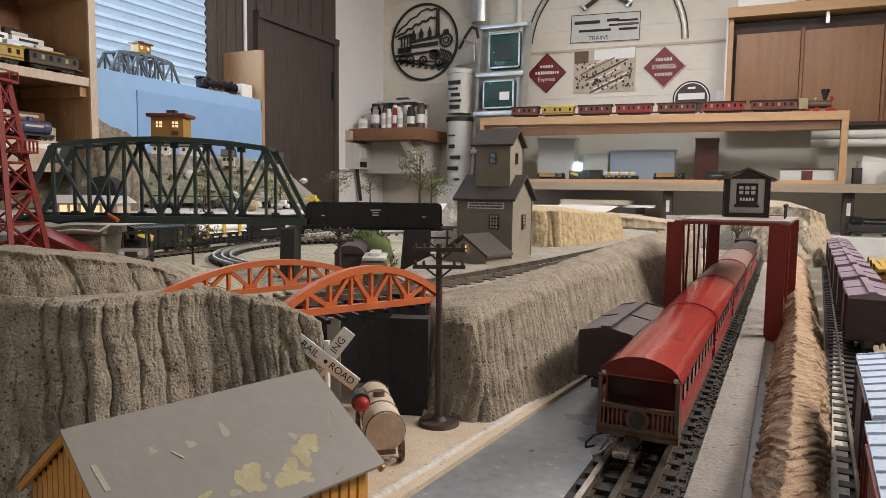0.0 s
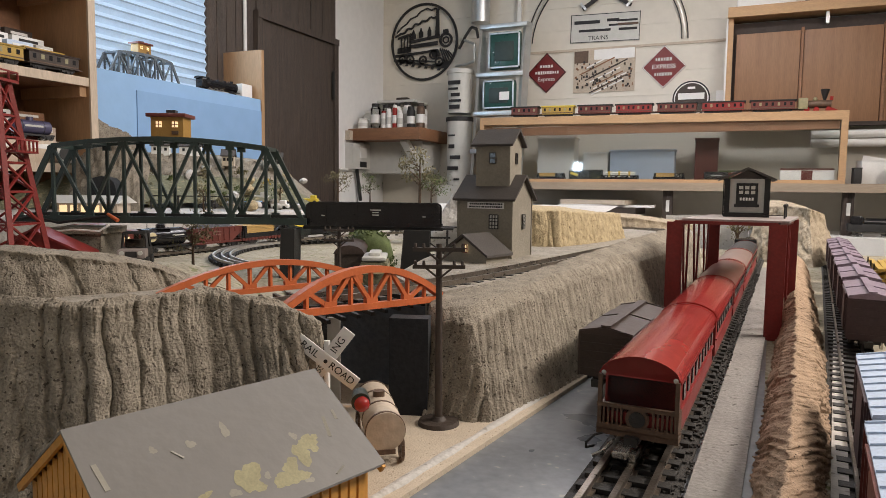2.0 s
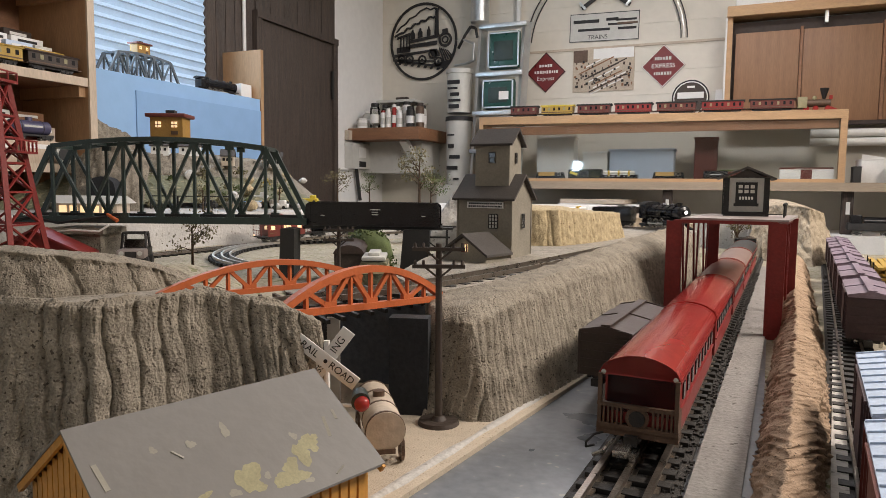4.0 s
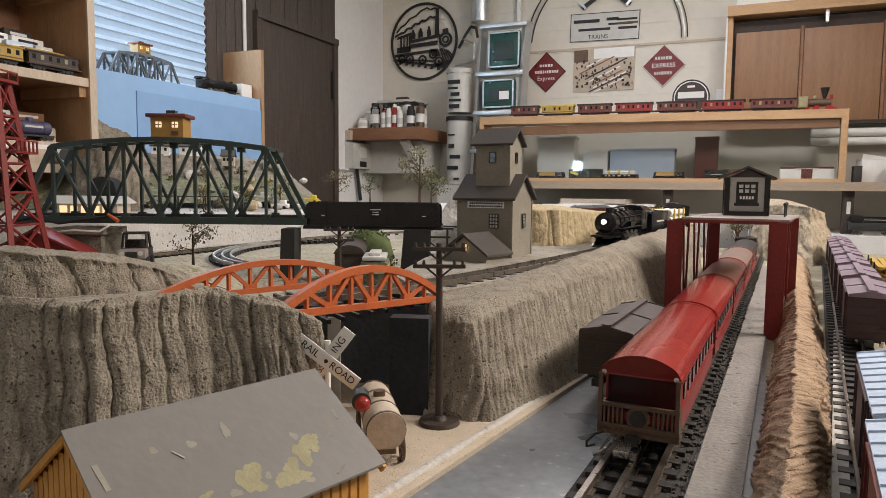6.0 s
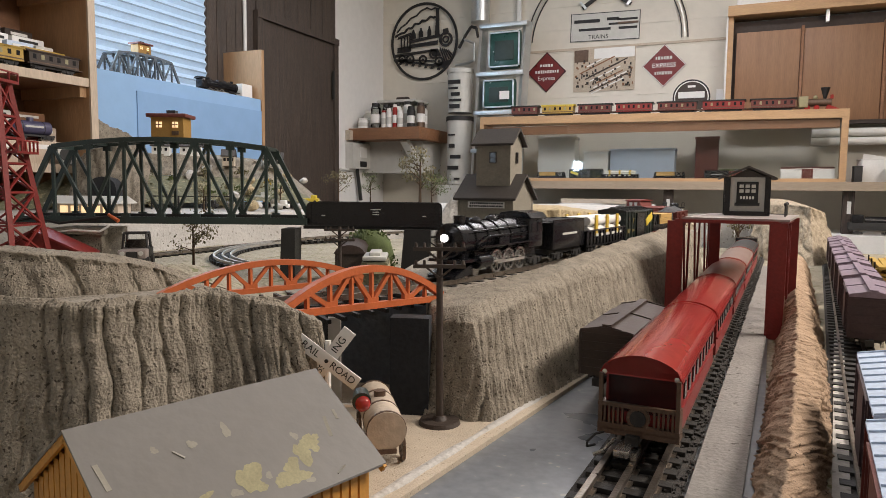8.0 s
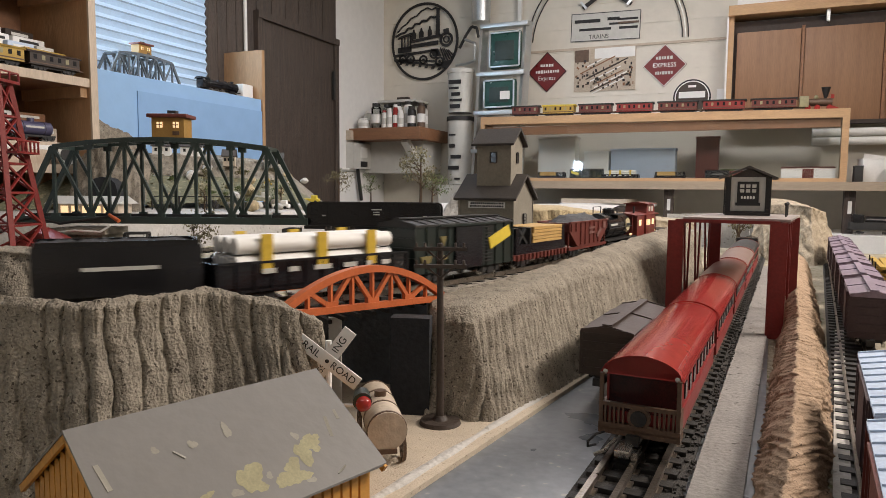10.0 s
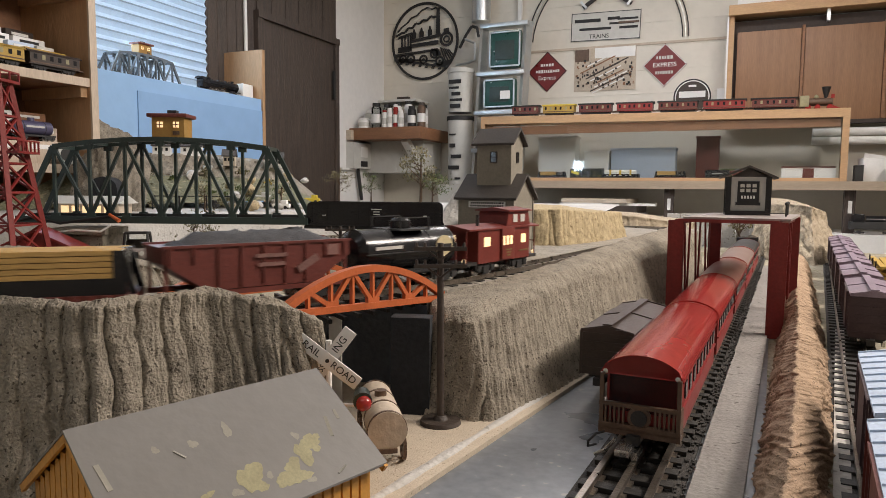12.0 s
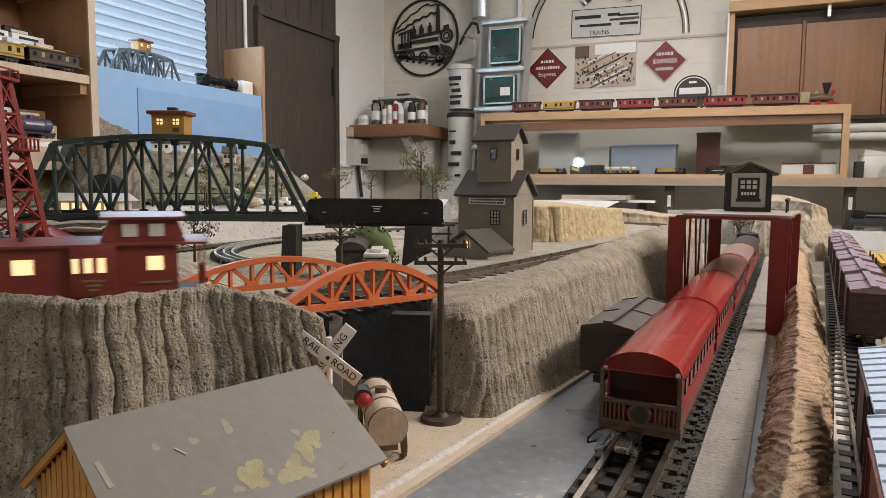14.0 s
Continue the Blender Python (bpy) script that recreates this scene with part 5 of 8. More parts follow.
def truss_bridge(m, L, H, label, mat_steel, cabin=True, scale=1.0):
    """Through truss with sloped ends, arched top chord and a cabin on top, along +X, deck at z 0."""
    th = thing("truss_bridge", m, label, "bridge", "truss bridges")
    W = 0.062
    n = 8
    xs = [-L / 2 + L * i / n for i in range(n + 1)]
    hs = [0] + [H * (0.90 + 0.10 * (1 - ((2 * i / n - 1) / 0.75) ** 2)) for i in range(1, n)] + [0]
    for sy, nm in ((-1, "near_truss"), (1, "far_truss")):
        y = sy * W / 2
        side = part(nm, beam(nb(), (-L / 2 - 0.008, y, 0), (L / 2 + 0.008, y, 0), 0.006, 0.011), mat_steel, th)
        for i in range(n):
            part("top_chord" if 0 < i < n - 1 else "end_post", beam(nb(), (xs[i], y, hs[i] if hs[i] else 0.004), (xs[i + 1], y, hs[i + 1] if hs[i + 1] else 0.004), 0.0065, 0.0072), mat_steel, side)
        for i in range(1, n):
            part("upright", beam(nb(), (xs[i], y, 0), (xs[i], y, hs[i]), 0.0055, 0.0042), mat_steel, side)
            part("gusset", box(nb(), xs[i], y, hs[i] - 0.006, 0.013, 0.0052, 0.010), mat_steel, side)
            part("gusset", box(nb(), xs[i], y, 0.007, 0.013, 0.0052, 0.008), mat_steel, side)
        for i in range(1, n):
            if i % 2 == 0:
                for k in (i - 1, i + 1):
                    if 0 < k < n:
                        part("diagonal", beam(nb(), (xs[i], y, 0.006), (xs[k], y, hs[k]), 0.005, 0.0044), mat_steel, side)
    for i in range(1, n):
        part("top_strut", beam(nb(), (xs[i], -W / 2, hs[i]), (xs[i], W / 2, hs[i]), 0.005, 0.006), mat_steel, th)
    for i in range(1, n - 1):
        part("top_brace", beam(nb(), (xs[i], -W / 2, hs[i]), (xs[i + 1], W / 2, hs[i + 1]), 0.003, 0.003), mat_steel, th)
    bm = nb()
    for i in range(25):
        beam(bm, (-L / 2 + L * i / 24, -W / 2, 0.001), (-L / 2 + L * i / 24, W / 2, 0.001), 0.008, 0.003)
    for y in (-0.0115, 0.0115):
        beam(bm, (-L / 2, y, 0.006), (L / 2, y, 0.006), 0.0025, 0.006)
    part("deck", bm, M["iron"], th)
    if cabin:
        x0, z0 = 0.008, H * 1.0 + 0.002
        bm = box(nb(), x0, 0, z0 + 0.017, 0.052, 0.034, 0.034)
        cb = part("cabin", bm, M["mustard"], th, "mustard yellow bridge tender cabin")
        part("cabin_roof", box(nb(), x0, 0, z0 + 0.0365, 0.064, 0.046, 0.006, bev=0.0015), M["oldred"], cb, "dull red cabin roof")
        part("chimney", box(nb(), x0 + 0.002, 0, z0 + 0.0425, 0.014, 0.012, 0.007), M["iron"], cb)
        for dx in (-0.013, 0.013):
            w = part("cabin_window", box(nb(), x0 + dx, -0.0175, z0 + 0.022, 0.009, 0.001, 0.009), M["warm"], cb, "lit cabin window")
            bm = box(nb(), x0 + dx, -0.0182, z0 + 0.022, 0.0012, 0.0008, 0.009)
            box(bm, x0 + dx, -0.0182, z0 + 0.022, 0.009, 0.0008, 0.0012)
            part("cabin_window_bar", bm, M["oldred"], cb)
        part("cabin_plate", box(nb(), x0 + 0.013, -0.0173, z0 + 0.009, 0.011, 0.0008, 0.006), M["bronze"], cb)
    return th


ANG = 23.57
truss_bridge(pose(-0.862, 0.8455, 0.111, 0, 0, ANG), 0.452, 0.129, "dark green steel through truss bridge with a yellow cabin", M["dgreen"])


def girder_bridge():
    th = thing("girder_bridge", pose(-0.5495, 0.982, 0.1045, 0, 0, 20.5), "black plate girder bridge with small white lettering", "bridge")
    L, H, W = 0.217, 0.037, 0.056
    for sy in (-1, 1):
        pts = [(-L / 2, 0), (L / 2, 0)] + [(L / 2 - 0.006 + 0.006 * math.cos(a), H - 0.008 + 0.008 * math.sin(a)) for a in (0, 0.5, 1.0, 1.57)] + [(-L / 2 + 0.006 - 0.006 * math.sin(a), H - 0.008 + 0.008 * math.cos(a)) for a in (0, 0.5, 1.0, 1.57)]
        side = part("plate", prism(nb(), pts, sy * W / 2 - 0.001, sy * W / 2 + 0.001, "Y"), M["black"], th)
        for i in range(9):
            part("stiffener", box(nb(), -L / 2 + 0.008 + (L - 0.016) * i / 8, sy * (W / 2 + 0.001), H * 0.5, 0.0016, 0.002, H * 0.84), M["black"], side)
        part("bottom_flange", box(nb(), 0, sy * (W / 2), 0.0015, L + 0.004, 0.008, 0.003), M["black"], side)
        part("top_flange", box(nb(), 0, sy * (W / 2), H, L - 0.012, 0.006, 0.0018), M["black"], side)
    part("deck", box(nb(), 0, 0, -0.003, L + 0.01, W, 0.005), M["iron"], th)
    for w, z in ((0.0168, 0.0265), (0.0105, 0.0225), (0.0105, 0.0185)):
        part("lettering", box(nb(), 0.005, -W / 2 - 0.0024, z, w, 0.0008, 0.0015), M["pale"], th, "white lettering bar")
    for x in (-0.08, 0.083):
        part("lettering", box(nb(), x, -W / 2 - 0.0024, 0.0165, 0.006, 0.0008, 0.0013), M["pale"], th, "white lettering bar")
    bm = tube(nb(), [(0.1, 0.0, 0.0), (0.135, 0.0, -0.001)], 0.0015, 6)
    box(bm, 0.12, 0, -0.003, 0.02, 0.05, 0.003)
    part("end_shoe", bm, M["iron"], th)


girder_bridge()


def piers():
    for x, y, w, top, lean in [(-0.664, 0.905, 0.024, 0.100, 4), (-0.478, 0.985, 0.046, 0.100, 0)]:
        bm = prism(nb(), [(-w * 0.5, 0.02), (w * 0.5, 0.02), (w * 0.55, top), (-w * 0.35, top)], -0.022, 0.022, "Y")
        single("bridge_pier", bm, M["iron"], "dark grey tapered pier under the high bridge", "bridge pier", "bridge piers", m=pose(x, y, 0, 0, 0, 22))
    bm = box(nb(), 0, 0, 0.054, 0.075, 0.07, 0.07)
    box(bm, 0, 0, 0.0925, 0.088, 0.08, 0.01)
    single("bridge_abutment", bm, M["rock"], "grey concrete abutment under the truss bridge end", "bridge abutment", m=pose(-0.985, 0.795, 0, 0, 0, 23))
    bm = nb()
    for x in (-0.02, 0.02):
        box(bm, x, 0, 0.0575, 0.0035, 0.0035, 0.085)
    for z in (0.035, 0.06, 0.088):
        box(bm, 0, 0, z, 0.05, 0.003, 0.003)
    beam(bm, (-0.02, 0, 0.035), (0.02, 0, 0.06), 0.0016, 0.002)
    beam(bm, (0.02, 0, 0.06), (-0.02, 0, 0.088), 0.0016, 0.002)
    single("steel_bent", bm, M["iron"], "black steel bent under the girder bridge", "steel bent", m=pose(-0.445, 0.99, 0.0, 0, 0, 22))


piers()


def gable_house(th, W, D, H, rise, wall_m, roof_m, over=0.006, along="X"):
    """Body with a gabled roof whose ridge runs along X (or Y); base centre at the origin."""
    body = part("wall", box(nb(), 0, 0, H / 2, W, D, H), wall_m, th)
    if along == "X":
        part("gable", prism(nb(), [(-D / 2, H - 0.0005), (D / 2, H - 0.0005), (0, H + rise)], -W / 2, W / 2, "X"), wall_m, th)
        o = over
        k = rise / (D / 2)
        part("roof", prism(nb(), [(-D / 2 - o, H - k * o + 0.001), (0, H + rise + 0.001), (D / 2 + o, H - k * o + 0.001), (D / 2 + o, H - k * o + 0.004), (0, H + rise + 0.0045), (-D / 2 - o, H - k * o + 0.004)], -W / 2 - o, W / 2 + o, "X"), roof_m, th)
    else:
        part("gable", prism(nb(), [(-W / 2, H - 0.0005), (W / 2, H - 0.0005), (0, H + rise)], -D / 2, D / 2, "Y"), wall_m, th)
        o = over
        k = rise / (W / 2)
        part("roof", prism(nb(), [(-W / 2 - o, H - k * o + 0.001), (0, H + rise + 0.001), (W / 2 + o, H - k * o + 0.001), (W / 2 + o, H - k * o + 0.004), (0, H + rise + 0.0045), (-W / 2 - o, H - k * o + 0.004)], -D / 2 - o, D / 2 + o, "Y"), roof_m, th)
    return body


def small_window(parent, m, w, h, nx, ny, pane_m, bar_m):
    win = part("window", box(nb(), 0, 0, 0, w, 0.0016, h), pane_m, parent)
    win.matrix_basis = m
    bm = nb()
    for i in range(nx + 1):
        box(bm, -w / 2 + w * i / nx, -0.001, 0, 0.0011, 0.0012, h)
    for j in range(ny + 1):
        box(bm, 0, -0.001, -h / 2 + h * j / ny, w, 0.0012, 0.0011)
    b = part("muntins", bm, bar_m, win)
    return win


def grain_elevator():
    th = thing("grain_elevator", pose(-0.3105, 0.8955, 0.071, 0, 0, -4), "grey clapboard grain elevator with a tower and brown roofs", "building")
    W, D, H = 0.079, 0.073, 0.083
    body = gable_house(th, W, D, H, 0.028, M["elev"], M["elevroof"])
    for sx in (-1, 1):
        for sy in (-1, 1):
            part("corner_board", box(nb(), sx * (W / 2), sy * (D / 2), H / 2, 0.0022, 0.0022, H), M["elev"], body)
    tw = part("tower", box(nb(), 0.004, 0, 0.127, 0.05, 0.042, 0.06), M["elev"], th)
    part("tower_gable", prism(nb(), [(-0.021, 0.1565), (0.021, 0.1565), (0, 0.1735)], -0.021, 0.029, "X"), M["elev"], tw)
    part("tower_roof", prism(nb(), [(-0.027, 0.1525), (0, 0.1740), (0.027, 0.1525), (0.027, 0.1555), (0, 0.1775), (-0.027, 0.1555)], -0.027, 0.035, "X"), M["elevroof"], tw)
    small_window(tw, pose(0.004, -0.0215, 0.137), 0.009, 0.014, 1, 2, M["pane"], M["elevroof"])
    small_window(tw, pose(0.0295, 0.0, 0.137, 0, 0, 90), 0.005, 0.014, 1, 2, M["pane"], M["elevroof"])
    small_window(body, pose(0.014, -D / 2 - 0.001, 0.052), 0.0125, 0.0185, 3, 4, M["pale"], M["iron"])
    small_window(body, pose(W / 2 + 0.001, 0.002, 0.052, 0, 0, 90), 0.009, 0.0185, 2, 4, M["pale"], M["iron"])
    sign = part("sign", box(nb(), 0.002, -D / 2 - 0.0018, 0.0735, 0.053, 0.0018, 0.0085), M["white"], th, "white sign board with dark lettering bars")
    for z, w in ((0.0755, 0.046), (0.0717, 0.048)):
        bm = nb()
        x = -w / 2
        while x < w / 2:
            g = random.uniform(0.0012, 0.003)
            box(bm, 0.002 + x + g / 2, -D / 2 - 0.003, z, g, 0.0006, 0.0022)
            x += g + 0.0009
        part("lettering_bar", bm, M["ink"], sign)
    # annex with its own gable
    ax = thing("elevator_annex", pose(-0.3085, 0.8155, 0.071, 0, 0, -14), "low dark shed with gabled roof beside the elevator", "building")
    b2 = gable_house(ax, 0.066, 0.05, 0.013, 0.0215, M["elev"], M["elevroof"], 0.005, "Y")
    small_window(ax, pose(0.002, -0.0265, 0.021), 0.0075, 0.010, 2, 2, M["warm"], M["oldred"])


grain_elevator()


def telegraph_pole(m, h, label):
    th = thing("telegraph_pole", m, label, "telegraph pole", "telegraph poles")
    part("pole", cyl(nb(), (0, 0, 0.002), (0, 0, h), 0.0029, 0.0022, 12), M["brownbox"], th)
    bm = cyl(nb(), (0, 0, 0), (0, 0, 0.003), 0.0155, 0.0145, 24)
    cyl(bm, (0, 0, 0.003), (0, 0, 0.006), 0.006, 0.004, 16)
    part("base", bm, M["brownbox"], th)
    for z in (h - 0.004, h - 0.0165):
        arm = part("crossarm", box(nb(), 0, -0.0028, z, 0.038, 0.0026, 0.0028), M["brownbox"], th)
        for x in (-0.017, -0.011, 0.011, 0.017):
            part("insulator", cyl(nb(), (x, -0.0028, z + 0.001), (x, -0.0028, z + 0.0045), 0.0013, 0.0009, 8), M["brownbox"], arm)
        bm = nb()
        for s in (-1, 1):
            beam(bm, (s * 0.0105, -0.003, z), (0, -0.003, z - 0.0085), 0.0012, 0.0014)
        part("arm_brace", bm, M["brownbox"], th)
    return th


telegraph_pole(pose(-0.1965, 0.4475, GZ + 0.0045, 0, -0.4, 22), 0.1335, "dark brown plastic telegraph pole with two crossarms")
telegraph_pole(pose(-0.456, 0.7235, 0.0245, 0, 0, 26), 0.0925, "dark brown telegraph pole behind the orange bridge")


def crossing_sign():
    th = thing("crossing_sign", pose(-0.2195, 0.334, 0, 0, 0, 20), "white railroad crossbuck sign with a red flasher lamp", "crossing sign")
    part("post", cyl(nb(), (0, 0.002, GZ + 0.0045), (0, 0.002, 0.075), 0.0018, seg=10), M["white"], th)
    up = Matrix.Rotation(radians(90), 4, "X")
    for k, (ang, dy, words) in enumerate([(-37, -0.0012, ("RAIL", "ROAD")), (53, 0.0006, ("CROSS", "ING"))]):
        r = pose(0, dy, 0.0635) @ Matrix.Rotation(radians(-ang), 4, "Y")
        b = part("blade", box(nb(), 0, 0, 0, 0.0455, 0.0012, 0.0085, bev=0.0004), M["white"], th)
        b.matrix_basis = r
        for s, wd in zip((-1, 1), words):
            text_mesh("lettering", wd, 0.0062 if len(wd) < 5 else 0.0052, M["ink"], b, pose(s * 0.0118, -0.0008, 0) @ up)
        if k == 0:
            part("bolt", cyl(nb(), (0, -0.0024, 0.0635), (0, -0.0005, 0.0635), 0.0012, seg=10), M["iron"], th)
    bm = cyl(nb(), (0.019, 0.006, 0.0415), (0.0215, -0.005, 0.0405), 0.0048, 0.0056, 18)
    part("lamp_hood", bm, M["dgreen"], th, "grey-green lamp hood")
    bm = ball(nb(), (0.0222, -0.0052, 0.0395), 0.0048)
    part("lamp_lens", bm, M["red"], th, "red flasher lens", True)
    bm = cyl(nb(), (0.0, 0.002, 0.036), (0.02, 0.002, 0.036), 0.0011, seg=8)
    part("lamp_arm", bm, M["white"], th)


crossing_sign()


def tank_wagon():
    th = thing("tank_wagon", pose(-0.214, 0.388, GZ + 0.0045, 0, 0, 126), "tan wooden barrel wagon with dark spoked wheels", "wagon")
    bm = cyl(nb(), (-0.036, 0, 0.0235), (0.036, 0, 0.0235), 0.0122, 0.0122, 24)
    bar = part("barrel", bm, M["card"], th, "tan barrel tank")
    for x in (-0.034, -0.012, 0.012, 0.034):
        part("hoop", cyl(nb(), (x - 0.001, 0, 0.0235), (x + 0.001, 0, 0.0235), 0.0126, seg=24), M["bronze"], bar)
    part("spout", cyl(nb(), (0.0, 0, 0.034), (0.0, 0, 0.039), 0.004, seg=12), M["bronze"], bar)
    part("frame", box(nb(), 0, 0, 0.011, 0.074, 0.012, 0.003), M["bronze"], th)
    for x in (-0.024, 0.024):
        for y in (-0.0115, 0.0115):
            bm = nb()
            for k in range(16):
                a, b = 2 * math.pi * k / 16, 2 * math.pi * (k + 1) / 16
                beam(bm, (x + 0.0085 * math.cos(a), y, 0.0092 + 0.0085 * math.sin(a)), (x + 0.0085 * math.cos(b), y, 0.0092 + 0.0085 * math.sin(b)), 0.002, 0.0015)
            for k in range(4):
                a = math.pi * k / 4
                beam(bm, (x - 0.008 * math.cos(a), y, 0.0092 - 0.008 * math.sin(a)), (x + 0.008 * math.cos(a), y, 0.0092 + 0.008 * math.sin(a)), 0.001, 0.001)
            part("wheel", bm, M["bronze"], th)


tank_wagon()


def barn():
    th = thing("barn", pose(-0.2305, 0.2475, GZ, 0, 0, 73), "toy tin barn, grey worn roof and amber lithographed walls", "building")
    L, hw, ridge, eave = 0.131, 0.0555, 0.0775, 0.0390
    for s in (-1, 1):
        r = part("roof_panel", prism(nb(), [(0, ridge), (s * hw, eave), (s * hw, eave - 0.0012), (0, ridge - 0.0014)], -L / 2, L / 2, "X"), M["barnroof"], th, "grey painted tin roof with yellow worn spots")
        if s < 0:
            rng = random.Random(3)
            k = (ridge - eave) / hw
            blobs = [(-0.004, 0.0405, 0.0076, 10, 1.2), (-0.0015, 0.0455, 0.004, 8, 0.8), (0.0338, 0.0341, 0.0058, 9, 0.7), (0.030, 0.0355, 0.004, 8, 1.3), (0.0264, 0.0392, 0.0058, 9, 1.2), (0.0176, 0.0421, 0.0056, 9, 0.9),
                     (0.0145, 0.0468, 0.0085, 11, 0.6), (0.009, 0.0468, 0.0042, 8, 1.0), (0.0205, 0.0475, 0.005, 8, 0.6), (0.0222, 0.0505, 0.0028, 7, 0.7), (0.037, 0.0335, 0.0033, 7, 0.8), (0.034, 0.0375, 0.0032, 7, 1.2),
                     (-0.036, 0.0181, 0.0022, 6, 1.0), (-0.0199, 0.02, 0.0024, 6, 1.3), (-0.0021, 0.0183, 0.0028, 7, 1.7), (-0.0251, 0.0414, 0.0036, 7, 0.5), (-0.0132, 0.0445, 0.003, 7, 0.9), (0.0045, 0.0425, 0.0022, 6, 1.0), (0.028, 0.030, 0.0022, 6, 1.4)]
            for x, d, rad, n, tall in blobs:
                bm = nb()
                vs = []
                for i in range(n * 3):
                    a = 2 * math.pi * i / (n * 3)
                    q = rad * (0.8 + 0.16 * math.sin(2 * a + x * 900) + 0.12 * math.sin(3 * a + d * 700) + 0.07 * math.sin(7 * a + x * 300) + rng.uniform(-0.04, 0.04))
                    u, v = x + q * math.cos(a), d + q * 0.8 * tall * math.sin(a)
                    vs.append(bm.verts.new((u, -v, ridge - k * v + 0.0001 + 0.00003 * (n % 4))))
                bm.faces.new(vs)
                part("worn_spot", bm, M["flake" if rad > 0.003 else "scuff"], r)
            for x, d, dx, dd, w in ((-0.060, 0.017, 0.001, 0.011, 0.0022), (-0.029, 0.0205, 0.0035, 0.004, 0.0016), (0.0500, 0.0255, -0.0035, 0.010, 0.0018), (0.0575, 0.0235, -0.001, 0.005, 0.0016), (0.0365, 0.0518, 0.006, -0.002, 0.0016)):
                part("scratch", beam(nb(), (x, -d, ridge - k * d), (x + dx, -d - dd, ridge - k * (d + dd)), w, 0.0004), M["scuff"], r)
    for sx in (-1, 1):
        x = sx * (L / 2 - 0.007)
        g = part("gable_wall", prism(nb(), [(-hw + 0.008, 0), (hw - 0.008, 0), (hw - 0.008, eave + 0.003), (0, ridge - 0.004), (-hw + 0.008, eave + 0.003)], x - 0.001, x + 0.001, "X"), M["barnwall"], th, "amber wall with dark board seams")
        for i in range(15):
            y = -hw + 0.011 + i * (2 * hw - 0.022) / 14
            top = ridge - 0.005 - abs(y) * (ridge - eave) / hw
            part("board", box(nb(), x + sx * 0.0018, y, top / 2, 0.0022, 0.0052, top), M["barnwall"], g)
        for s in (-1, 1):
            part("fascia", beam(nb(), (sx * (L / 2 - 0.0015), 0, ridge - 0.003), (sx * (L / 2 - 0.0015), s * hw, eave - 0.003), 0.002, 0.004), M["barnwall"], th)
    for s in (-1, 1):
        y = s * (hw - 0.009)
        w = part("side_wall", box(nb(), 0, y, (eave - 0.002) / 2, L - 0.014, 0.002, eave - 0.002), M["barnwall"], th)
        for i in range(20):
            part("board", box(nb(), -L / 2 + 0.010 + i * (L - 0.02) / 19, y + s * 0.0015, (eave - 0.002) / 2, 0.0044, 0.0022, eave - 0.003), M["barnwall"], w)


barn()


def red_tower():
    th = thing("floodlight_tower", pose(-0.945, 0.622, 0.06, 0, 0, 23), "red painted steel lattice floodlight tower", "tower")
    base, top, h = 0.042, 0.012, 0.245
    cor = [(-1, -1), (1, -1), (1, 1), (-1, 1)]
    at = lambda c, z: Vector((c[0] * (base + (top - base) * z / h), c[1] * (base + (top - base) * z / h), z))
    for c in cor:
        part("leg", beam(nb(), at(c, 0), at(c, h), 0.0065, 0.0065), M["gantry"], th)
    lv = [0, 0.05, 0.095, 0.135, 0.17, 0.2, h]
    for k in range(4):
        a, b = cor[k], cor[(k + 1) % 4]
        for z0, z1 in zip(lv, lv[1:]):
            br = part("brace", beam(nb(), at(a, z0), at(b, z1), 0.003, 0.0025), M["gantry"], th)
            part("brace", beam(nb(), at(b, z0), at(a, z1), 0.003, 0.0025), M["gantry"], th)
            part("girt", beam(nb(), at(a, z1), at(b, z1), 0.003, 0.003), M["gantry"], th)
    bm = box(nb(), 0, 0, h + 0.002, 0.042, 0.042, 0.004)
    for x in (-0.02, 0.02):
        for y in (-0.02, 0, 0.02):
            box(bm, x, y, h + 0.009, 0.002, 0.002, 0.012)
        box(bm, x, 0, h + 0.015, 0.002, 0.042, 0.002)
    for y in (-0.02, 0.02):
        box(bm, 0, y, h + 0.015, 0.042, 0.002, 0.002)
    part("top_platform", bm, M["gantry"], th)
    bm = box(nb(), 0.01, 0, 0.15, 0.065, 0.05, 0.003)
    for i in range(6):
        box(bm, 0.042, -0.022 + i * 0.009, 0.158, 0.002, 0.002, 0.016)
    box(bm, 0.042, 0, 0.166, 0.002, 0.05, 0.002)
    part("mid_platform", bm, M["gantry"], th)
    # red roofed shed at its foot
    sh = thing("red_shed", pose(-0.967, 0.695, 0.042, 0, 0, 36), "small red-roofed shed beside the tower", "building")
    gable_house(sh, 0.135, 0.055, 0.020, 0.034, M["gantry"], M["gantry"], 0.006, "Y")


red_tower()


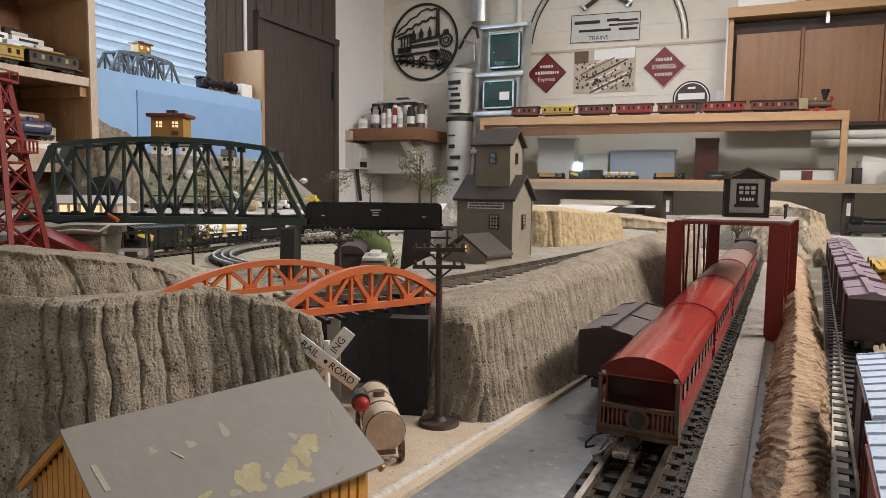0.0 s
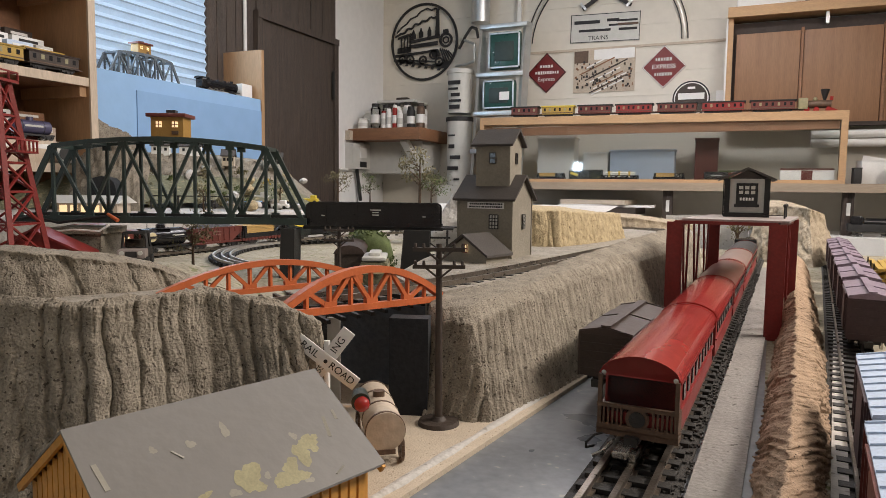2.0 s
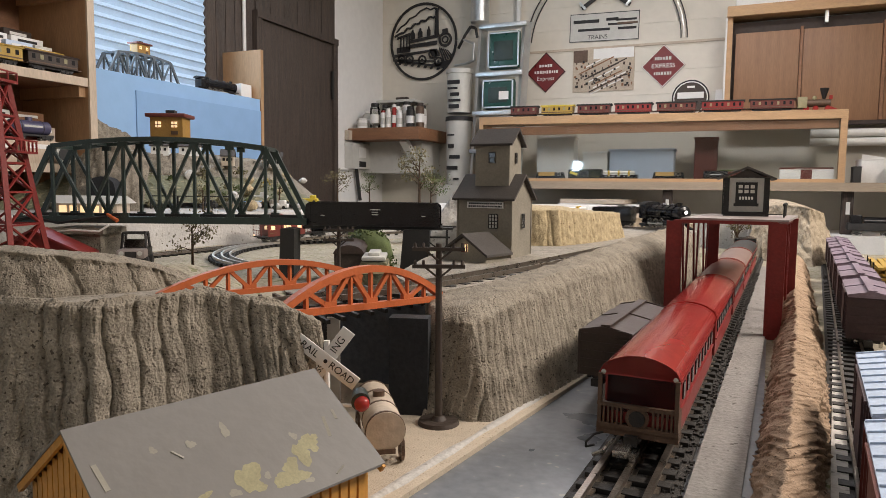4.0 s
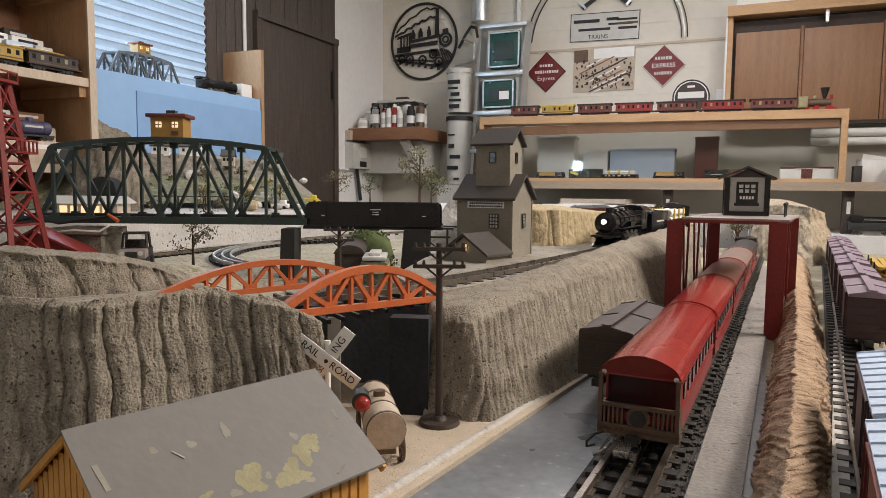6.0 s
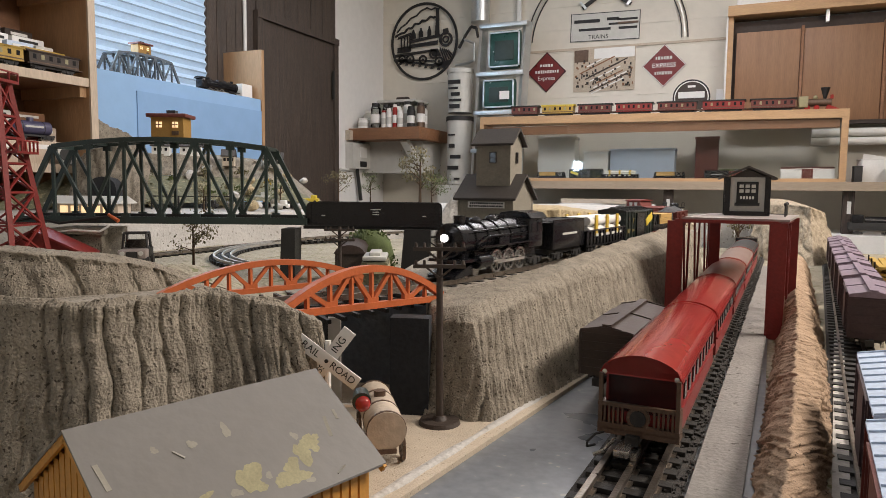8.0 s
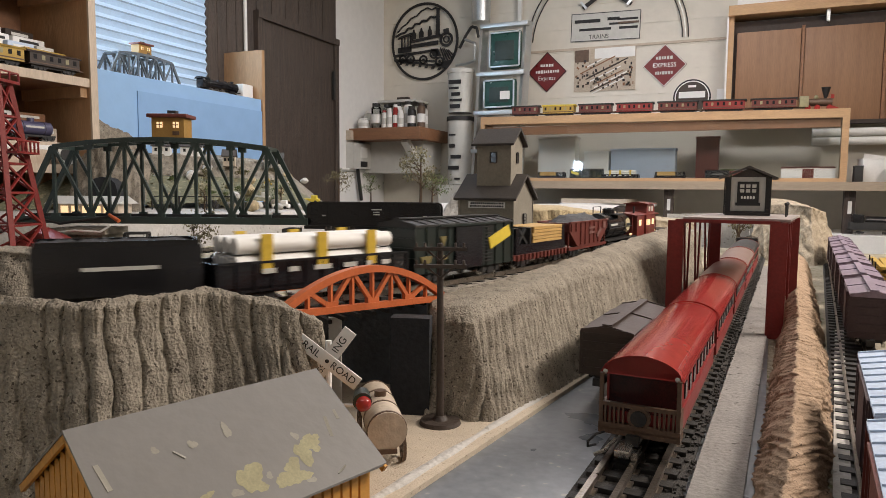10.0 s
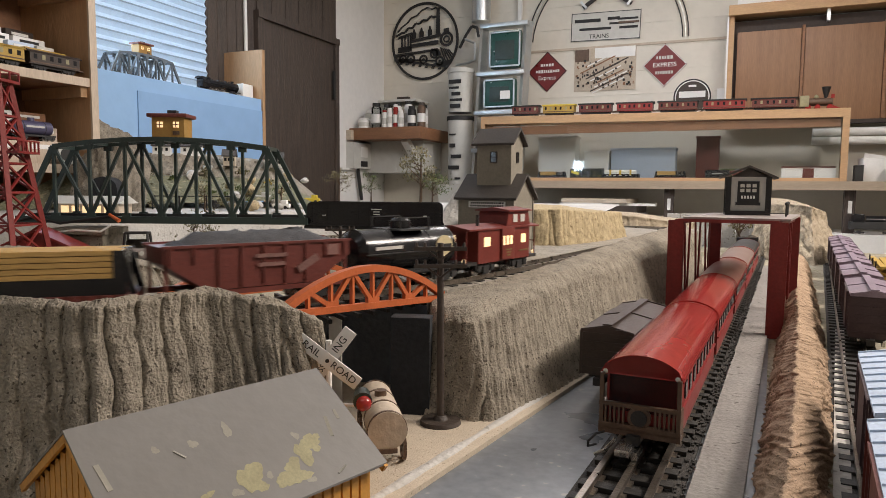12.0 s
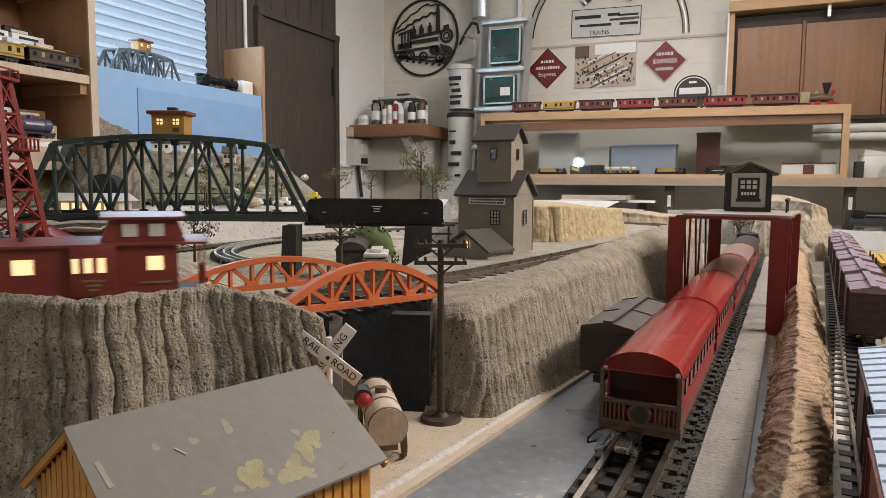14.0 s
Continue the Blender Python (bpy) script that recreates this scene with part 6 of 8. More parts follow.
# ---- raised ground to the left and the town on the hill ----
def left_terrain():
    bm = prism(nb(), [(-1.73, 0.45), (-0.95, 0.5), (-0.62, 0.64), (-0.47, 0.70), (-0.5, 1.25), (-0.42, 1.8), (-0.9, 2.2), (-1.73, 2.2)], GZ, 0.0215, "Z")
    single("terrain_lower", bm, M["earth"], "pale plaster ground under the far track", "terrain", kind="structure")
    bm = prism(nb(), [(-0.345, 0.70), (-0.39, 0.95), (-0.45, 1.12), (-0.62, 1.06), (-0.6, 0.8), (-0.48, 0.66)], 0.02, 0.0245, "Z")
    single("siding_terrain", bm, M["dirt"], "low raised plaster ground under the siding", "terrain", kind="structure")
    foot = [(-1.55, 0.85, 0.02), (-1.2, 1.0, 0.02), (-1.18, 1.3, 0.02), (-1.09, 1.54, 0.02), (-0.9, 1.72, 0.02), (-0.55, 1.83, 0.02), (-0.35, 1.86, 0.02)]
    top = [(-1.56, 0.87, 0.095), (-1.21, 1.02, 0.095), (-1.19, 1.31, 0.098), (-1.1, 1.56, 0.1), (-0.91, 1.75, 0.1), (-0.55, 1.86, 0.1), (-0.35, 1.88, 0.1)]
    back = [(-1.73, 1.0, 0.10), (-1.7, 1.3, 0.105), (-1.6, 1.5, 0.115), (-1.42, 1.66, 0.12), (-1.2, 1.85, 0.12), (-0.8, 2.1, 0.12), (-0.35, 2.2, 0.12)]
    single("terrain_bank", loft([foot, top, back], 90, (8, 10), 0.004, 0.002, 14, 31, 0.003, 0.3), M["snow"], "white plaster bank and flat ground behind the far track", "terrain", kind="structure", smooth=True)
    a = [(-1.710, 1.080, 0.100), (-1.575, 1.278, 0.112), (-1.395, 1.395, 0.120), (-1.170, 1.575, 0.129), (-1.06, 1.68, 0.095)]
    b = [(-1.719, 1.305, 0.197), (-1.674, 1.395, 0.197), (-1.512, 1.512, 0.197), (-1.305, 1.692, 0.188), (-1.13, 1.75, 0.10)]
    single("grass_slope", loft([a, b], 70, (10,), 0.003, 0.003, 14, 33, 0.003, 0.3), M["grass"], "dull green grass slope below the cliff", "terrain", kind="structure", smooth=True)
    c = [(-1.719, 1.350, 0.260), (-1.692, 1.440, 0.264), (-1.548, 1.557, 0.260), (-1.368, 1.737, 0.241), (-1.17, 1.80, 0.10)]
    d = [(-1.728, 1.710, 0.269), (-1.728, 1.755, 0.277), (-1.665, 1.800, 0.277), (-1.485, 1.935, 0.251), (-1.25, 1.92, 0.10)]
    single("town_cliff", loft([b, c, d], 160, (14, 8), 0.014, 0.006, 18, 35, 0.006, 0.2), M["rock"], "pale rocky cliff below the hilltop houses", "rock cliff", smooth=True)
    # grey mountain with a dark tunnel mouth
    e = [(-1.52, 1.16, 0.095), (-1.47, 1.185, 0.095), (-1.42, 1.21, 0.095), (-1.37, 1.26, 0.1)]
    f = [(-1.56, 1.22, 0.22), (-1.5, 1.24, 0.272), (-1.45, 1.265, 0.275), (-1.40, 1.32, 0.23)]
    g = [(-1.68, 1.3, 0.22), (-1.62, 1.32, 0.26), (-1.55, 1.36, 0.25), (-1.48, 1.40, 0.2)]
    th = single("tunnel_mountain", loft([e, f, g], 60, (16, 6), 0.008, 0.006, 20, 37, 0.006, 0.3), M["rock"], "grey plaster mountain with a dark tunnel mouth", "rock mound", smooth=True)
    # solid dark shape stands for the unlit tunnel opening
    pts = [(-0.035, 0.0), (0.035, 0.0), (0.035, 0.06)] + [(0.035 * math.cos(a), 0.06 + 0.03 * math.sin(a)) for a in (0.5, 1.0, 1.57, 2.1, 2.6)] + [(-0.035, 0.06)]
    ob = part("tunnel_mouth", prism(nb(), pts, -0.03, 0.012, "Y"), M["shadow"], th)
    ob.matrix_basis = pose(-1.437, 1.215, 0.098, 0, 0, 24)


left_terrain()


def tree(m, h, crown, leaves, mat_leaf, label, seed, spread=1.0, kind_name="tree"):
    th = thing(kind_name, m, label, "tree", "model trees")
    rng = random.Random(seed)
    bm = cyl(nb(), (0, 0, 0), (0, 0, h * 0.75), h * 0.03, h * 0.012, 7)
    tips = []
    for i in range(11):
        z = h * rng.uniform(0.3, 0.75)
        a = rng.uniform(0, 6.28)
        tip = Vector((math.cos(a) * crown * rng.uniform(0.4, 0.95), math.sin(a) * crown * rng.uniform(0.4, 0.95), z + h * rng.uniform(0.08, 0.3)))
        cyl(bm, (0, 0, z), tip, h * 0.012, h * 0.004, 5)
        tips.append(tip)
    part("trunk", bm, M["trunk"], th)
    tips.append(Vector((0, 0, h * 0.9)))
    bm = nb()
    for i in range(leaves):
        t = rng.choice(tips)
        p = t + Vector((rng.gauss(0, crown * 0.2), rng.gauss(0, crown * 0.2), rng.gauss(0, h * 0.07)))
        s = h * rng.uniform(0.016, 0.04)
        e = Euler((rng.uniform(0, 6), rng.uniform(0, 6), rng.uniform(0, 6))).to_matrix()
        vs = [bm.verts.new(p + e @ Vector(v) * s) for v in ((-1, 0, 0), (0, -0.5, 0.1), (1, 0, 0), (0, 0.5, 0.1))]
        bm.faces.new(vs)
    part("crown", bm, mat_leaf, th)
    return th


def spot(pxl, dep):
    """Plan place at a bearing (in lens units from the axis) and depth, for laying out the far scenery."""
    lat = pxl * dep
    return 0.917 * lat - 0.3987 * dep, 0.3987 * lat + 0.917 * dep


def far_scenery():
    # trees, by the far track and on the hill
    for i, (b, dep, z, h, cr, n, mt) in enumerate([(-0.370, 1.18, 0.022, 0.095, 0.035, 420, "dryleaf"), (-0.353, 1.62, 0.105, 0.075, 0.03, 260, "dryleaf"), (-0.24, 1.9, 0.1, 0.09, 0.03, 260, "leaf"),
                                                   (-0.155, 2.05, 0.12, 0.10, 0.045, 300, "dryleaf"), (-0.108, 2.1, 0.12, 0.085, 0.03, 260, "leaf"), (-0.035, 2.0, 0.11, 0.17, 0.06, 420, "dryleaf"), (-0.018, 2.0, 0.11, 0.10, 0.05, 420, "leaf"), (0.385, 1.9, 0.11, 0.085, 0.035, 260, "dryleaf")]):
        x, y = spot(b, dep)
        if i == 7:
            x, y, z = 0.0, 1.95, GZ
            h = 0.15
        tree(pose(x, y, z, 0, 0, i * 50), h, cr, n, M[mt], "model tree with sparse %s leaves" % ("dry brown" if mt == "dryleaf" else "green"), 40 + i)
    # big bush below the girder bridge
    x, y = spot(-0.11, 1.22)
    th = thing("bush", pose(x, y, 0.0215), "clumpy green lichen bush under the girder bridge", "bush")
    rng = random.Random(8)
    bm = nb()
    for k in range(1500):
        a, bb = rng.uniform(0, 6.28), rng.uniform(0, 1)
        r = 0.055 * (0.75 + 0.3 * noise.noise((math.cos(a) * 2, math.sin(a) * 2, bb * 3)))
        p = Vector((math.cos(a) * r * math.sqrt(1 - bb * bb), math.sin(a) * r * math.sqrt(1 - bb * bb), 0.078 * bb)) * rng.uniform(0.8, 1.05)
        s = rng.uniform(0.002, 0.0045)
        e = Euler((rng.uniform(0, 6), rng.uniform(0, 6), rng.uniform(0, 6))).to_matrix()
        bm.faces.new([bm.verts.new(p + e @ Vector(v) * s) for v in ((-1, 0, 0), (0, -0.7, 0.2), (1, 0, 0), (0, 0.7, 0.2))])
    part("leaves", bm, M["leaf"], th)
    part("core", ball(nb(), (0, 0, 0.028), 0.045, 1.0), M["leaf"], th, smooth=True)
    # hilltop houses
    for b, dep, z, w, wm in [(-0.413, 2.05, 0.268, 0.05, "white"), (-0.370, 2.08, 0.268, 0.06, "white"), (-0.25, 2.12, 0.235, 0.055, "pale"), (-0.315, 2.06, 0.24, 0.035, "card")]:
        x, y = spot(b, dep)
        th = thing("hill_house", pose(x, y, z - 0.012, 0, 0, 35), "small white model house with dark roof on the hill", "house", "hill houses")
        gable_house(th, w, 0.035, 0.03, 0.016, M[wm], M["elevroof"], 0.004)
        for k in (-0.3, 0.0, 0.3):
            part("window", box(nb(), w * k, -0.0178, 0.019, 0.007, 0.001, 0.009), M["pane"], th)
    # shrubs and loose rocks over the hill and by the wall
    rng = random.Random(77)
    for k in range(26):
        b, dep = rng.uniform(-0.47, -0.24), rng.uniform(1.78, 2.02)
        x, y = spot(b, dep)
        z = 0.116 + max(0.0, dep - 1.835) * 0.5
        s = rng.uniform(0.010, 0.022)
        bm = nb()
        for q in range(70):
            v = Vector((rng.gauss(0, 0.45), rng.gauss(0, 0.45), abs(rng.gauss(0.35, 0.4)))) * s
            e = Euler((rng.uniform(0, 6), rng.uniform(0, 6), rng.uniform(0, 6))).to_matrix()
            bm.faces.new([bm.verts.new(v + e @ Vector(c) * s * 0.22) for c in ((-1, 0, 0), (0, -0.6, 0.1), (1, 0, 0), (0, 0.6, 0.1))])
        single("shrub", bm, M[rng.choice(["leaf", "dryleaf", "dryleaf"])], "small dry model shrub on the hill", "shrub", "hill shrubs", m=pose(x, y, z - 0.004))
    for k in range(22):
        b, dep = rng.uniform(-0.46, -0.2), rng.uniform(1.78, 2.05)
        x, y = spot(b, dep)
        z = 0.116 + max(0.0, dep - 1.835) * 0.5
        bm = ball(nb(), (0, 0, 0), rng.uniform(0.008, 0.02), rng.uniform(0.6, 1.1), 2)
        for v in bm.verts:
            v.co *= 1 + 0.35 * noise.noise(v.co * 90 + Vector((k, 0, 0)))
        single("hill_rock", bm, M[rng.choice(["rock", "tanrock", "snow"])], "rough grey rock lying on the hill", "rock", "hill rocks", m=pose(x, y, z))
    # lit yellow station at the left behind the truss
    x, y = spot(-0.515, 1.62)
    th = thing("lit_station", pose(x, y, 0.0955, 0, 0, 20), "low station building with glowing yellow windows and pale roof", "building")
    part("wall", box(nb(), 0, 0, 0.014, 0.15, 0.06, 0.028), M["card"], th)
    part("roof", prism(nb(), [(-0.045, 0.028), (0.045, 0.028), (0, 0.046)], -0.095, 0.085, "X"), M["pale"], th)
    for k in range(5):
        part("window", box(nb(), -0.055 + k * 0.026, -0.031, 0.015, 0.018, 0.001, 0.016), M["warm"], th, "glowing yellow window")
    # construction vehicles on the slope, cars at the road
    for b, dep, z, mt, nm in [(-0.338, 1.99, 0.150, "yellow", "bulldozer"), (-0.302, 2.02, 0.155, "brownbox", "truck"), (-0.273, 2.03, 0.150, "yellow", "excavator"), (-0.268, 1.93, 0.128, "white", "toy_car"), (-0.195, 2.0, 0.12, "lemon", "toy_truck"), (-0.345, 1.8, 0.107, "iron", "toy_car"), (-0.24, 1.8, 0.108, "white", "toy_car")]:
        x, y = spot(b, dep)
        th = thing(nm, pose(x, y, z, 0, 0, 20), "small %s model vehicle in the hill town" % ("yellow" if mt in ("yellow", "lemon") else "white" if mt == "white" else "dark"), "toy vehicle")
        part("body", box(nb(), 0, 0, 0.009, 0.045, 0.02, 0.01, bev=0.002), M[mt], th)
        part("cab", box(nb(), 0.008, 0, 0.018, 0.016, 0.018, 0.011, bev=0.002), M[mt], th)
        for sx in (-1, 1):
            for sy in (-1, 1):
                part("wheel", cyl(nb(), (sx * 0.013, sy * 0.008, 0.0045), (sx * 0.013, sy * 0.011, 0.0045), 0.0045, seg=10), M["iron"], th)
        if nm == "excavator":
            bm = beam(nb(), (0.012, 0, 0.02), (0.03, 0, 0.042), 0.004, 0.004)
            beam(bm, (0.03, 0, 0.042), (0.042, 0, 0.018), 0.003, 0.003)
            part("arm", bm, M[mt], th)
    # white rail fence and low wall along the road
    for b0, b1, dep, z in [(-0.43, -0.31, 1.78, 0.105)]:
        x0, y0 = spot(b0, dep)
        x1, y1 = spot(b1, dep)
        th = thing("road_frame", Matrix(), "thin black frame fence beside the road", "fence")
        for k in range(4):
            p = Vector((x0, y0, z)).lerp(Vector((x1, y1, z)), k / 3)
            part("post", beam(nb(), p, p + Vector((0, 0, 0.035)), 0.003, 0.003), M["iron"], th)
        part("top_rail", beam(nb(), (x0, y0, z + 0.035), (x1, y1, z + 0.035), 0.003, 0.003), M["iron"], th)
    # grey jeep-like vehicle facing the viewer
    x, y = -0.858, 0.772
    th = thing("open_truck", pose(x, y, mound_z(x, y) + 0.001, 0, 0, -52), "grey toy truck with open cab frame beside the track", "toy vehicle")
    part("bonnet", box(nb(), 0.015, 0, 0.022, 0.03, 0.04, 0.014, bev=0.003), M["dulltin"], th)
    part("bumper", box(nb(), 0.032, 0, 0.012, 0.004, 0.046, 0.006), M["iron"], th)
    part("bed", box(nb(), -0.02, 0, 0.022, 0.045, 0.04, 0.014, bev=0.002), M["iron"], th)
    bm = nb()
    for sy in (-1, 1):
        beam(bm, (0.0, sy * 0.018, 0.028), (-0.004, sy * 0.016, 0.052), 0.003, 0.003)
        beam(bm, (-0.03, sy * 0.018, 0.028), (-0.028, sy * 0.016, 0.052), 0.003, 0.003)
        beam(bm, (-0.004, sy * 0.016, 0.052), (-0.028, sy * 0.016, 0.052), 0.003, 0.003)
    beam(bm, (-0.004, -0.016, 0.052), (-0.004, 0.016, 0.052), 0.003, 0.003)
    beam(bm, (-0.028, -0.016, 0.052), (-0.028, 0.016, 0.052), 0.003, 0.003)
    part("cab_frame", bm, M["iron"], th)
    part("seat", box(nb(), -0.016, 0, 0.034, 0.010, 0.030, 0.016, bev=0.002), M["brownbox"], th)
    for sy in (-1, 1):
        part("headlight", cyl(nb(), (0.0305, sy * 0.013, 0.0235), (0.0325, sy * 0.013, 0.0235), 0.0035, seg=12), M["pale"], th)
    part("grille", box(nb(), 0.0305, 0, 0.0215, 0.002, 0.016, 0.009), M["iron"], th)
    part("windscreen", box(nb(), -0.002, 0, 0.04, 0.0015, 0.03, 0.02), M["glass"], th)
    for sx in (-0.024, 0.016):
        for sy in (-1, 1):
            part("wheel", cyl(nb(), (sx, sy * 0.017, 0.0085), (sx, sy * 0.023, 0.0085), 0.0085, seg=16), M["iron"], th)
    # green and cream trolley below the girder bridge
    x, y = spot(-0.100, 0.92)
    th = thing("trolley", pose(x, y, 0.0247, 0, 0, 116), "olive and cream trolley car facing the orange bridge", "trolley")
    part("body", box(nb(), 0, 0, 0.028, 0.07, 0.036, 0.032, bev=0.004), M["grass"], th)
    part("window_band", box(nb(), 0, 0, 0.034, 0.0715, 0.0368, 0.011), M["cream"], th, "cream band with windows")
    for sy in (-1, 1):
        part("end_window", box(nb(), 0.0362, sy * 0.008, 0.034, 0.001, 0.011, 0.009), M["pane"], th)
    part("roof", box(nb(), 0, 0, 0.048, 0.07, 0.032, 0.006, bev=0.0028), M["pale"], th)
    part("clerestory", box(nb(), 0, 0, 0.053, 0.05, 0.016, 0.006, bev=0.0025), M["pale"], th)
    for sx in (-0.02, 0.02):
        part("wheel_truck", box(nb(), sx, 0, 0.007, 0.02, 0.03, 0.012), M["iron"], th)
    # dark round-topped coach beside it
    x, y = spot(-0.135, 1.0)
    th = thing("old_coach", pose(x, y, 0.0247, 0, 0, 118), "dark old coach with pale roof on the lower siding", "train car")
    part("body", box(nb(), 0, 0, 0.03, 0.13, 0.04, 0.04), M["brownbox"], th)
    part("roof", prism(nb(), [(yy, 0.05 + zz) for yy, zz in [(-0.022, 0)] + roof_arch(0.044, 0.012)[1:-1] + [(0.022, 0)]], -0.068, 0.068, "X"), M["boxroof"], th)
    for sy in (-1, 1):
        for k in range(6):
            part("window", box(nb(), -0.05 + k * 0.02, sy * 0.0203, 0.036, 0.01, 0.001, 0.014), M["pane"], th)
    truck(th, -0.04)
    truck(th, 0.04)
    # curved lower siding with two tracks
    sd = thing("curved_siding", Matrix(), "grey curved track with three rails on the lower ground", "track")
    tagged(sd, kind="structure")
    cx, cy, R = -0.62, 1.33, 0.42
    for k in (-0.016, 0, 0.016):
        bm = nb()
        last = None
        for i in range(30):
            a = radians(140 + i * 3.6)
            p = Vector((cx + (R + k) * math.cos(a), cy + (R + k) * math.sin(a), 0.031))
            if last is not None:
                beam(bm, last, p, 0.0035, 0.005)
            last = p
        part("rail", bm, M["rail"], sd)
    for i in range(38):
        a = radians(140 + i * 2.75)
        b = part("tie", box(nb(), 0, 0, 0, 0.05, 0.009, 0.006), M["iron"], sd)
        b.matrix_basis = Matrix.Translation((cx + R * math.cos(a), cy + R * math.sin(a), 0.0255)) @ Matrix.Rotation(a, 4, "Z")
    # wires and connector along the truss bridge
    wr = thing("bridge_wire", Matrix(), "loose black and white wires with an orange connector cap", "wire")
    a = pose(-0.862, 0.8455, 0.111, 0, 0, ANG)
    q = lambda x, y, z: a @ Vector((x, y, z))
    part("black_wire", tube(nb(), [q(-0.24, -0.034, -0.004), q(-0.2, -0.04, 0.004), q(-0.16, -0.038, -0.006), q(-0.12, -0.042, 0.0), q(-0.08, -0.04, 0.006)], 0.0022, 6), M["iron"], wr)
    part("white_wire", tube(nb(), [q(-0.18, -0.045, -0.022), q(-0.13, -0.05, -0.016), q(-0.09, -0.05, -0.018), q(-0.075, -0.046, -0.008)], 0.0016, 6), M["white"], wr)
    part("connector_cap", cyl(nb(), q(-0.080, -0.04, 0.009), q(-0.062, -0.045, -0.001), 0.0024, 0.0034, 10), M["orange"], wr, "orange connector cap")
    # yellow lattice and dark things in the yard at the far end
    yl = thing("yellow_trestle", pose(0.275, 1.40, GZ + 0.001, 0, 0, -8), "yellow plastic lattice trestle pieces in the yard", "trestle")
    for k in range(8):
        part("bar", beam(nb(), (-0.045, -0.1 + k * 0.03, 0.006), (0.06, -0.14 + k * 0.034, 0.03 + 0.002 * k), 0.004, 0.005), M["gold"], yl)
    for k in range(3):
        part("rail_bar", beam(nb(), (-0.04 + k * 0.045, -0.13, 0.012 + 0.008 * k), (-0.03 + k * 0.045, 0.15, 0.014 + 0.008 * k), 0.004, 0.005), M["gold"], yl)


far_scenery()


# ---- room things, west side ----
def slab_part(name, x0, x1, y0, y1, z0, z1, m, parent, label="", bev=0.0):
    return part(name, box(nb(), (x0 + x1) / 2, (y0 + y1) / 2, (z0 + z1) / 2, x1 - x0, y1 - y0, z1 - z0, bev=bev), m, parent, label)


def old_coach(m, col, roof, L=0.15, label=""):
    th = thing("display_coach", m, label, "train car", "trains on the display case")
    b = part("body", box(nb(), 0, 0, 0.03, L, 0.045, 0.03), M[col], th)
    part("roof", prism(nb(), [(y, 0.045 + z) for y, z in [(-0.025, 0)] + roof_arch(0.05, 0.008)[1:-1] + [(0.025, 0)]], -L / 2 - 0.006, L / 2 + 0.006, "X"), M[roof], th)
    for sy in (-1, 1):
        n = int(L / 0.022)
        for i in range(n):
            part("window", box(nb(), -L / 2 + 0.014 + i * (L - 0.028) / max(1, n - 1), sy * 0.0228, 0.034, 0.009, 0.001, 0.012), M["flake" if i % 3 == 1 else "pane"], b)
        part("stripe", box(nb(), 0, sy * 0.0228, 0.0205, L, 0.001, 0.003), M["bronze"], b)
    part("underframe", box(nb(), 0, 0, 0.012, L * 0.9, 0.03, 0.006), M["iron"], th)
    truck(th, -L / 2 + 0.03)
    truck(th, L / 2 - 0.03)
    for sx in (-1, 1):
        part("platform", box(nb(), sx * (L / 2 + 0.006), 0, 0.016, 0.012, 0.042, 0.003), M["bronze"], th)
    return th


def model_tank(m, col, label):
    """Boxed-shelf tank car: round tank with a dome on a dark frame."""
    th = thing("model_tank_car", m, label, "train car", "models on the bookcase")
    bm = cyl(nb(), (-0.05, 0, 0.034), (0.05, 0, 0.034), 0.018, seg=24)
    cyl(bm, (0.05, 0, 0.034), (0.055, 0, 0.034), 0.018, 0.012, 24)
    cyl(bm, (-0.05, 0, 0.034), (-0.055, 0, 0.034), 0.018, 0.012, 24)
    tk = part("tank", bm, M[col], th)
    for x in (-0.03, 0.03):
        part("tank_band", cyl(nb(), (x - 0.001, 0, 0.034), (x + 0.001, 0, 0.034), 0.0184, seg=24), M["iron"], tk)
    part("dome", cyl(nb(), (0, 0, 0.048), (0, 0, 0.060), 0.009, 0.0085, 18), M[col], tk)
    for sy in (-1, 1):
        part("lettering", box(nb(), 0.0, sy * 0.0182, 0.036, 0.05, 0.001, 0.005), M["pale"], tk, "pale lettering bar")
    part("underframe", box(nb(), 0, 0, 0.0135, 0.12, 0.028, 0.005), M["iron"], th)
    truck(th, -0.038)
    truck(th, 0.038)
    return th


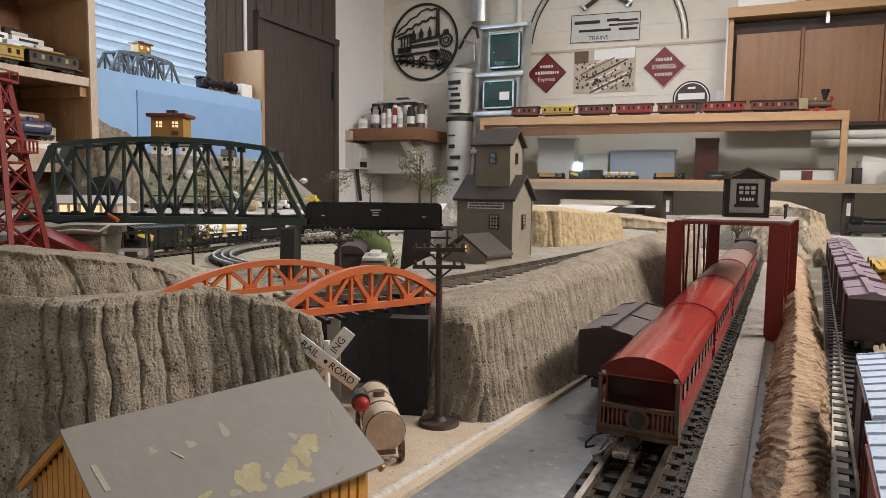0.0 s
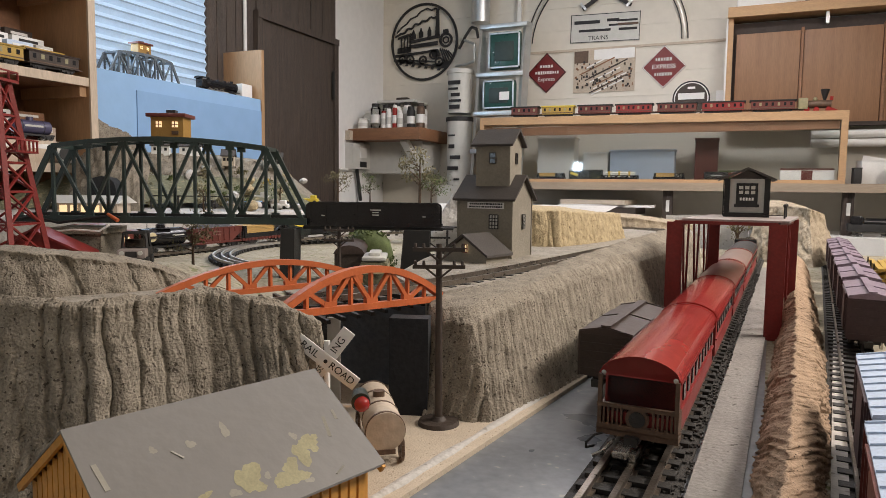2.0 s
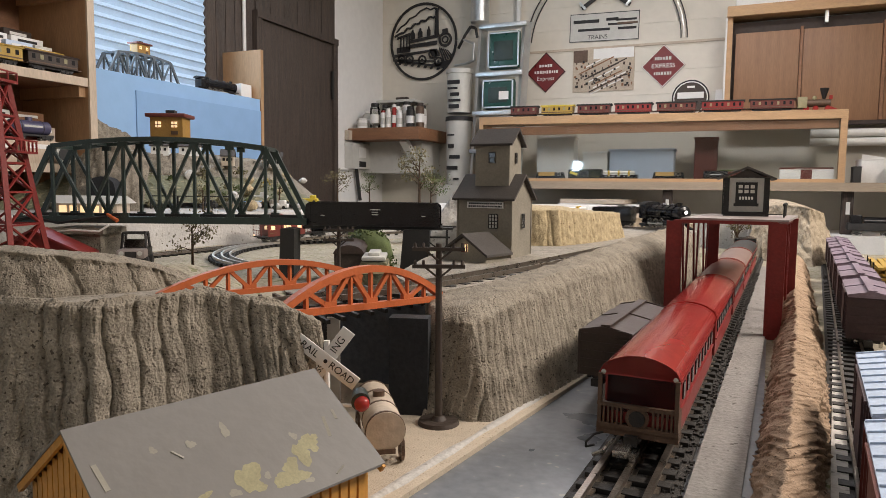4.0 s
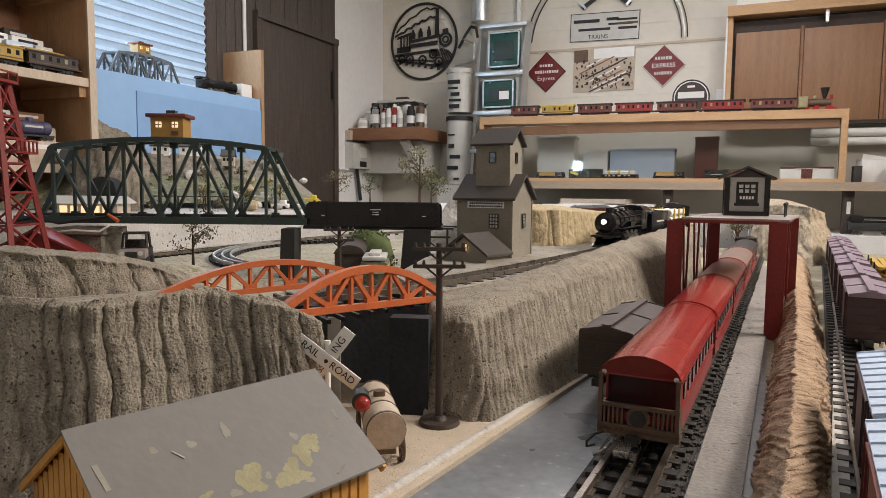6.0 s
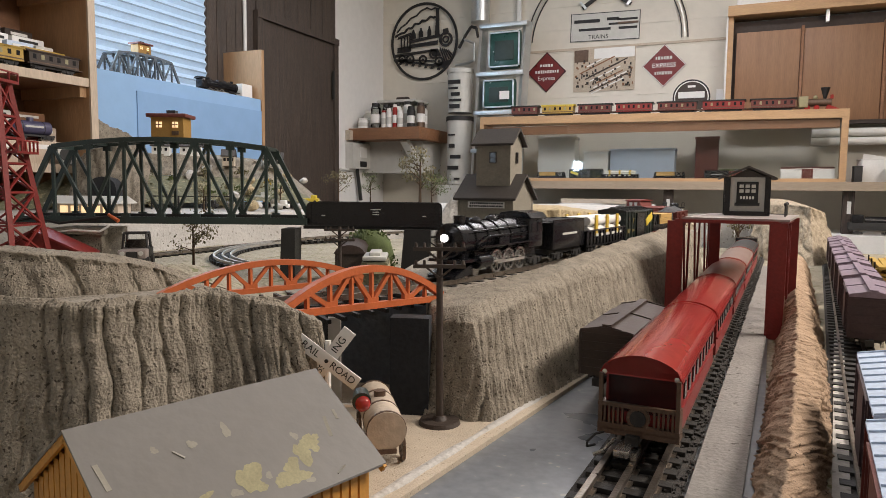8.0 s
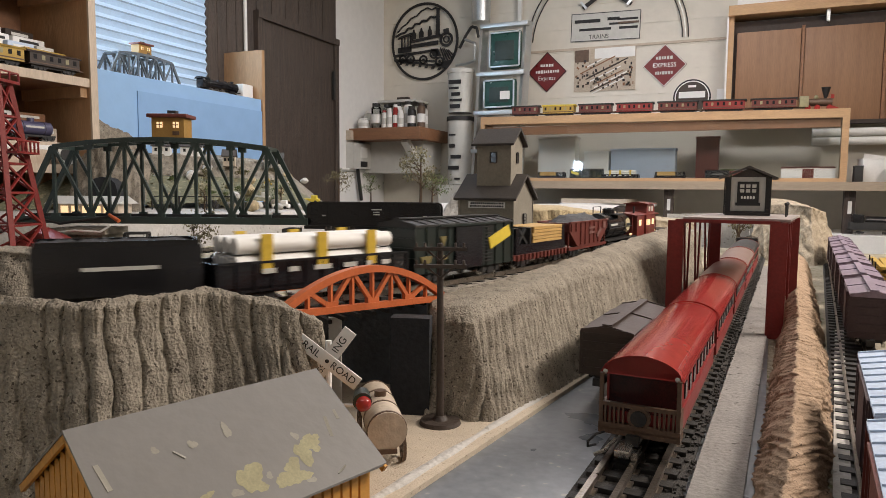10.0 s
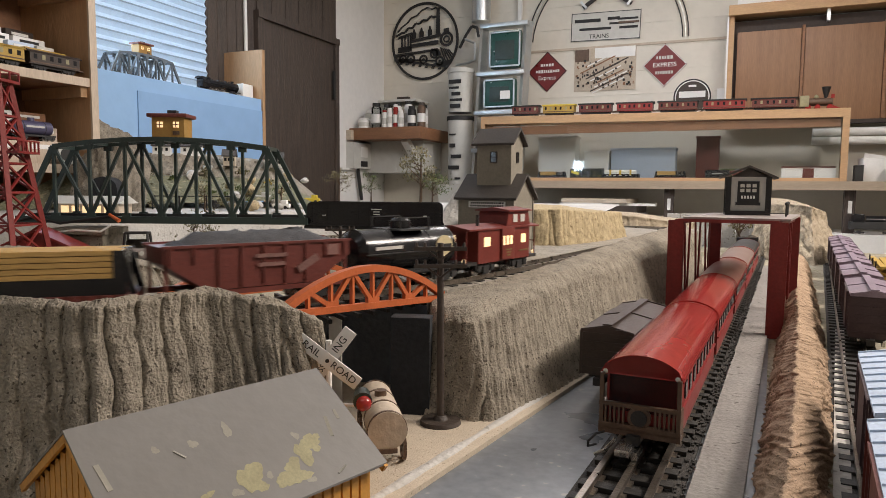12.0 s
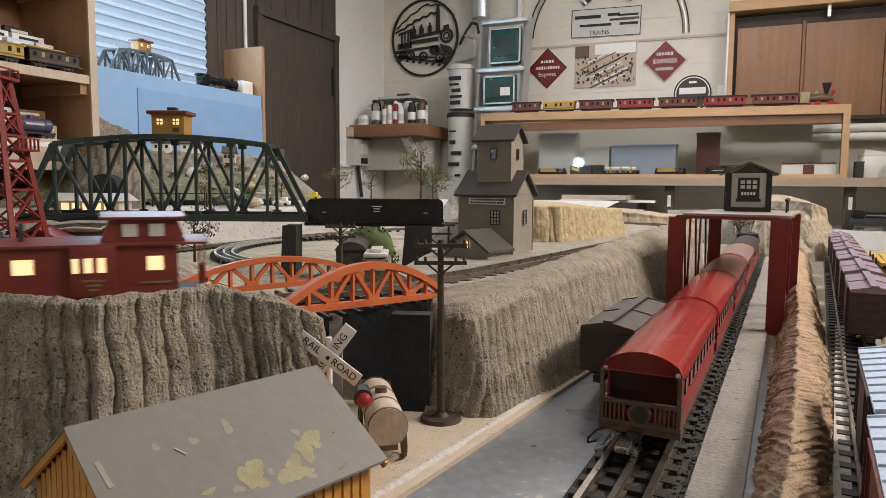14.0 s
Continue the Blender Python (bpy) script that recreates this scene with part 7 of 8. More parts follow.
def west_side():
    bc = thing("bookcase", Matrix(), "pine bookcase full of model train cars and boxes", "bookcase")
    slab_part("side_panel", -1.925, -1.65, 1.345, 1.365, -0.98, 1.2, M["ply"], bc)
    slab_part("side_panel", -1.925, -1.65, 0.55, 0.57, -0.98, 1.2, M["pine"], bc)
    # darker wood of back and shelves holds the shade inside the bookcase
    slab_part("back_panel", -1.928, -1.918, 0.57, 1.345, -0.98, 1.2, M["brownwood"], bc)
    for z in (0.2205, 0.4565, 0.72):
        slab_part("shelf", -1.918, -1.656, 0.57, 1.345, z - 0.02, z, M["brownwood"], bc)
        # lighter wood stands for the light on the front edges
        slab_part("shelf_edge", -1.656, -1.648, 0.57, 1.345, z - 0.022, z + 0.001, M["palewood"], bc, "front edge, its light put into a pale colour")
        slab_part("shelf_cleat", -1.9, -1.66, 1.325, 1.345, z - 0.05, z - 0.02, M["ply"], bc)
    slab_part("edge_strip", -1.65, -1.643, 1.345, 1.367, -0.98, 1.2, M["palewood"], bc, "pale front edge strip")
    # goods on the shelves
    rng = random.Random(12)
    for z, rows in ((0.457, [(-1.744, 0.078, [("pale", 0.05), ("bluegrey", 0.07), ("white", 0.06), ("oldred", 0.08)]), (-1.782, 0.10, [("white", 0.09), ("white", 0.06), ("card", 0.07)]), (-1.82, 0.125, [("cabdark", 0.08), ("white", 0.09), ("white", 0.1)])]),
                    (0.221, [(-1.744, 0.1, [("card", 0.05), ("oldred", 0.12), ("card", 0.06)]), (-1.79, 0.14, [("brownwood", 0.09), ("white", 0.07), ("brownwood", 0.08)])])):
        for x, h, items in rows:
            y = 1.31
            for mt, w in items:
                y -= w + 0.008
                th = thing("model_box", pose(x + rng.uniform(-0.006, 0.006), y + w / 2, z, 0, 0, rng.uniform(-3, 3)), "%s model train box on the bookcase shelf" % {"yellow": "yellow-orange", "card": "tan cardboard", "bluegrey": "pale blue", "white": "white", "pale": "grey", "oldred": "dark red", "brownwood": "brown", "cabdark": "dark"}[mt], "model box", "boxes on the bookcase")
                part("carton", box(nb(), 0, 0, h / 2, 0.034, w, h, bev=0.002), M[mt], th)
                part("label_panel", box(nb(), 0.0175, 0, h - 0.011, 0.001, w * 0.6, 0.007), M["white"] if mt != "white" else M["ink"], th)
    for x, y, z, col, roof, L in ((-1.676, 1.25, 0.4575, "brownbox", "boxroof", 0.14), (-1.676, 1.085, 0.4575, "gold", "gold", 0.16), (-1.676, 0.91, 0.4575, "gold", "iron", 0.16), (-1.722, 1.10, 0.4575, "iron", "pale", 0.17), (-1.722, 0.91, 0.4575, "white", "iron", 0.17)):
        old_coach(pose(x, y, z, 0, 0, 90), col, roof, L, "%s model coach on the bookcase shelf" % {"brownbox": "dark brown", "gold": "gold ochre", "iron": "black and white", "white": "white"}[col])
    th = thing("model_box", pose(-1.72, 1.26, 0.4575, 0, 0, 2), "gold and white model train box behind the brown coach", "model box", "boxes on the bookcase")
    part("carton", box(nb(), 0, 0, 0.032, 0.034, 0.12, 0.064, bev=0.002), M["gold"], th)
    part("label_panel", box(nb(), 0.0175, 0, 0.048, 0.001, 0.1, 0.02), M["white"], th)
    for y, zz in ((1.25, 0.221), (1.09, 0.221)):
        th = thing("model_box", pose(-1.715, y, zz, 0, 0, 1), "long pale model train box lying on the shelf", "model box", "boxes on the bookcase")
        part("carton", box(nb(), 0, 0, 0.03, 0.05, 0.15, 0.06, bev=0.002), M["palewood"], th)
        part("label_panel", box(nb(), 0.0255, 0, 0.045, 0.001, 0.11, 0.012), M["white"], th)
    model_tank(pose(-1.712, 1.215, 0.2815, 0, 0, 90), "violet", "slate-violet model tank car on a box")
    model_tank(pose(-1.712, 1.075, 0.2815, 0, 0, 90), "red", "glossy red model tank car on a box")
    bm = cyl(nb(), (0, -0.035, 0.026), (0, 0.035, 0.026), 0.026, seg=24)
    th = thing("roll_tin", pose(-1.665, 1.27, 0.221, 0, 0, 70), "round grey tin lying on the bookcase shelf", "tin")
    part("tin_body", bm, M["pale"], th)
    part("tin_end", cyl(nb(), (0, -0.0365, 0.026), (0, -0.035, 0.026), 0.018, seg=20), M["iron"], th)
    # sky board in front of the low unit, with its plywood end
    bd = thing("sky_board", Matrix(), "sky blue painted backdrop board behind the hill town", "backdrop board")
    slab_part("board", -1.752, -1.74, 1.36, 2.19, -0.02, 0.508, M["skyblue"], bd)
    slab_part("inner_board", -1.74, -1.736, 1.588, 2.19, -0.02, 0.462, M["skyblue2"], bd, "paler blue panel")
    slab_part("top", -1.925, -1.75, 1.37, 2.19, 0.49, 0.506, M["pine"], bd)
    slab_part("end_panel", -1.925, -1.735, 2.192, 2.208, -0.98, 0.70, M["ply"], bd, "plywood end panel")
    rows = [[(-1.733, 1.37, 0.1), (-1.733, 1.5, 0.1), (-1.733, 1.6, 0.1)], [(-1.728, 1.37, 0.375), (-1.728, 1.44, 0.36), (-1.728, 1.6, 0.30)]]
    single("painted_rocks", loft(rows, 50, (24,), 0.006, 0.005, 40, 51, 0.02, 0.2), M["rock"], "rocky cliff cut-out in front of the sky board", "scenery", smooth=True)
    truss_bridge(pose(-1.845, 1.70, 0.512, 0, 0, 90), 0.29, 0.083, "grey steel model truss bridge displayed under the window", M["bluesteel"])
    for ob, y in ((LOCO, 2.02), ):
        copy_thing(ob, pose(-1.82, y, 0.507, 0, 0, 78))
    th = thing("white_display_box", pose(-1.80, 2.155, 0.507), "small white box on the blue board unit", "box")
    part("carton", box(nb(), 0, 0, 0.028, 0.05, 0.06, 0.056, bev=0.002), M["white"], th)
    th = thing("blue_white_box", pose(-1.80, 1.385, 0.507), "small blue and white box by the window", "box")
    part("carton", box(nb(), 0, 0, 0.04, 0.05, 0.03, 0.08, bev=0.002), M["white"], th)
    part("label_panel", box(nb(), 0.0256, 0, 0.06, 0.001, 0.03, 0.03), M["skyblue2"], th)
    # window: frame, glass and pleated blind
    w = thing("window_1", Matrix(), "window with a bright pleated blind", "window")
    tagged(w, kind="structure")
    slab_part("window_frame", -1.99, -1.925, 1.43, 1.45, 0.5, 1.27, M["white"], w)
    slab_part("window_frame", -1.99, -1.925, 2.1, 2.12, 0.5, 1.27, M["dwood"], w)
    slab_part("window_frame", -1.99, -1.925, 1.43, 2.12, 1.25, 1.27, M["white"], w)
    slab_part("window_sill", -1.99, -1.92, 1.43, 2.12, 0.495, 0.505, M["white"], w)
    pane = slab_part("window_pane", -2.0, -1.996, 1.45, 2.1, 0.5, 1.25, M["glass"], w)
    pane.visible_shadow = False
    # emission in the blind stands in for daylight through the cloth
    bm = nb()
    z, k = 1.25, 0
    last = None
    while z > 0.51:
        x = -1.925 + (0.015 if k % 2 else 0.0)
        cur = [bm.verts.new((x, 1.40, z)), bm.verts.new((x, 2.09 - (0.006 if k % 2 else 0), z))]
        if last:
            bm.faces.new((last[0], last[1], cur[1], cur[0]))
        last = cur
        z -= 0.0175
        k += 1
    part("pleated_blind", bm, M["blind"], w, "white pleated blind, daylight glow set in its material")
    # thin bluish strips put the shade of the pleats into colour
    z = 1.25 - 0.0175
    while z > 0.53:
        slab_part("blind_shade_strip", -1.9112, -1.9092, 1.40, 2.084, z - 0.0022, z + 0.0022, M["blindshade"], w)
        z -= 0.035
    # plank wall, conduit, door
    for i in range(5):
        y = 2.13 + i * 0.055
        single("wall_plank", box(nb(), -1.9265, y, 0.6, 0.007, 0.052, 1.6), M["dwood"], "dark stained vertical wall plank", "plank", "wall planks", "structure")
    for i in range(6):
        y = 2.45 + i * 0.1
        single("wall_plank", box(nb(), -1.9265, y, 1.17, 0.007, 0.096, 0.5), M["dwood"], "dark stained vertical wall plank", "plank", "wall planks", "structure")
    single("conduit", cyl(nb(), (-1.915, 2.315, 0.5), (-1.915, 2.315, 1.42), 0.008, seg=12), M["white"], "thin white conduit on the plank wall", "conduit")
    d = thing("door_1", Matrix(), "dark stained wooden door with plain trim", "door")
    tagged(d, kind="structure")
    slab_part("door_leaf", -1.935, -1.918, 2.42, 2.985, -1.0, 0.885, M["dwood"], d)
    slab_part("door_frame", -1.93, -1.905, 2.385, 2.42, -1.0, 0.885, M["dwood"], d)
    slab_part("door_frame", -1.93, -1.905, 2.985, 3.02, -1.0, 0.885, M["dwood"], d)
    slab_part("door_head", -1.93, -1.9, 2.385, 3.02, 0.885, 0.915, M["dwood"], d)
    part("door_latch", box(nb(), -1.905, 2.97, 0.68, 0.012, 0.012, 0.14), M["iron"], d)


HOPPER, TANK, GREEN, TENDER, GONDOLA, LUMBER = TRAIN[5][0], TRAIN[6][0], TRAIN[3][0], TRAIN[1][0], TRAIN[2][0], TRAIN[4][0]
west_side()


# ---- back wall ----
def jar(m, r, h, body, lid, label):
    th = thing("jar", m, label, "jar", "jars on the corner shelf")
    bm = cyl(nb(), (0, 0, 0), (0, 0, h * 0.8), r, r, 18)
    cyl(bm, (0, 0, h * 0.8), (0, 0, h * 0.88), r, r * 0.75, 18)
    j = part("jar_body", bm, body, th)
    part("lid", cyl(nb(), (0, 0, h * 0.88), (0, 0, h), r * 0.8, r * 0.78, 18), lid, th)
    part("paper_label", cyl(nb(), (0, 0, h * 0.2), (0, 0, h * 0.55), r * 1.02, r * 1.02, 18), M["white"] if body != M["white"] else M["pale"], j)


def corner_shelf():
    sh = thing("corner_shelf", Matrix(), "brown wooden corner shelf on a white bracket", "shelf")
    slab_part("board", -1.928, -1.51, 3.15, 3.535, 0.42, 0.482, M["brownwood"], sh, bev=0.003)
    part("bracket", beam(nb(), (-1.62, 3.52, 0.18), (-1.62, 3.2, 0.42), 0.04, 0.03), M["white"], sh, "white diagonal bracket")
    slab_part("wall_cleat", -1.928, -1.9, 3.12, 3.15, 0.42, 0.47, M["card"], sh)
    slab_part("lower_box", -1.92, -1.56, 3.3, 3.53, 0.25, 0.42, M["pale"], sh, "grey box below the shelf")
    z = 0.483
    tub = thing("clear_tub", pose(-1.72, 3.38, z), "clear plastic tub with a rounded lid on the shelf", "plastic tub")
    part("tub", box(nb(), 0, 0, 0.075, 0.22, 0.16, 0.14, bev=0.012), M["glass"], tub)
    part("tub_lid", box(nb(), 0, 0, 0.152, 0.235, 0.17, 0.016, bev=0.006), M["pale"], tub)
    part("tub_handle", box(nb(), 0, 0, 0.172, 0.07, 0.03, 0.02, bev=0.005), M["brownbox"], tub)
    for i, (x, y, r, h, b, l) in enumerate([(-1.865, 3.2, 0.03, 0.055, "white", "white"), (-1.865, 3.27, 0.032, 0.1, "pale", "white"), (-1.79, 3.2, 0.026, 0.13, "glass", "iron"), (-1.735, 3.19, 0.014, 0.09, "white", "red"), (-1.705, 3.19, 0.014, 0.1, "white", "white"), (-1.675, 3.2, 0.013, 0.12, "red", "white"), (-1.645, 3.2, 0.016, 0.09, "white", "white"), (-1.63, 3.26, 0.024, 0.14, "white", "iron"), (-1.59, 3.22, 0.022, 0.11, "iron", "iron"), (-1.56, 3.3, 0.024, 0.12, "pale", "iron"), (-1.535, 3.22, 0.022, 0.125, "bronze", "brownbox"), (-1.76, 3.26, 0.02, 0.13, "glass", "iron"), (-1.69, 3.26, 0.02, 0.135, "white", "iron")]):
        jar(pose(x, y, z), r, h, M[b], M[l], "small %s hobby supply jar" % {"white": "white", "pale": "grey", "glass": "clear glass", "red": "red", "iron": "black", "bronze": "brown"}[b])
    pb = thing("breaker_box", Matrix(), "grey wall switch box under the corner shelf", "switch box")
    slab_part("cover", -1.928, -1.88, 3.12, 3.37, 0.27, 0.405, M["pale"], pb)
    slab_part("label_plate", -1.88, -1.878, 3.19, 3.26, 0.33, 0.385, M["white"], pb)
    slab_part("label_plate", -1.88, -1.878, 3.19, 3.26, 0.28, 0.31, M["ink"], pb)
    single("conduit", tube(nb(), [(-1.915, 3.05, 0.265), (-1.915, 3.5, 0.265)], 0.007), M["white"], "thin wall conduit below the switch box", "conduit")
    single("conduit", tube(nb(), [(-1.905, 3.2, 0.27), (-1.905, 3.24, 0.1)], 0.01), M["iron"], "dark cable below the switch box", "cable")


corner_shelf()


def wall_art():
    th = thing("round_wall_art", pose(-1.665, 3.528, 0.989), "round black metal cut-out of a steam train", "wall art")
    n = 56
    part("ring", sweep(nb(), [(0.2 * math.cos(2 * math.pi * i / n), 0, 0.207 * math.sin(2 * math.pi * i / n)) for i in range(n)], 0.006, 0.013, True), M["ink"], th)
    y = -0.002
    plate = lambda pts: prism(nb(), pts, y - 0.0025, y + 0.0025, "Y")
    part("boiler", plate([(-0.085, 0.012), (0.10, 0.035), (0.10, 0.018), (-0.085, -0.004)]), M["ink"], th)
    part("boiler_side", plate([(-0.085, -0.012), (0.085, 0.0), (0.085, -0.022), (-0.085, -0.03)]), M["ink"], th)
    for x, w, z in ((-0.145, 0.008, 0.0), (-0.125, 0.006, 0.003), (-0.105, 0.006, 0.006), (-0.09, 0.008, 0.008)):
        part("cab_post", plate([(x, z - 0.05), (x + w, z - 0.05), (x + w, z + 0.03), (x, z + 0.03)]), M["ink"], th)
    part("cab_roof", plate([(-0.165, 0.022), (-0.075, 0.042), (-0.08, 0.055), (-0.16, 0.036)]), M["ink"], th)
    part("cab_side", plate([(-0.165, -0.055), (-0.08, -0.05), (-0.08, -0.018), (-0.165, -0.025)]), M["ink"], th)
    part("stack", plate([(0.070, 0.03), (0.096, 0.03), (0.092, 0.165), (0.099, 0.175), (0.068, 0.175), (0.075, 0.165)]), M["ink"], th)
    for x, z, q in ((-0.065, 0.02, 0.014), (-0.018, 0.026, 0.013), (0.034, 0.031, 0.011)):
        part("dome", plate([(x - q, z - 0.005), (x + q, z), (x + q, z + 0.028), (x + q * 0.5, z + 0.036), (x + 0.003, z + 0.05), (x - 0.003, z + 0.05), (x - q * 0.5, z + 0.036), (x - q, z + 0.026)]), M["ink"], th)
    def hoop(name, x, z, rr, w):
        part(name, sweep(nb(), [(x + rr * math.cos(math.pi * i / 12), y, z + rr * math.sin(math.pi * i / 12)) for i in range(24)], 0.005, w, True), M["ink"], th)
    hoop("smokebox_ring", 0.135, 0.002, 0.034, 0.013)
    hoop("smokebox_door", 0.135, 0.002, 0.016, 0.007)
    part("headlamp", plate([(0.118, 0.04), (0.152, 0.04), (0.148, 0.062), (0.118, 0.058)]), M["ink"], th)
    for x, z, rr in ((-0.135, -0.088, 0.019), (-0.085, -0.092, 0.022), (-0.005, -0.10, 0.021), (0.06, -0.073, 0.021), (0.095, -0.115, 0.022)):
        hoop("wheel", x, z, rr, 0.010)
        part("hub", cyl(nb(), (x, y - 0.002, z), (x, y + 0.002, z), 0.007, seg=10), M["ink"], th)
    part("running_gear", plate([(-0.19, -0.062), (0.04, -0.048), (0.04, -0.060), (-0.19, -0.078)]), M["ink"], th)
    part("side_rod", plate([(-0.15, -0.086), (0.07, -0.108), (0.07, -0.116), (-0.15, -0.096)]), M["ink"], th)
    part("cylinder", plate([(0.04, -0.045), (0.085, -0.045), (0.105, -0.085), (0.055, -0.085)]), M["ink"], th)
    for k in range(5):
        part("pilot_slat", beam(nb(), (0.10 + k * 0.012, y, -0.04 - 0.004 * k), (0.13 + k * 0.013, y, -0.118 + 0.006 * k), 0.005, 0.007), M["ink"], th)
    part("rail_line", plate([(-0.188, -0.098), (0.125, -0.152), (0.16, -0.128), (0.165, -0.11), (0.05, -0.128), (-0.19, -0.082)]), M["ink"], th)
    for k in range(7):
        part("sleeper", plate([(-0.15 + k * 0.04, -0.105 - k * 0.007), (-0.135 + k * 0.04, -0.107 - k * 0.007), (-0.142 + k * 0.04, -0.120 - k * 0.007), (-0.157 + k * 0.04, -0.118 - k * 0.007)]), M["ink"], th)
    pts = [(0.088, 0.165), (0.07, 0.178), (0.045, 0.170), (0.02, 0.182), (-0.02, 0.168), (-0.045, 0.145), (-0.085, 0.132), (-0.11, 0.105), (-0.14, 0.09), (-0.168, 0.06)]
    low = [(0.08, 0.13), (0.06, 0.126), (0.04, 0.133), (0.015, 0.112), (-0.01, 0.116), (-0.03, 0.098), (-0.055, 0.102), (-0.075, 0.078), (-0.10, 0.08), (-0.12, 0.058), (-0.145, 0.055), (-0.18, 0.038)]
    for l, w in ((pts, 0.008), (low, 0.011)):
        bm = nb()
        for a, b in zip(l, l[1:]):
            beam(bm, (a[0], y, a[1]), (b[0], y, b[1]), 0.004, w)
        part("smoke_outline", bm, M["ink"], th)


wall_art()


def sign_bars(th, items, m, y=-0.004):
    for x, z, w, h in items:
        part("lettering_bar", box(nb(), x, y, z, w, 0.002, h), m, th)


def wall_signs():
    y = 3.536
    # white tin sign
    th = thing("tin_sign", pose(-0.662, y, 0.9885, 0, 1.1, 0), "white tin sign with black border and bars", "sign")
    part("plate", box(nb(), 0, 0, 0, 0.345, 0.004, 0.142), M["pale"], th)
    bm = nb()
    for s in (-1, 1):
        box(bm, 0, -0.0025, s * 0.068, 0.345, 0.002, 0.003)
        box(bm, s * 0.171, -0.0025, 0, 0.003, 0.002, 0.142)
    part("border", bm, M["ink"], th)
    sign_bars(th, [(-0.09, 0.03, 0.13, 0.016), (0.04, 0.035, 0.06, 0.014), (-0.05, -0.012, 0.16, 0.012), (0.11, 0.03, 0.1, 0.01), (0.115, -0.012, 0.09, 0.012), (0.08, 0.01, 0.12, 0.01)], M["ink"])
    text_mesh("lettering", "TRAINS", 0.03, M["ink"], th, pose(-0.03, -0.004, -0.05) @ Matrix.Rotation(radians(90), 4, "X"))
    part("lettering_bar", box(nb(), 0.115, -0.0045, 0.012, 0.1, 0.002, 0.01), M["bronze"], th)
    # diamonds
    for x, z, pale in ((-0.957, 0.779, False), (-0.369, 0.777, True)):
        th = thing("diamond_sign", pose(x, y, z), "maroon diamond tin sign with white bars", "sign", "diamond signs")
        part("plate", box(nb(), 0, 0, 0, 0.147, 0.004, 0.147, Matrix.Rotation(radians(45), 4, "Y")), M["postred"], th)
        bm = nb()
        for k in range(4):
            a, b = math.pi / 2 * k, math.pi / 2 * (k + 1)
            beam(bm, (0.1 * math.cos(a), -0.003, 0.1 * math.sin(a)), (0.1 * math.cos(b), -0.003, 0.1 * math.sin(b)), 0.002, 0.003)
        part("border", bm, M["white"] if pale else M["ink"], th)
        for z, w, h in ([(0.034, 0.07, 0.017), (0.002, 0.12, 0.017)] if not pale else [(0.036, 0.08, 0.016), (-0.036, 0.085, 0.016)]):
            xx, rng = -w / 2, random.Random(int(w * 1000))
            while xx < w / 2 - 0.004:
                g = rng.uniform(0.006, 0.012)
                part("lettering_bar", box(nb(), xx + g / 2, -0.004, z, g, 0.002, h * rng.uniform(0.65, 1.0)), M["white"] if not pale else M["pale"], th)
                xx += g + 0.004
        text_mesh("lettering", "Express" if not pale else "EXPRESS", 0.03, M["white"], th, pose(0, -0.004, -0.032 if not pale else 0) @ Matrix.Rotation(radians(90), 4, "X"))
    # photo poster, drawn as plain strips
    th = thing("train_poster", pose(-0.660, y, 0.778), "faded sepia poster of a rail yard", "poster")
    part("sheet", box(nb(), 0, 0, 0, 0.308, 0.003, 0.218), M["card"], th)
    rng = random.Random(5)
    part("poster_sky", box(nb(), 0.05, -0.003, 0.078, 0.2, 0.002, 0.05), M["white"], th)
    part("poster_brick", box(nb(), -0.115, -0.003, 0.07, 0.07, 0.002, 0.06), M["bronze"], th)
    for k in range(9):
        s = rng.uniform(0.1, 0.22)
        part("poster_strip", box(nb(), rng.uniform(-0.04, 0.04), -0.0035 - k * 0.0003, -0.085 + k * 0.015, s, 0.001, 0.006, Matrix.Rotation(radians(-24), 4, "Y")), M[rng.choice(["white", "brownbox", "bronze", "brownwood"])], th)
    for k in range(90):
        part("poster_fleck", box(nb(), rng.uniform(-0.14, 0.145), -0.0075, rng.uniform(-0.1, 0.045), rng.uniform(0.004, 0.012), 0.001, rng.uniform(0.006, 0.014)), M[rng.choice(["brownbox", "bronze", "ink", "brownwood"])], th)
    # round emblem partly behind the display trains
    th = thing("round_sign", pose(-0.237, y, 0.617), "round black sign with a white ring", "sign")
    part("disc", cyl(nb(), (0, -0.002, 0), (0, 0.002, 0), 0.086, seg=40), M["ink"], th)
    part("white_ring", cyl(nb(), (0, -0.003, 0), (0, -0.002, 0), 0.079, seg=40), M["white"], th)
    part("inner_disc", cyl(nb(), (0, -0.004, 0), (0, -0.003, 0), 0.074, seg=40), M["brownbox"], th)
    sign_bars(th, [(0, 0.012, 0.12, 0.03), (0, 0.052, 0.035, 0.01)], M["white"], -0.005)
    # arch of curved track hung on the wall
    th = thing("hung_track_arch", pose(-0.665, y - 0.004, 0.905), "curved track loop hung on the wall", "track")
    for r in (0.402, 0.388, 0.374):
        n = 40
        bm = sweep(nb(), [(r * math.cos(math.pi * (i + 0.01) / n), 0, r * 1.05 * math.sin(math.pi * (i + 0.01) / n)) for i in range(n)], 0.005, 0.005)
        part("rail", bm, M["iron"] if r != 0.388 else M["rail"], th)
    th = thing("switch_piece", pose(-0.655, y - 0.01, 1.115), "dark crossed track piece under the arch", "track")
    for s in (-1, 1):
        part("rail", beam(nb(), (0, 0, 0.05), (s * 0.12, 0, -0.03), 0.01, 0.018), M["iron"], th)
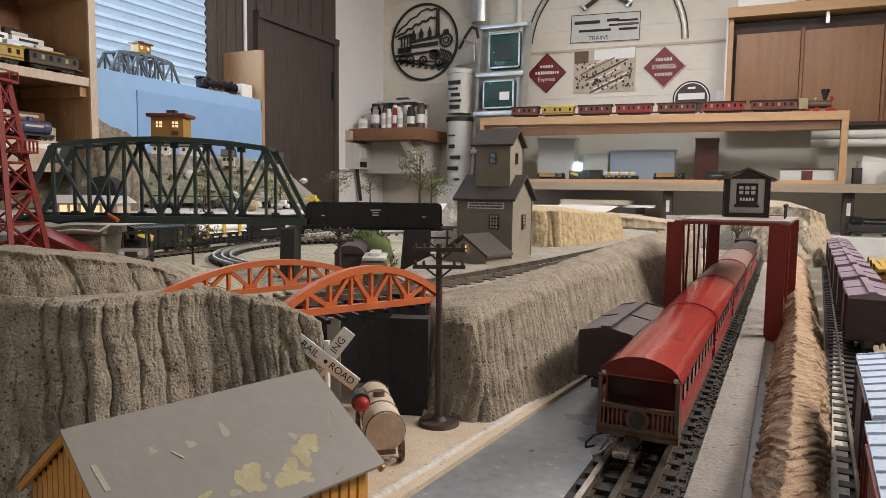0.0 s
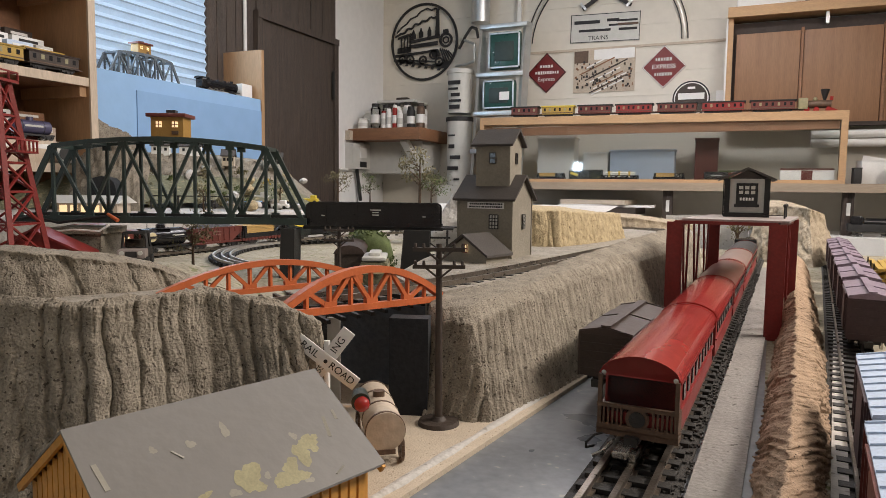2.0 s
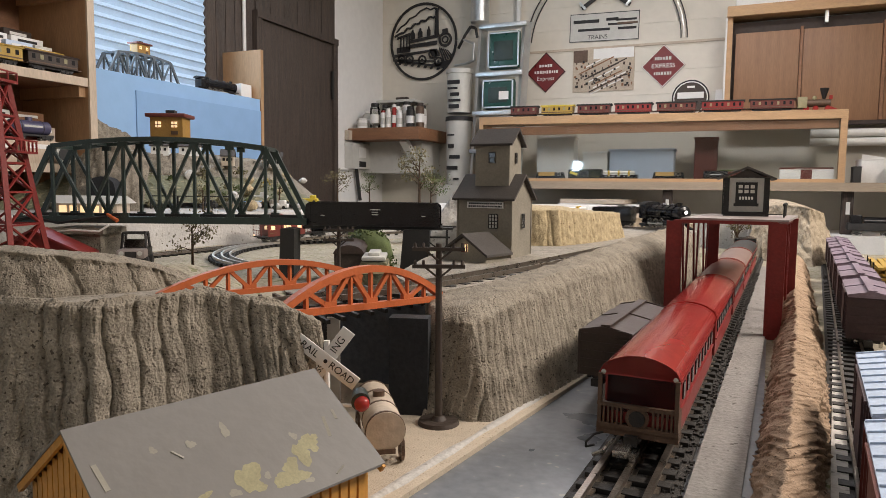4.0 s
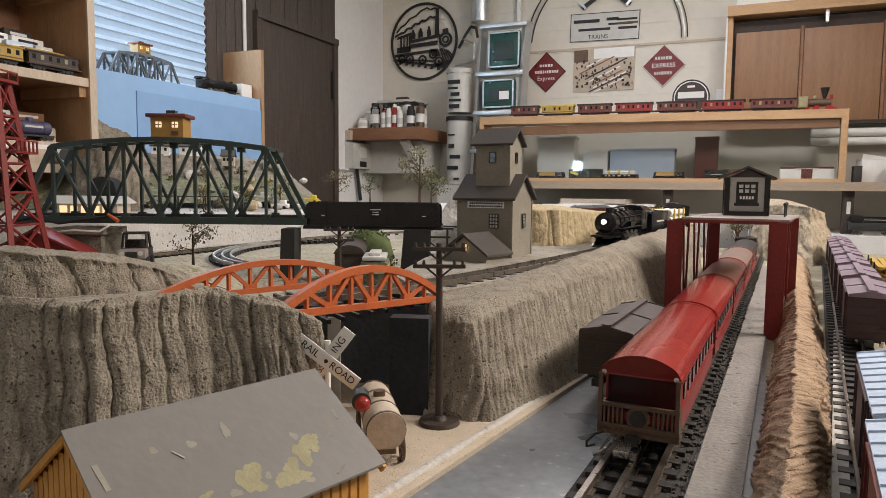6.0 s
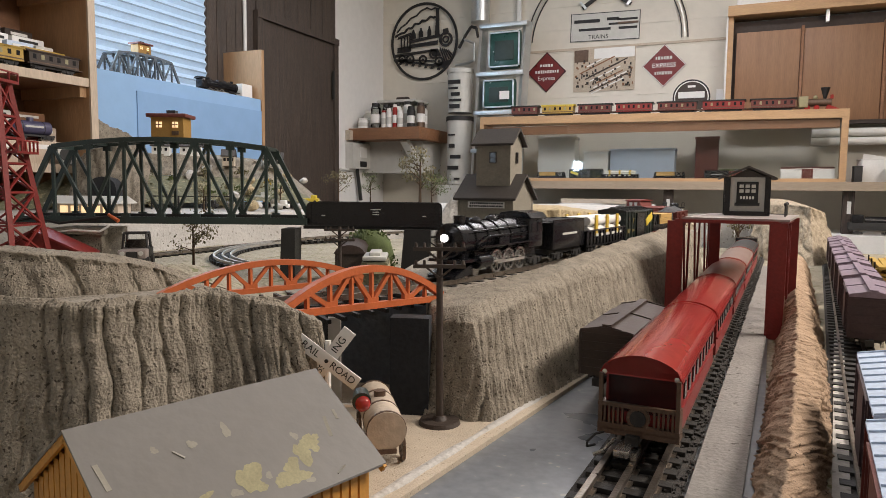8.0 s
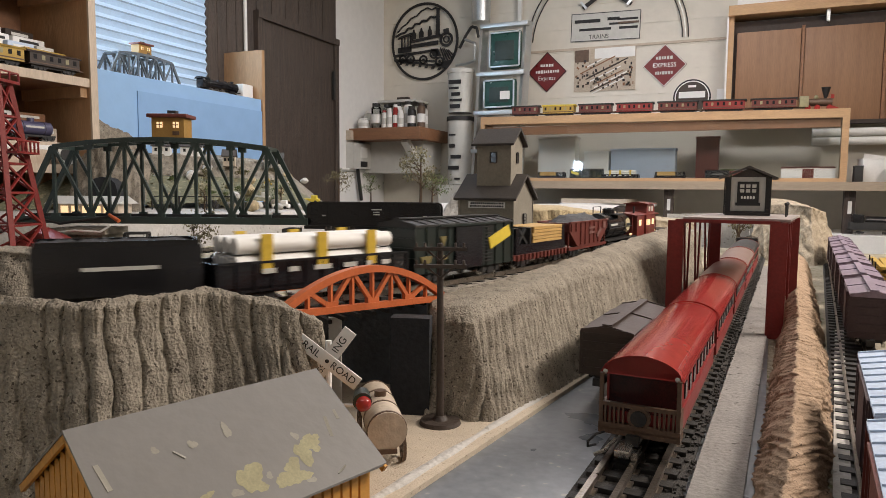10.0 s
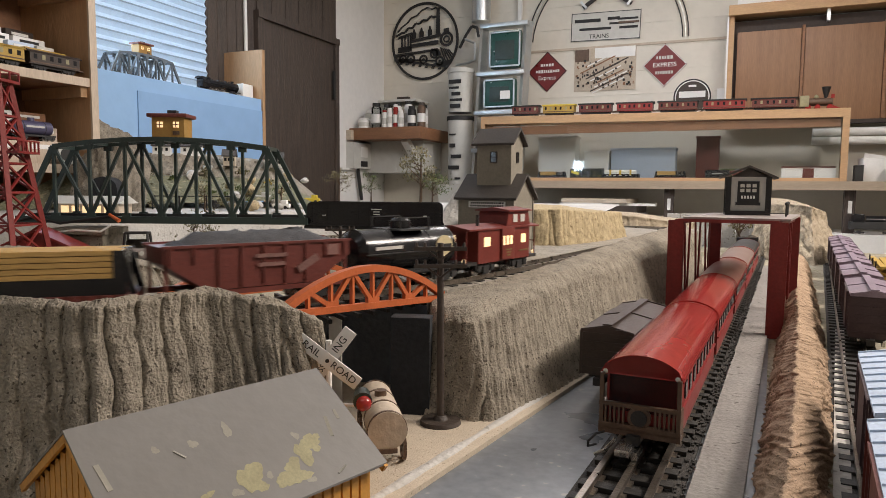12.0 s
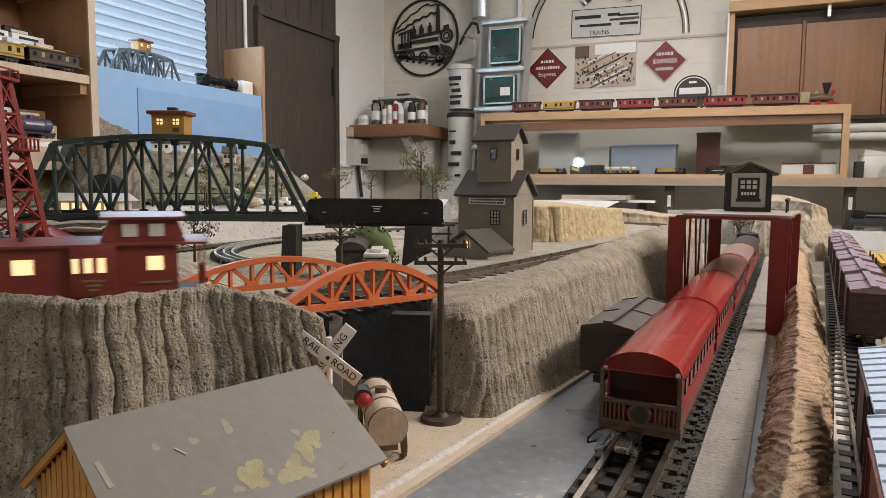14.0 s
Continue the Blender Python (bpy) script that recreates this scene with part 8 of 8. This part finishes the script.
        part("tie", beam(nb(), (s * 0.10, -0.004, -0.035), (s * 0.13, -0.004, 0.0), 0.01, 0.012), M["alu"], th)
    bm = box(nb(), -0.55, WY - 0.003, 0.886, 1.0, 0.006, 0.012)
    single("wall_seam", bm, M["card"], "narrow batten over a wall board joint", "trim", kind="structure")
    bm = nb()
    for i in range(9):
        z = 0.3 + i * 0.115
        box(bm, -0.35, WY - 0.001, z, 3.15, 0.003, 0.004)
    single("wall_grooves", bm, M["wall"], "faint board lines of the painted wall", "trim", kind="structure")


wall_signs()


def ladder_corner():
    th = thing("step_ladder", Matrix(), "aluminium step ladder with green plastic trays", "ladder")
    for x0, x1 in ((-1.295, -1.235), (-1.065, -1.005)):
        part("side_rail", beam(nb(), (x0, 3.22, -0.98), (x1, 3.34, 1.0), 0.02, 0.045), M["alu"], th)
    for z in (0.19, 0.36, 0.55, 0.745, 0.985):
        f = (z + 0.98) / 1.98
        part("step", box(nb(), (-1.18 + 0.06 * f) + 0.03 * f - 0.03, 3.21 + 0.12 * f, z, 0.25, 0.07, 0.022, bev=0.003), M["alu"], th)
    part("green_tray", box(nb(), -1.115, 3.33, 0.865, 0.165, 0.05, 0.19, bev=0.02), M["green"], th, "green plastic tray")
    part("green_tray", box(nb(), -1.135, 3.31, 0.645, 0.17, 0.05, 0.15, bev=0.02), M["green"], th, "green plastic tray with a paper tag")
    for z, h, x in ((0.865, 0.19, -1.115), (0.645, 0.15, -1.135)):
        bm = nb()
        for s in (-1, 1):
            box(bm, x + s * 0.078, 3.302 - (0.02 if h < 0.17 else 0.0), z, 0.008, 0.006, h * 0.86, bev=0.001)
            box(bm, x, 3.302 - (0.02 if h < 0.17 else 0.0), z + s * h * 0.44, 0.15, 0.006, 0.008, bev=0.001)
        part("tray_rim", bm, M["alu"], th, "worn metal tray rim")
        part("tray_panel", box(nb(), x, 3.303 - (0.02 if h < 0.17 else 0.0), z - 0.005, 0.10, 0.005, h * 0.5, bev=0.002), M["dgreen"], th, "dark recessed tray panel")
    part("paper_tag", box(nb(), -1.1, 3.274, 0.635, 0.05, 0.004, 0.04), M["white"], th)
    for z0, z1, lid in ((0.565, 0.79, "pale"), (0.19, 0.545, "iron")):
        c = thing("paint_can", pose(-1.377, 3.37, z0), "white paint bucket with dark lettering bars", "paint bucket", "paint buckets")
        h = z1 - z0
        part("bucket", cyl(nb(), (0, 0, 0), (0, 0, h - 0.02), 0.063, 0.068, 24), M["pale"], c)
        part("lid", cyl(nb(), (0, 0, h - 0.022), (0, 0, h), 0.073, 0.072, 24), M[lid], c)
        for k in range(5):
            part("label_bar", box(nb(), random.uniform(-0.02, 0.02), -0.067, 0.03 + k * (h - 0.07) / 5, random.uniform(0.03, 0.07), 0.004, random.uniform(0.008, 0.022)), M["ink"], c)
    single("bucket_stand", box(nb(), -1.377, 3.42, -0.4, 0.2, 0.22, 1.175), M["pale"], "plain grey stand under the paint buckets", "stand")
    single("stove_pipe", cyl(nb(), (-1.305, 3.47, 1.05), (-1.305, 3.47, 1.42), 0.05, seg=24), M["alu"], "grey metal duct pipe from the ceiling", "pipe")
    pts = [(-1.44, 3.5, 0.93), (-1.40, 3.5, 1.0), (-1.37, 3.5, 1.04), (-1.34, 3.5, 1.03), (-1.33, 3.5, 0.98)]
    single("hose", tube(nb(), pts, 0.008), M["iron"], "black hose hung behind the ladder", "hose")
    pts = [(-1.46, 3.5, 0.84), (-1.40, 3.5, 0.845), (-1.35, 3.5, 0.86), (-1.35, 3.5, 0.95), (-1.42, 3.5, 0.98)]
    single("hose", tube(nb(), pts, 0.007), M["alu"], "grey hose loop hung behind the ladder", "hose")
    single("wall_post", box(nb(), -1.105, 3.52, 1.0, 0.02, 0.02, 0.84), M["white"], "thin white wall post", "trim", kind="structure")


ladder_corner()


def display_case():
    th = thing("display_case", Matrix(), "long pine framed glass display case above the bench", "display case")
    part("top", prism(nb(), [(-1.195, 0.487), (0.39, 0.470), (0.39, 0.500), (-1.195, 0.517)], 3.2, 3.345, "Y"), M["pine"], th)
    part("top_rail", prism(nb(), [(-1.195, 0.484), (0.39, 0.467), (0.39, 0.503), (-1.195, 0.520)], 3.19, 3.2, "Y"), M["pine"], th)
    slab_part("post", -1.195, -1.175, 3.19, 3.215, 0.2075, 0.4835, M["pine"], th)
    slab_part("post", 0.365, 0.39, 3.19, 3.215, 0.2075, 0.4668, M["pine"], th)
    slab_part("bottom_rail", -1.175, 0.365, 3.192, 3.21, 0.2075, 0.222, M["pine"], th)
    slab_part("end_panel", -1.195, -1.183, 3.215, 3.345, 0.2075, 0.4865, M["pine"], th)
    slab_part("end_panel", 0.378, 0.39, 3.215, 3.345, 0.2075, 0.4695, M["brownwood"], th)
    g = slab_part("glass_pane", -1.175, 0.365, 3.2, 3.203, 0.222, 0.466, M["glass"], th)
    g.visible_shadow = False
    # strip puts the shade under the top into a dark colour
    slab_part("lining", -1.17, 0.36, 3.204, 3.216, 0.43, 0.469, M["brownwood"], th, "dark strip for the shade under the top")
    # things inside
    z = 0.2085
    for i, (ob, x) in enumerate([(LUMBER, -0.30), (GONDOLA, -0.52), (HOPPER, 0.02), (TENDER, -0.10), (LUMBER, -0.85), (GREEN, -0.68)]):
        copy_thing(ob, pose(x, 3.27, z, 0, 0, 0))
    bx = thing("display_boxcar", pose(0.255, 3.27, z), "white boxcar with a dark red door in the case", "train car")
    boxcar_shape(bx, 0.2, 0.045, 0.045, M["white"], M["oldred"], M["oldred"])
    # the pale blue box stands for shapes reflected in the glass
    for x, w, h, mt, lb in [(-0.44, 0.30, 0.15, "bluegrey", "pale blue"), (-0.66, 0.12, 0.14, "white", "white"), (-0.15, 0.10, 0.20, "oldred", "red"), (-0.86, 0.19, 0.215, "white", "white"), (-0.02, 0.14, 0.05, "leaf", "green")]:
        b = thing("storage_box", pose(x, 3.44, z), "%s storage box at the back of the case" % lb, "box", "boxes in the case")
        part("carton", box(nb(), 0, 0, h / 2, w, 0.1, h, bev=0.006), M[mt], b)
        part("lid", box(nb(), 0, 0, h + 0.004, w + 0.006, 0.105, 0.01), M[mt], b)
    # trains on top
    top = lambda x: 0.519 - 0.0107 * (x + 1.195)
    x = -1.055
    for col, roof, L in [("oldred", "iron", 0.13), ("gold", "lemon", 0.15), ("oldred", "iron", 0.15), ("redside", "iron", 0.16), ("oldred", "iron", 0.165), ("redside", "iron", 0.17), ("oldred", "iron", 0.17)]:
        old_coach(pose(x + L / 2, 3.28, top(x), 0, 0.61) @ Matrix.Diagonal((1, 1.15, 1.15, 1)), col, roof, L, "%s old-time coach on top of the display case" % {"oldred": "dark red", "gold": "yellow", "redside": "red"}[col])
        x += L + 0.026
    lo = thing("old_time_locomotive", pose(x + 0.05, 3.28, top(x), 0, 0.61) @ Matrix.Diagonal((1, 1.15, 1.15, 1)), "old-time locomotive with a flared stack on the display case", "locomotive")
    part("boiler", cyl(nb(), (-0.03, 0, 0.032), (0.06, 0, 0.032), 0.014, seg=18), M["bronze"], lo)
    part("cab", box(nb(), -0.045, 0, 0.034, 0.035, 0.04, 0.04, bev=0.002), M["flake"], lo)
    part("stack", cyl(nb(), (0.035, 0, 0.045), (0.035, 0, 0.085), 0.005, 0.018, 14), M["ink"], lo)
    part("dome", ball(nb(), (0.0, 0, 0.05), 0.009), M["flake"], lo, smooth=True)
    part("lamp", box(nb(), 0.06, 0, 0.052, 0.012, 0.012, 0.014), M["red"], lo)
    part("pilot", prism(nb(), [(0.06, 0.018), (0.1, 0.003), (0.06, 0.003)], -0.018, 0.018, "Y"), M["red"], lo)
    for xx in (-0.03, 0.005, 0.05):
        part("wheelset", cyl(nb(), (xx, -0.016, 0.011), (xx, 0.016, 0.011), 0.011, seg=16), M["red"], lo)
    single("display_rail", prism(nb(), [(-1.12, 0.5172), (0.325, 0.5017), (0.325, 0.5035), (-1.12, 0.519)], 3.255, 3.305, "Y"), M["iron"], "dark track strip under the display trains", "track")


display_case()


def bench():
    th = thing("workbench", Matrix(), "long narrow pine workbench shelf along the wall", "workbench")
    slab_part("top", -1.0, 1.1, 3.1, 3.535, 0.172, 0.207, M["greywood"], th)
    for x in (-0.29, 0.4, 0.95):
        slab_part("leg", x - 0.02, x + 0.02, 3.14, 3.18, -1.0, 0.172, M["dwood"], th)
        slab_part("leg_tag", x - 0.006, x + 0.008, 3.138, 3.14, 0.08, 0.13, M["white"], th)
    lw = thing("lower_shelf", Matrix(), "white lower shelf below the workbench", "shelf")
    slab_part("board", -0.9, 1.1, 3.0, 3.5, -0.02, 0.0, M["white"], lw)
    slab_part("fascia", 0.3, 1.1, 2.99, 3.0, -0.2, 0.0, M["white"], lw)
    for x in (-0.85, 1.05):
        slab_part("leg", x - 0.02, x + 0.02, 3.3, 3.34, -1.0, -0.02, M["white"], lw)
    rng = random.Random(9)
    z = 0.001
    for k, (x, w, t, mt) in enumerate([(-0.62, 0.35, 0.05, "cabdark"), (-0.6, 0.4, 0.012, "pale"), (-0.58, 0.34, 0.03, "brownbox"), (-0.56, 0.42, 0.01, "white"), (-0.6, 0.3, 0.02, "card")]):
        single("stacked_board", box(nb(), x, 3.2, z + t / 2, w, 0.22, t, Matrix.Rotation(rng.uniform(-0.1, 0.1), 4, "Z")), M[mt], "flat board in a stack under the bench", "board", "stacked boards")
        z += t + 0.001
    for x in (0.48, 0.68):
        b = thing("dark_model", pose(x, 3.1, 0.0), "dark model locomotive on the lower shelf", "locomotive", "models on the lower shelf")
        part("body", box(nb(), 0, 0, 0.035, 0.17, 0.045, 0.03, bev=0.003), M["iron"], b)
        part("boiler", cyl(nb(), (-0.03, 0, 0.055), (0.08, 0, 0.055), 0.018, seg=16), M["black"], b)
        part("cab", box(nb(), -0.055, 0, 0.062, 0.04, 0.045, 0.035, bev=0.003), M["black"], b)
        truck(b, -0.05)
        truck(b, 0.05)
    # clutter on the right of the bench
    for x, y, w, h, mt, lb in [(0.43, 3.2, 0.03, 0.06, "iron", "black"), (0.50, 3.25, 0.12, 0.09, "white", "white"), (0.56, 3.15, 0.05, 0.07, "brownbox", "brown"), (0.63, 3.2, 0.09, 0.05, "white", "white"), (0.72, 3.3, 0.1, 0.12, "card", "tan")]:
        b = thing("bench_box", pose(x, y, 0.208, 0, 0, rng.uniform(-15, 15)), "%s small box on the workbench" % lb, "box", "bench clutter")
        part("carton", box(nb(), 0, 0, h / 2, w, 0.06, h, bev=0.003), M[mt], b)
        part("lid", box(nb(), 0, 0, h + 0.002, w * 1.03, 0.062, 0.005), M[mt], b)
    single("paper_sheet", box(nb(), 0.53, 3.33, 0.27, 0.14, 0.003, 0.1, Matrix.Rotation(radians(10), 4, "Y") @ Matrix.Rotation(radians(-20), 4, "X")), M["white"], "white paper propped on the workbench", "paper")
    # two white tubes under the cabinet
    for z in (0.39, 0.43):
        single("white_tube", cyl(nb(), (0.28, 3.47, z), (0.95, 3.47, z), 0.018, seg=18), M["white"], "long white tube on the wall below the cabinet", "tube", "white tubes")


bench()


def wall_cabinet():
    th = thing("wall_cabinet", Matrix(), "brown veneer wall cabinet with sliding doors and pale top shelf", "cabinet")
    slab_part("body", -0.06, 1.1, 3.48, 3.535, 0.48, 0.94, M["cabdark"], th)
    slab_part("top_shelf", -0.085, 1.1, 3.40, 3.535, 0.955, 1.0, M["pine"], th, "pale wooden top shelf")
    slab_part("side_panel", -0.082, -0.06, 3.43, 3.535, 0.48, 0.955, M["pine"], th)
    slab_part("side_trim", -0.09, -0.083, 3.42, 3.43, 0.53, 0.955, M["white"], th)
    for x0, x1 in ((-0.045, 0.216), (0.232, 0.531), (0.548, 0.82), (0.832, 1.09)):
        slab_part("door", x0, x1, 3.455, 3.475, 0.482, 0.888, M["cabdoor"], th, "brown veneer door", 0.001)
    slab_part("door_post", 0.218, 0.230, 3.448, 3.48, 0.482, 0.9, M["brownwood"], th)
    slab_part("door_post", 0.533, 0.546, 3.448, 3.48, 0.482, 0.9, M["brownwood"], th)
    slab_part("bottom_rail", -0.06, 1.1, 3.445, 3.48, 0.464, 0.481, M["cabdark"], th)
    part("bracket", box(nb(), 0.315, 3.44, 0.93, 0.013, 0.03, 0.05), M["alu"], th)
    for x, w, h, mt in [(0.07, 0.24, 0.035, "white"), (0.34, 0.22, 0.055, "iron"), (0.55, 0.13, 0.065, "card")]:
        single("folded_cloth" if mt == "white" else "storage_box", box(nb(), x, 3.47, 1.001 + h / 2, w, 0.11, h, bev=0.008), M[mt], "%s on the cabinet's top shelf" % {"white": "white folded cloth lying", "iron": "dark flat case standing", "card": "tan cardboard box standing"}[mt], "cloth" if mt == "white" else "box")
    single("wall_switch", box(nb(), -0.11, 3.533, 0.62, 0.03, 0.012, 0.06), M["white"], "white switch plate on the wall", "switch")


wall_cabinet()


def ceiling_lights():
    # middle panel goes with its lamp; back and front ones are added, unseen
    for x, y, sx, sy in ((-0.8, 1.65, 0.6, 0.14), (-0.2, 2.5, 1.2, 0.2), (-0.3, -0.45, 0.8, 0.2)):
        th = thing("ceiling_light", pose(x, y, 1.37), "white ceiling light panel", "ceiling light", "ceiling lights")
        part("frame", box(nb(), 0, 0, 0.03, sx + 0.06, sy + 0.06, 0.04), M["white"], th)
    # unseen housing added behind the right-hand lamp
    th = thing("side_lamp_housing", look((1.15, 1.2, 1.26), (-0.2, 0.9, 0.1)), "unseen long housing added behind the right-hand lamp", "hanging light")
    part("housing", box(nb(), 0, 0, 0.03, 1.06, 0.36, 0.04, bev=0.008), M["white"], th)
    for x in (-0.45, 0.45):
        part("hanger", cyl(nb(), (x, 0, 0.05), (x, 0.08, 0.15), 0.004, seg=8), M["iron"], th)


ceiling_lights()


def south_window():
    w = thing("window_2", Matrix(), "small window with plain white frame", "window")
    tagged(w, kind="structure")
    slab_part("window_frame", -1.93, -1.91, -1.79, -1.69, 0.25, 0.7, M["white"], w)
    slab_part("window_frame", -1.67, -1.65, -1.79, -1.69, 0.25, 0.7, M["white"], w)
    slab_part("window_sill", -1.91, -1.67, -1.79, -1.69, 0.25, 0.265, M["white"], w)
    pane = slab_part("window_pane", -1.91, -1.67, -1.76, -1.755, 0.265, 0.7, M["glass"], w)
    pane.visible_shadow = False


south_window()


motions()
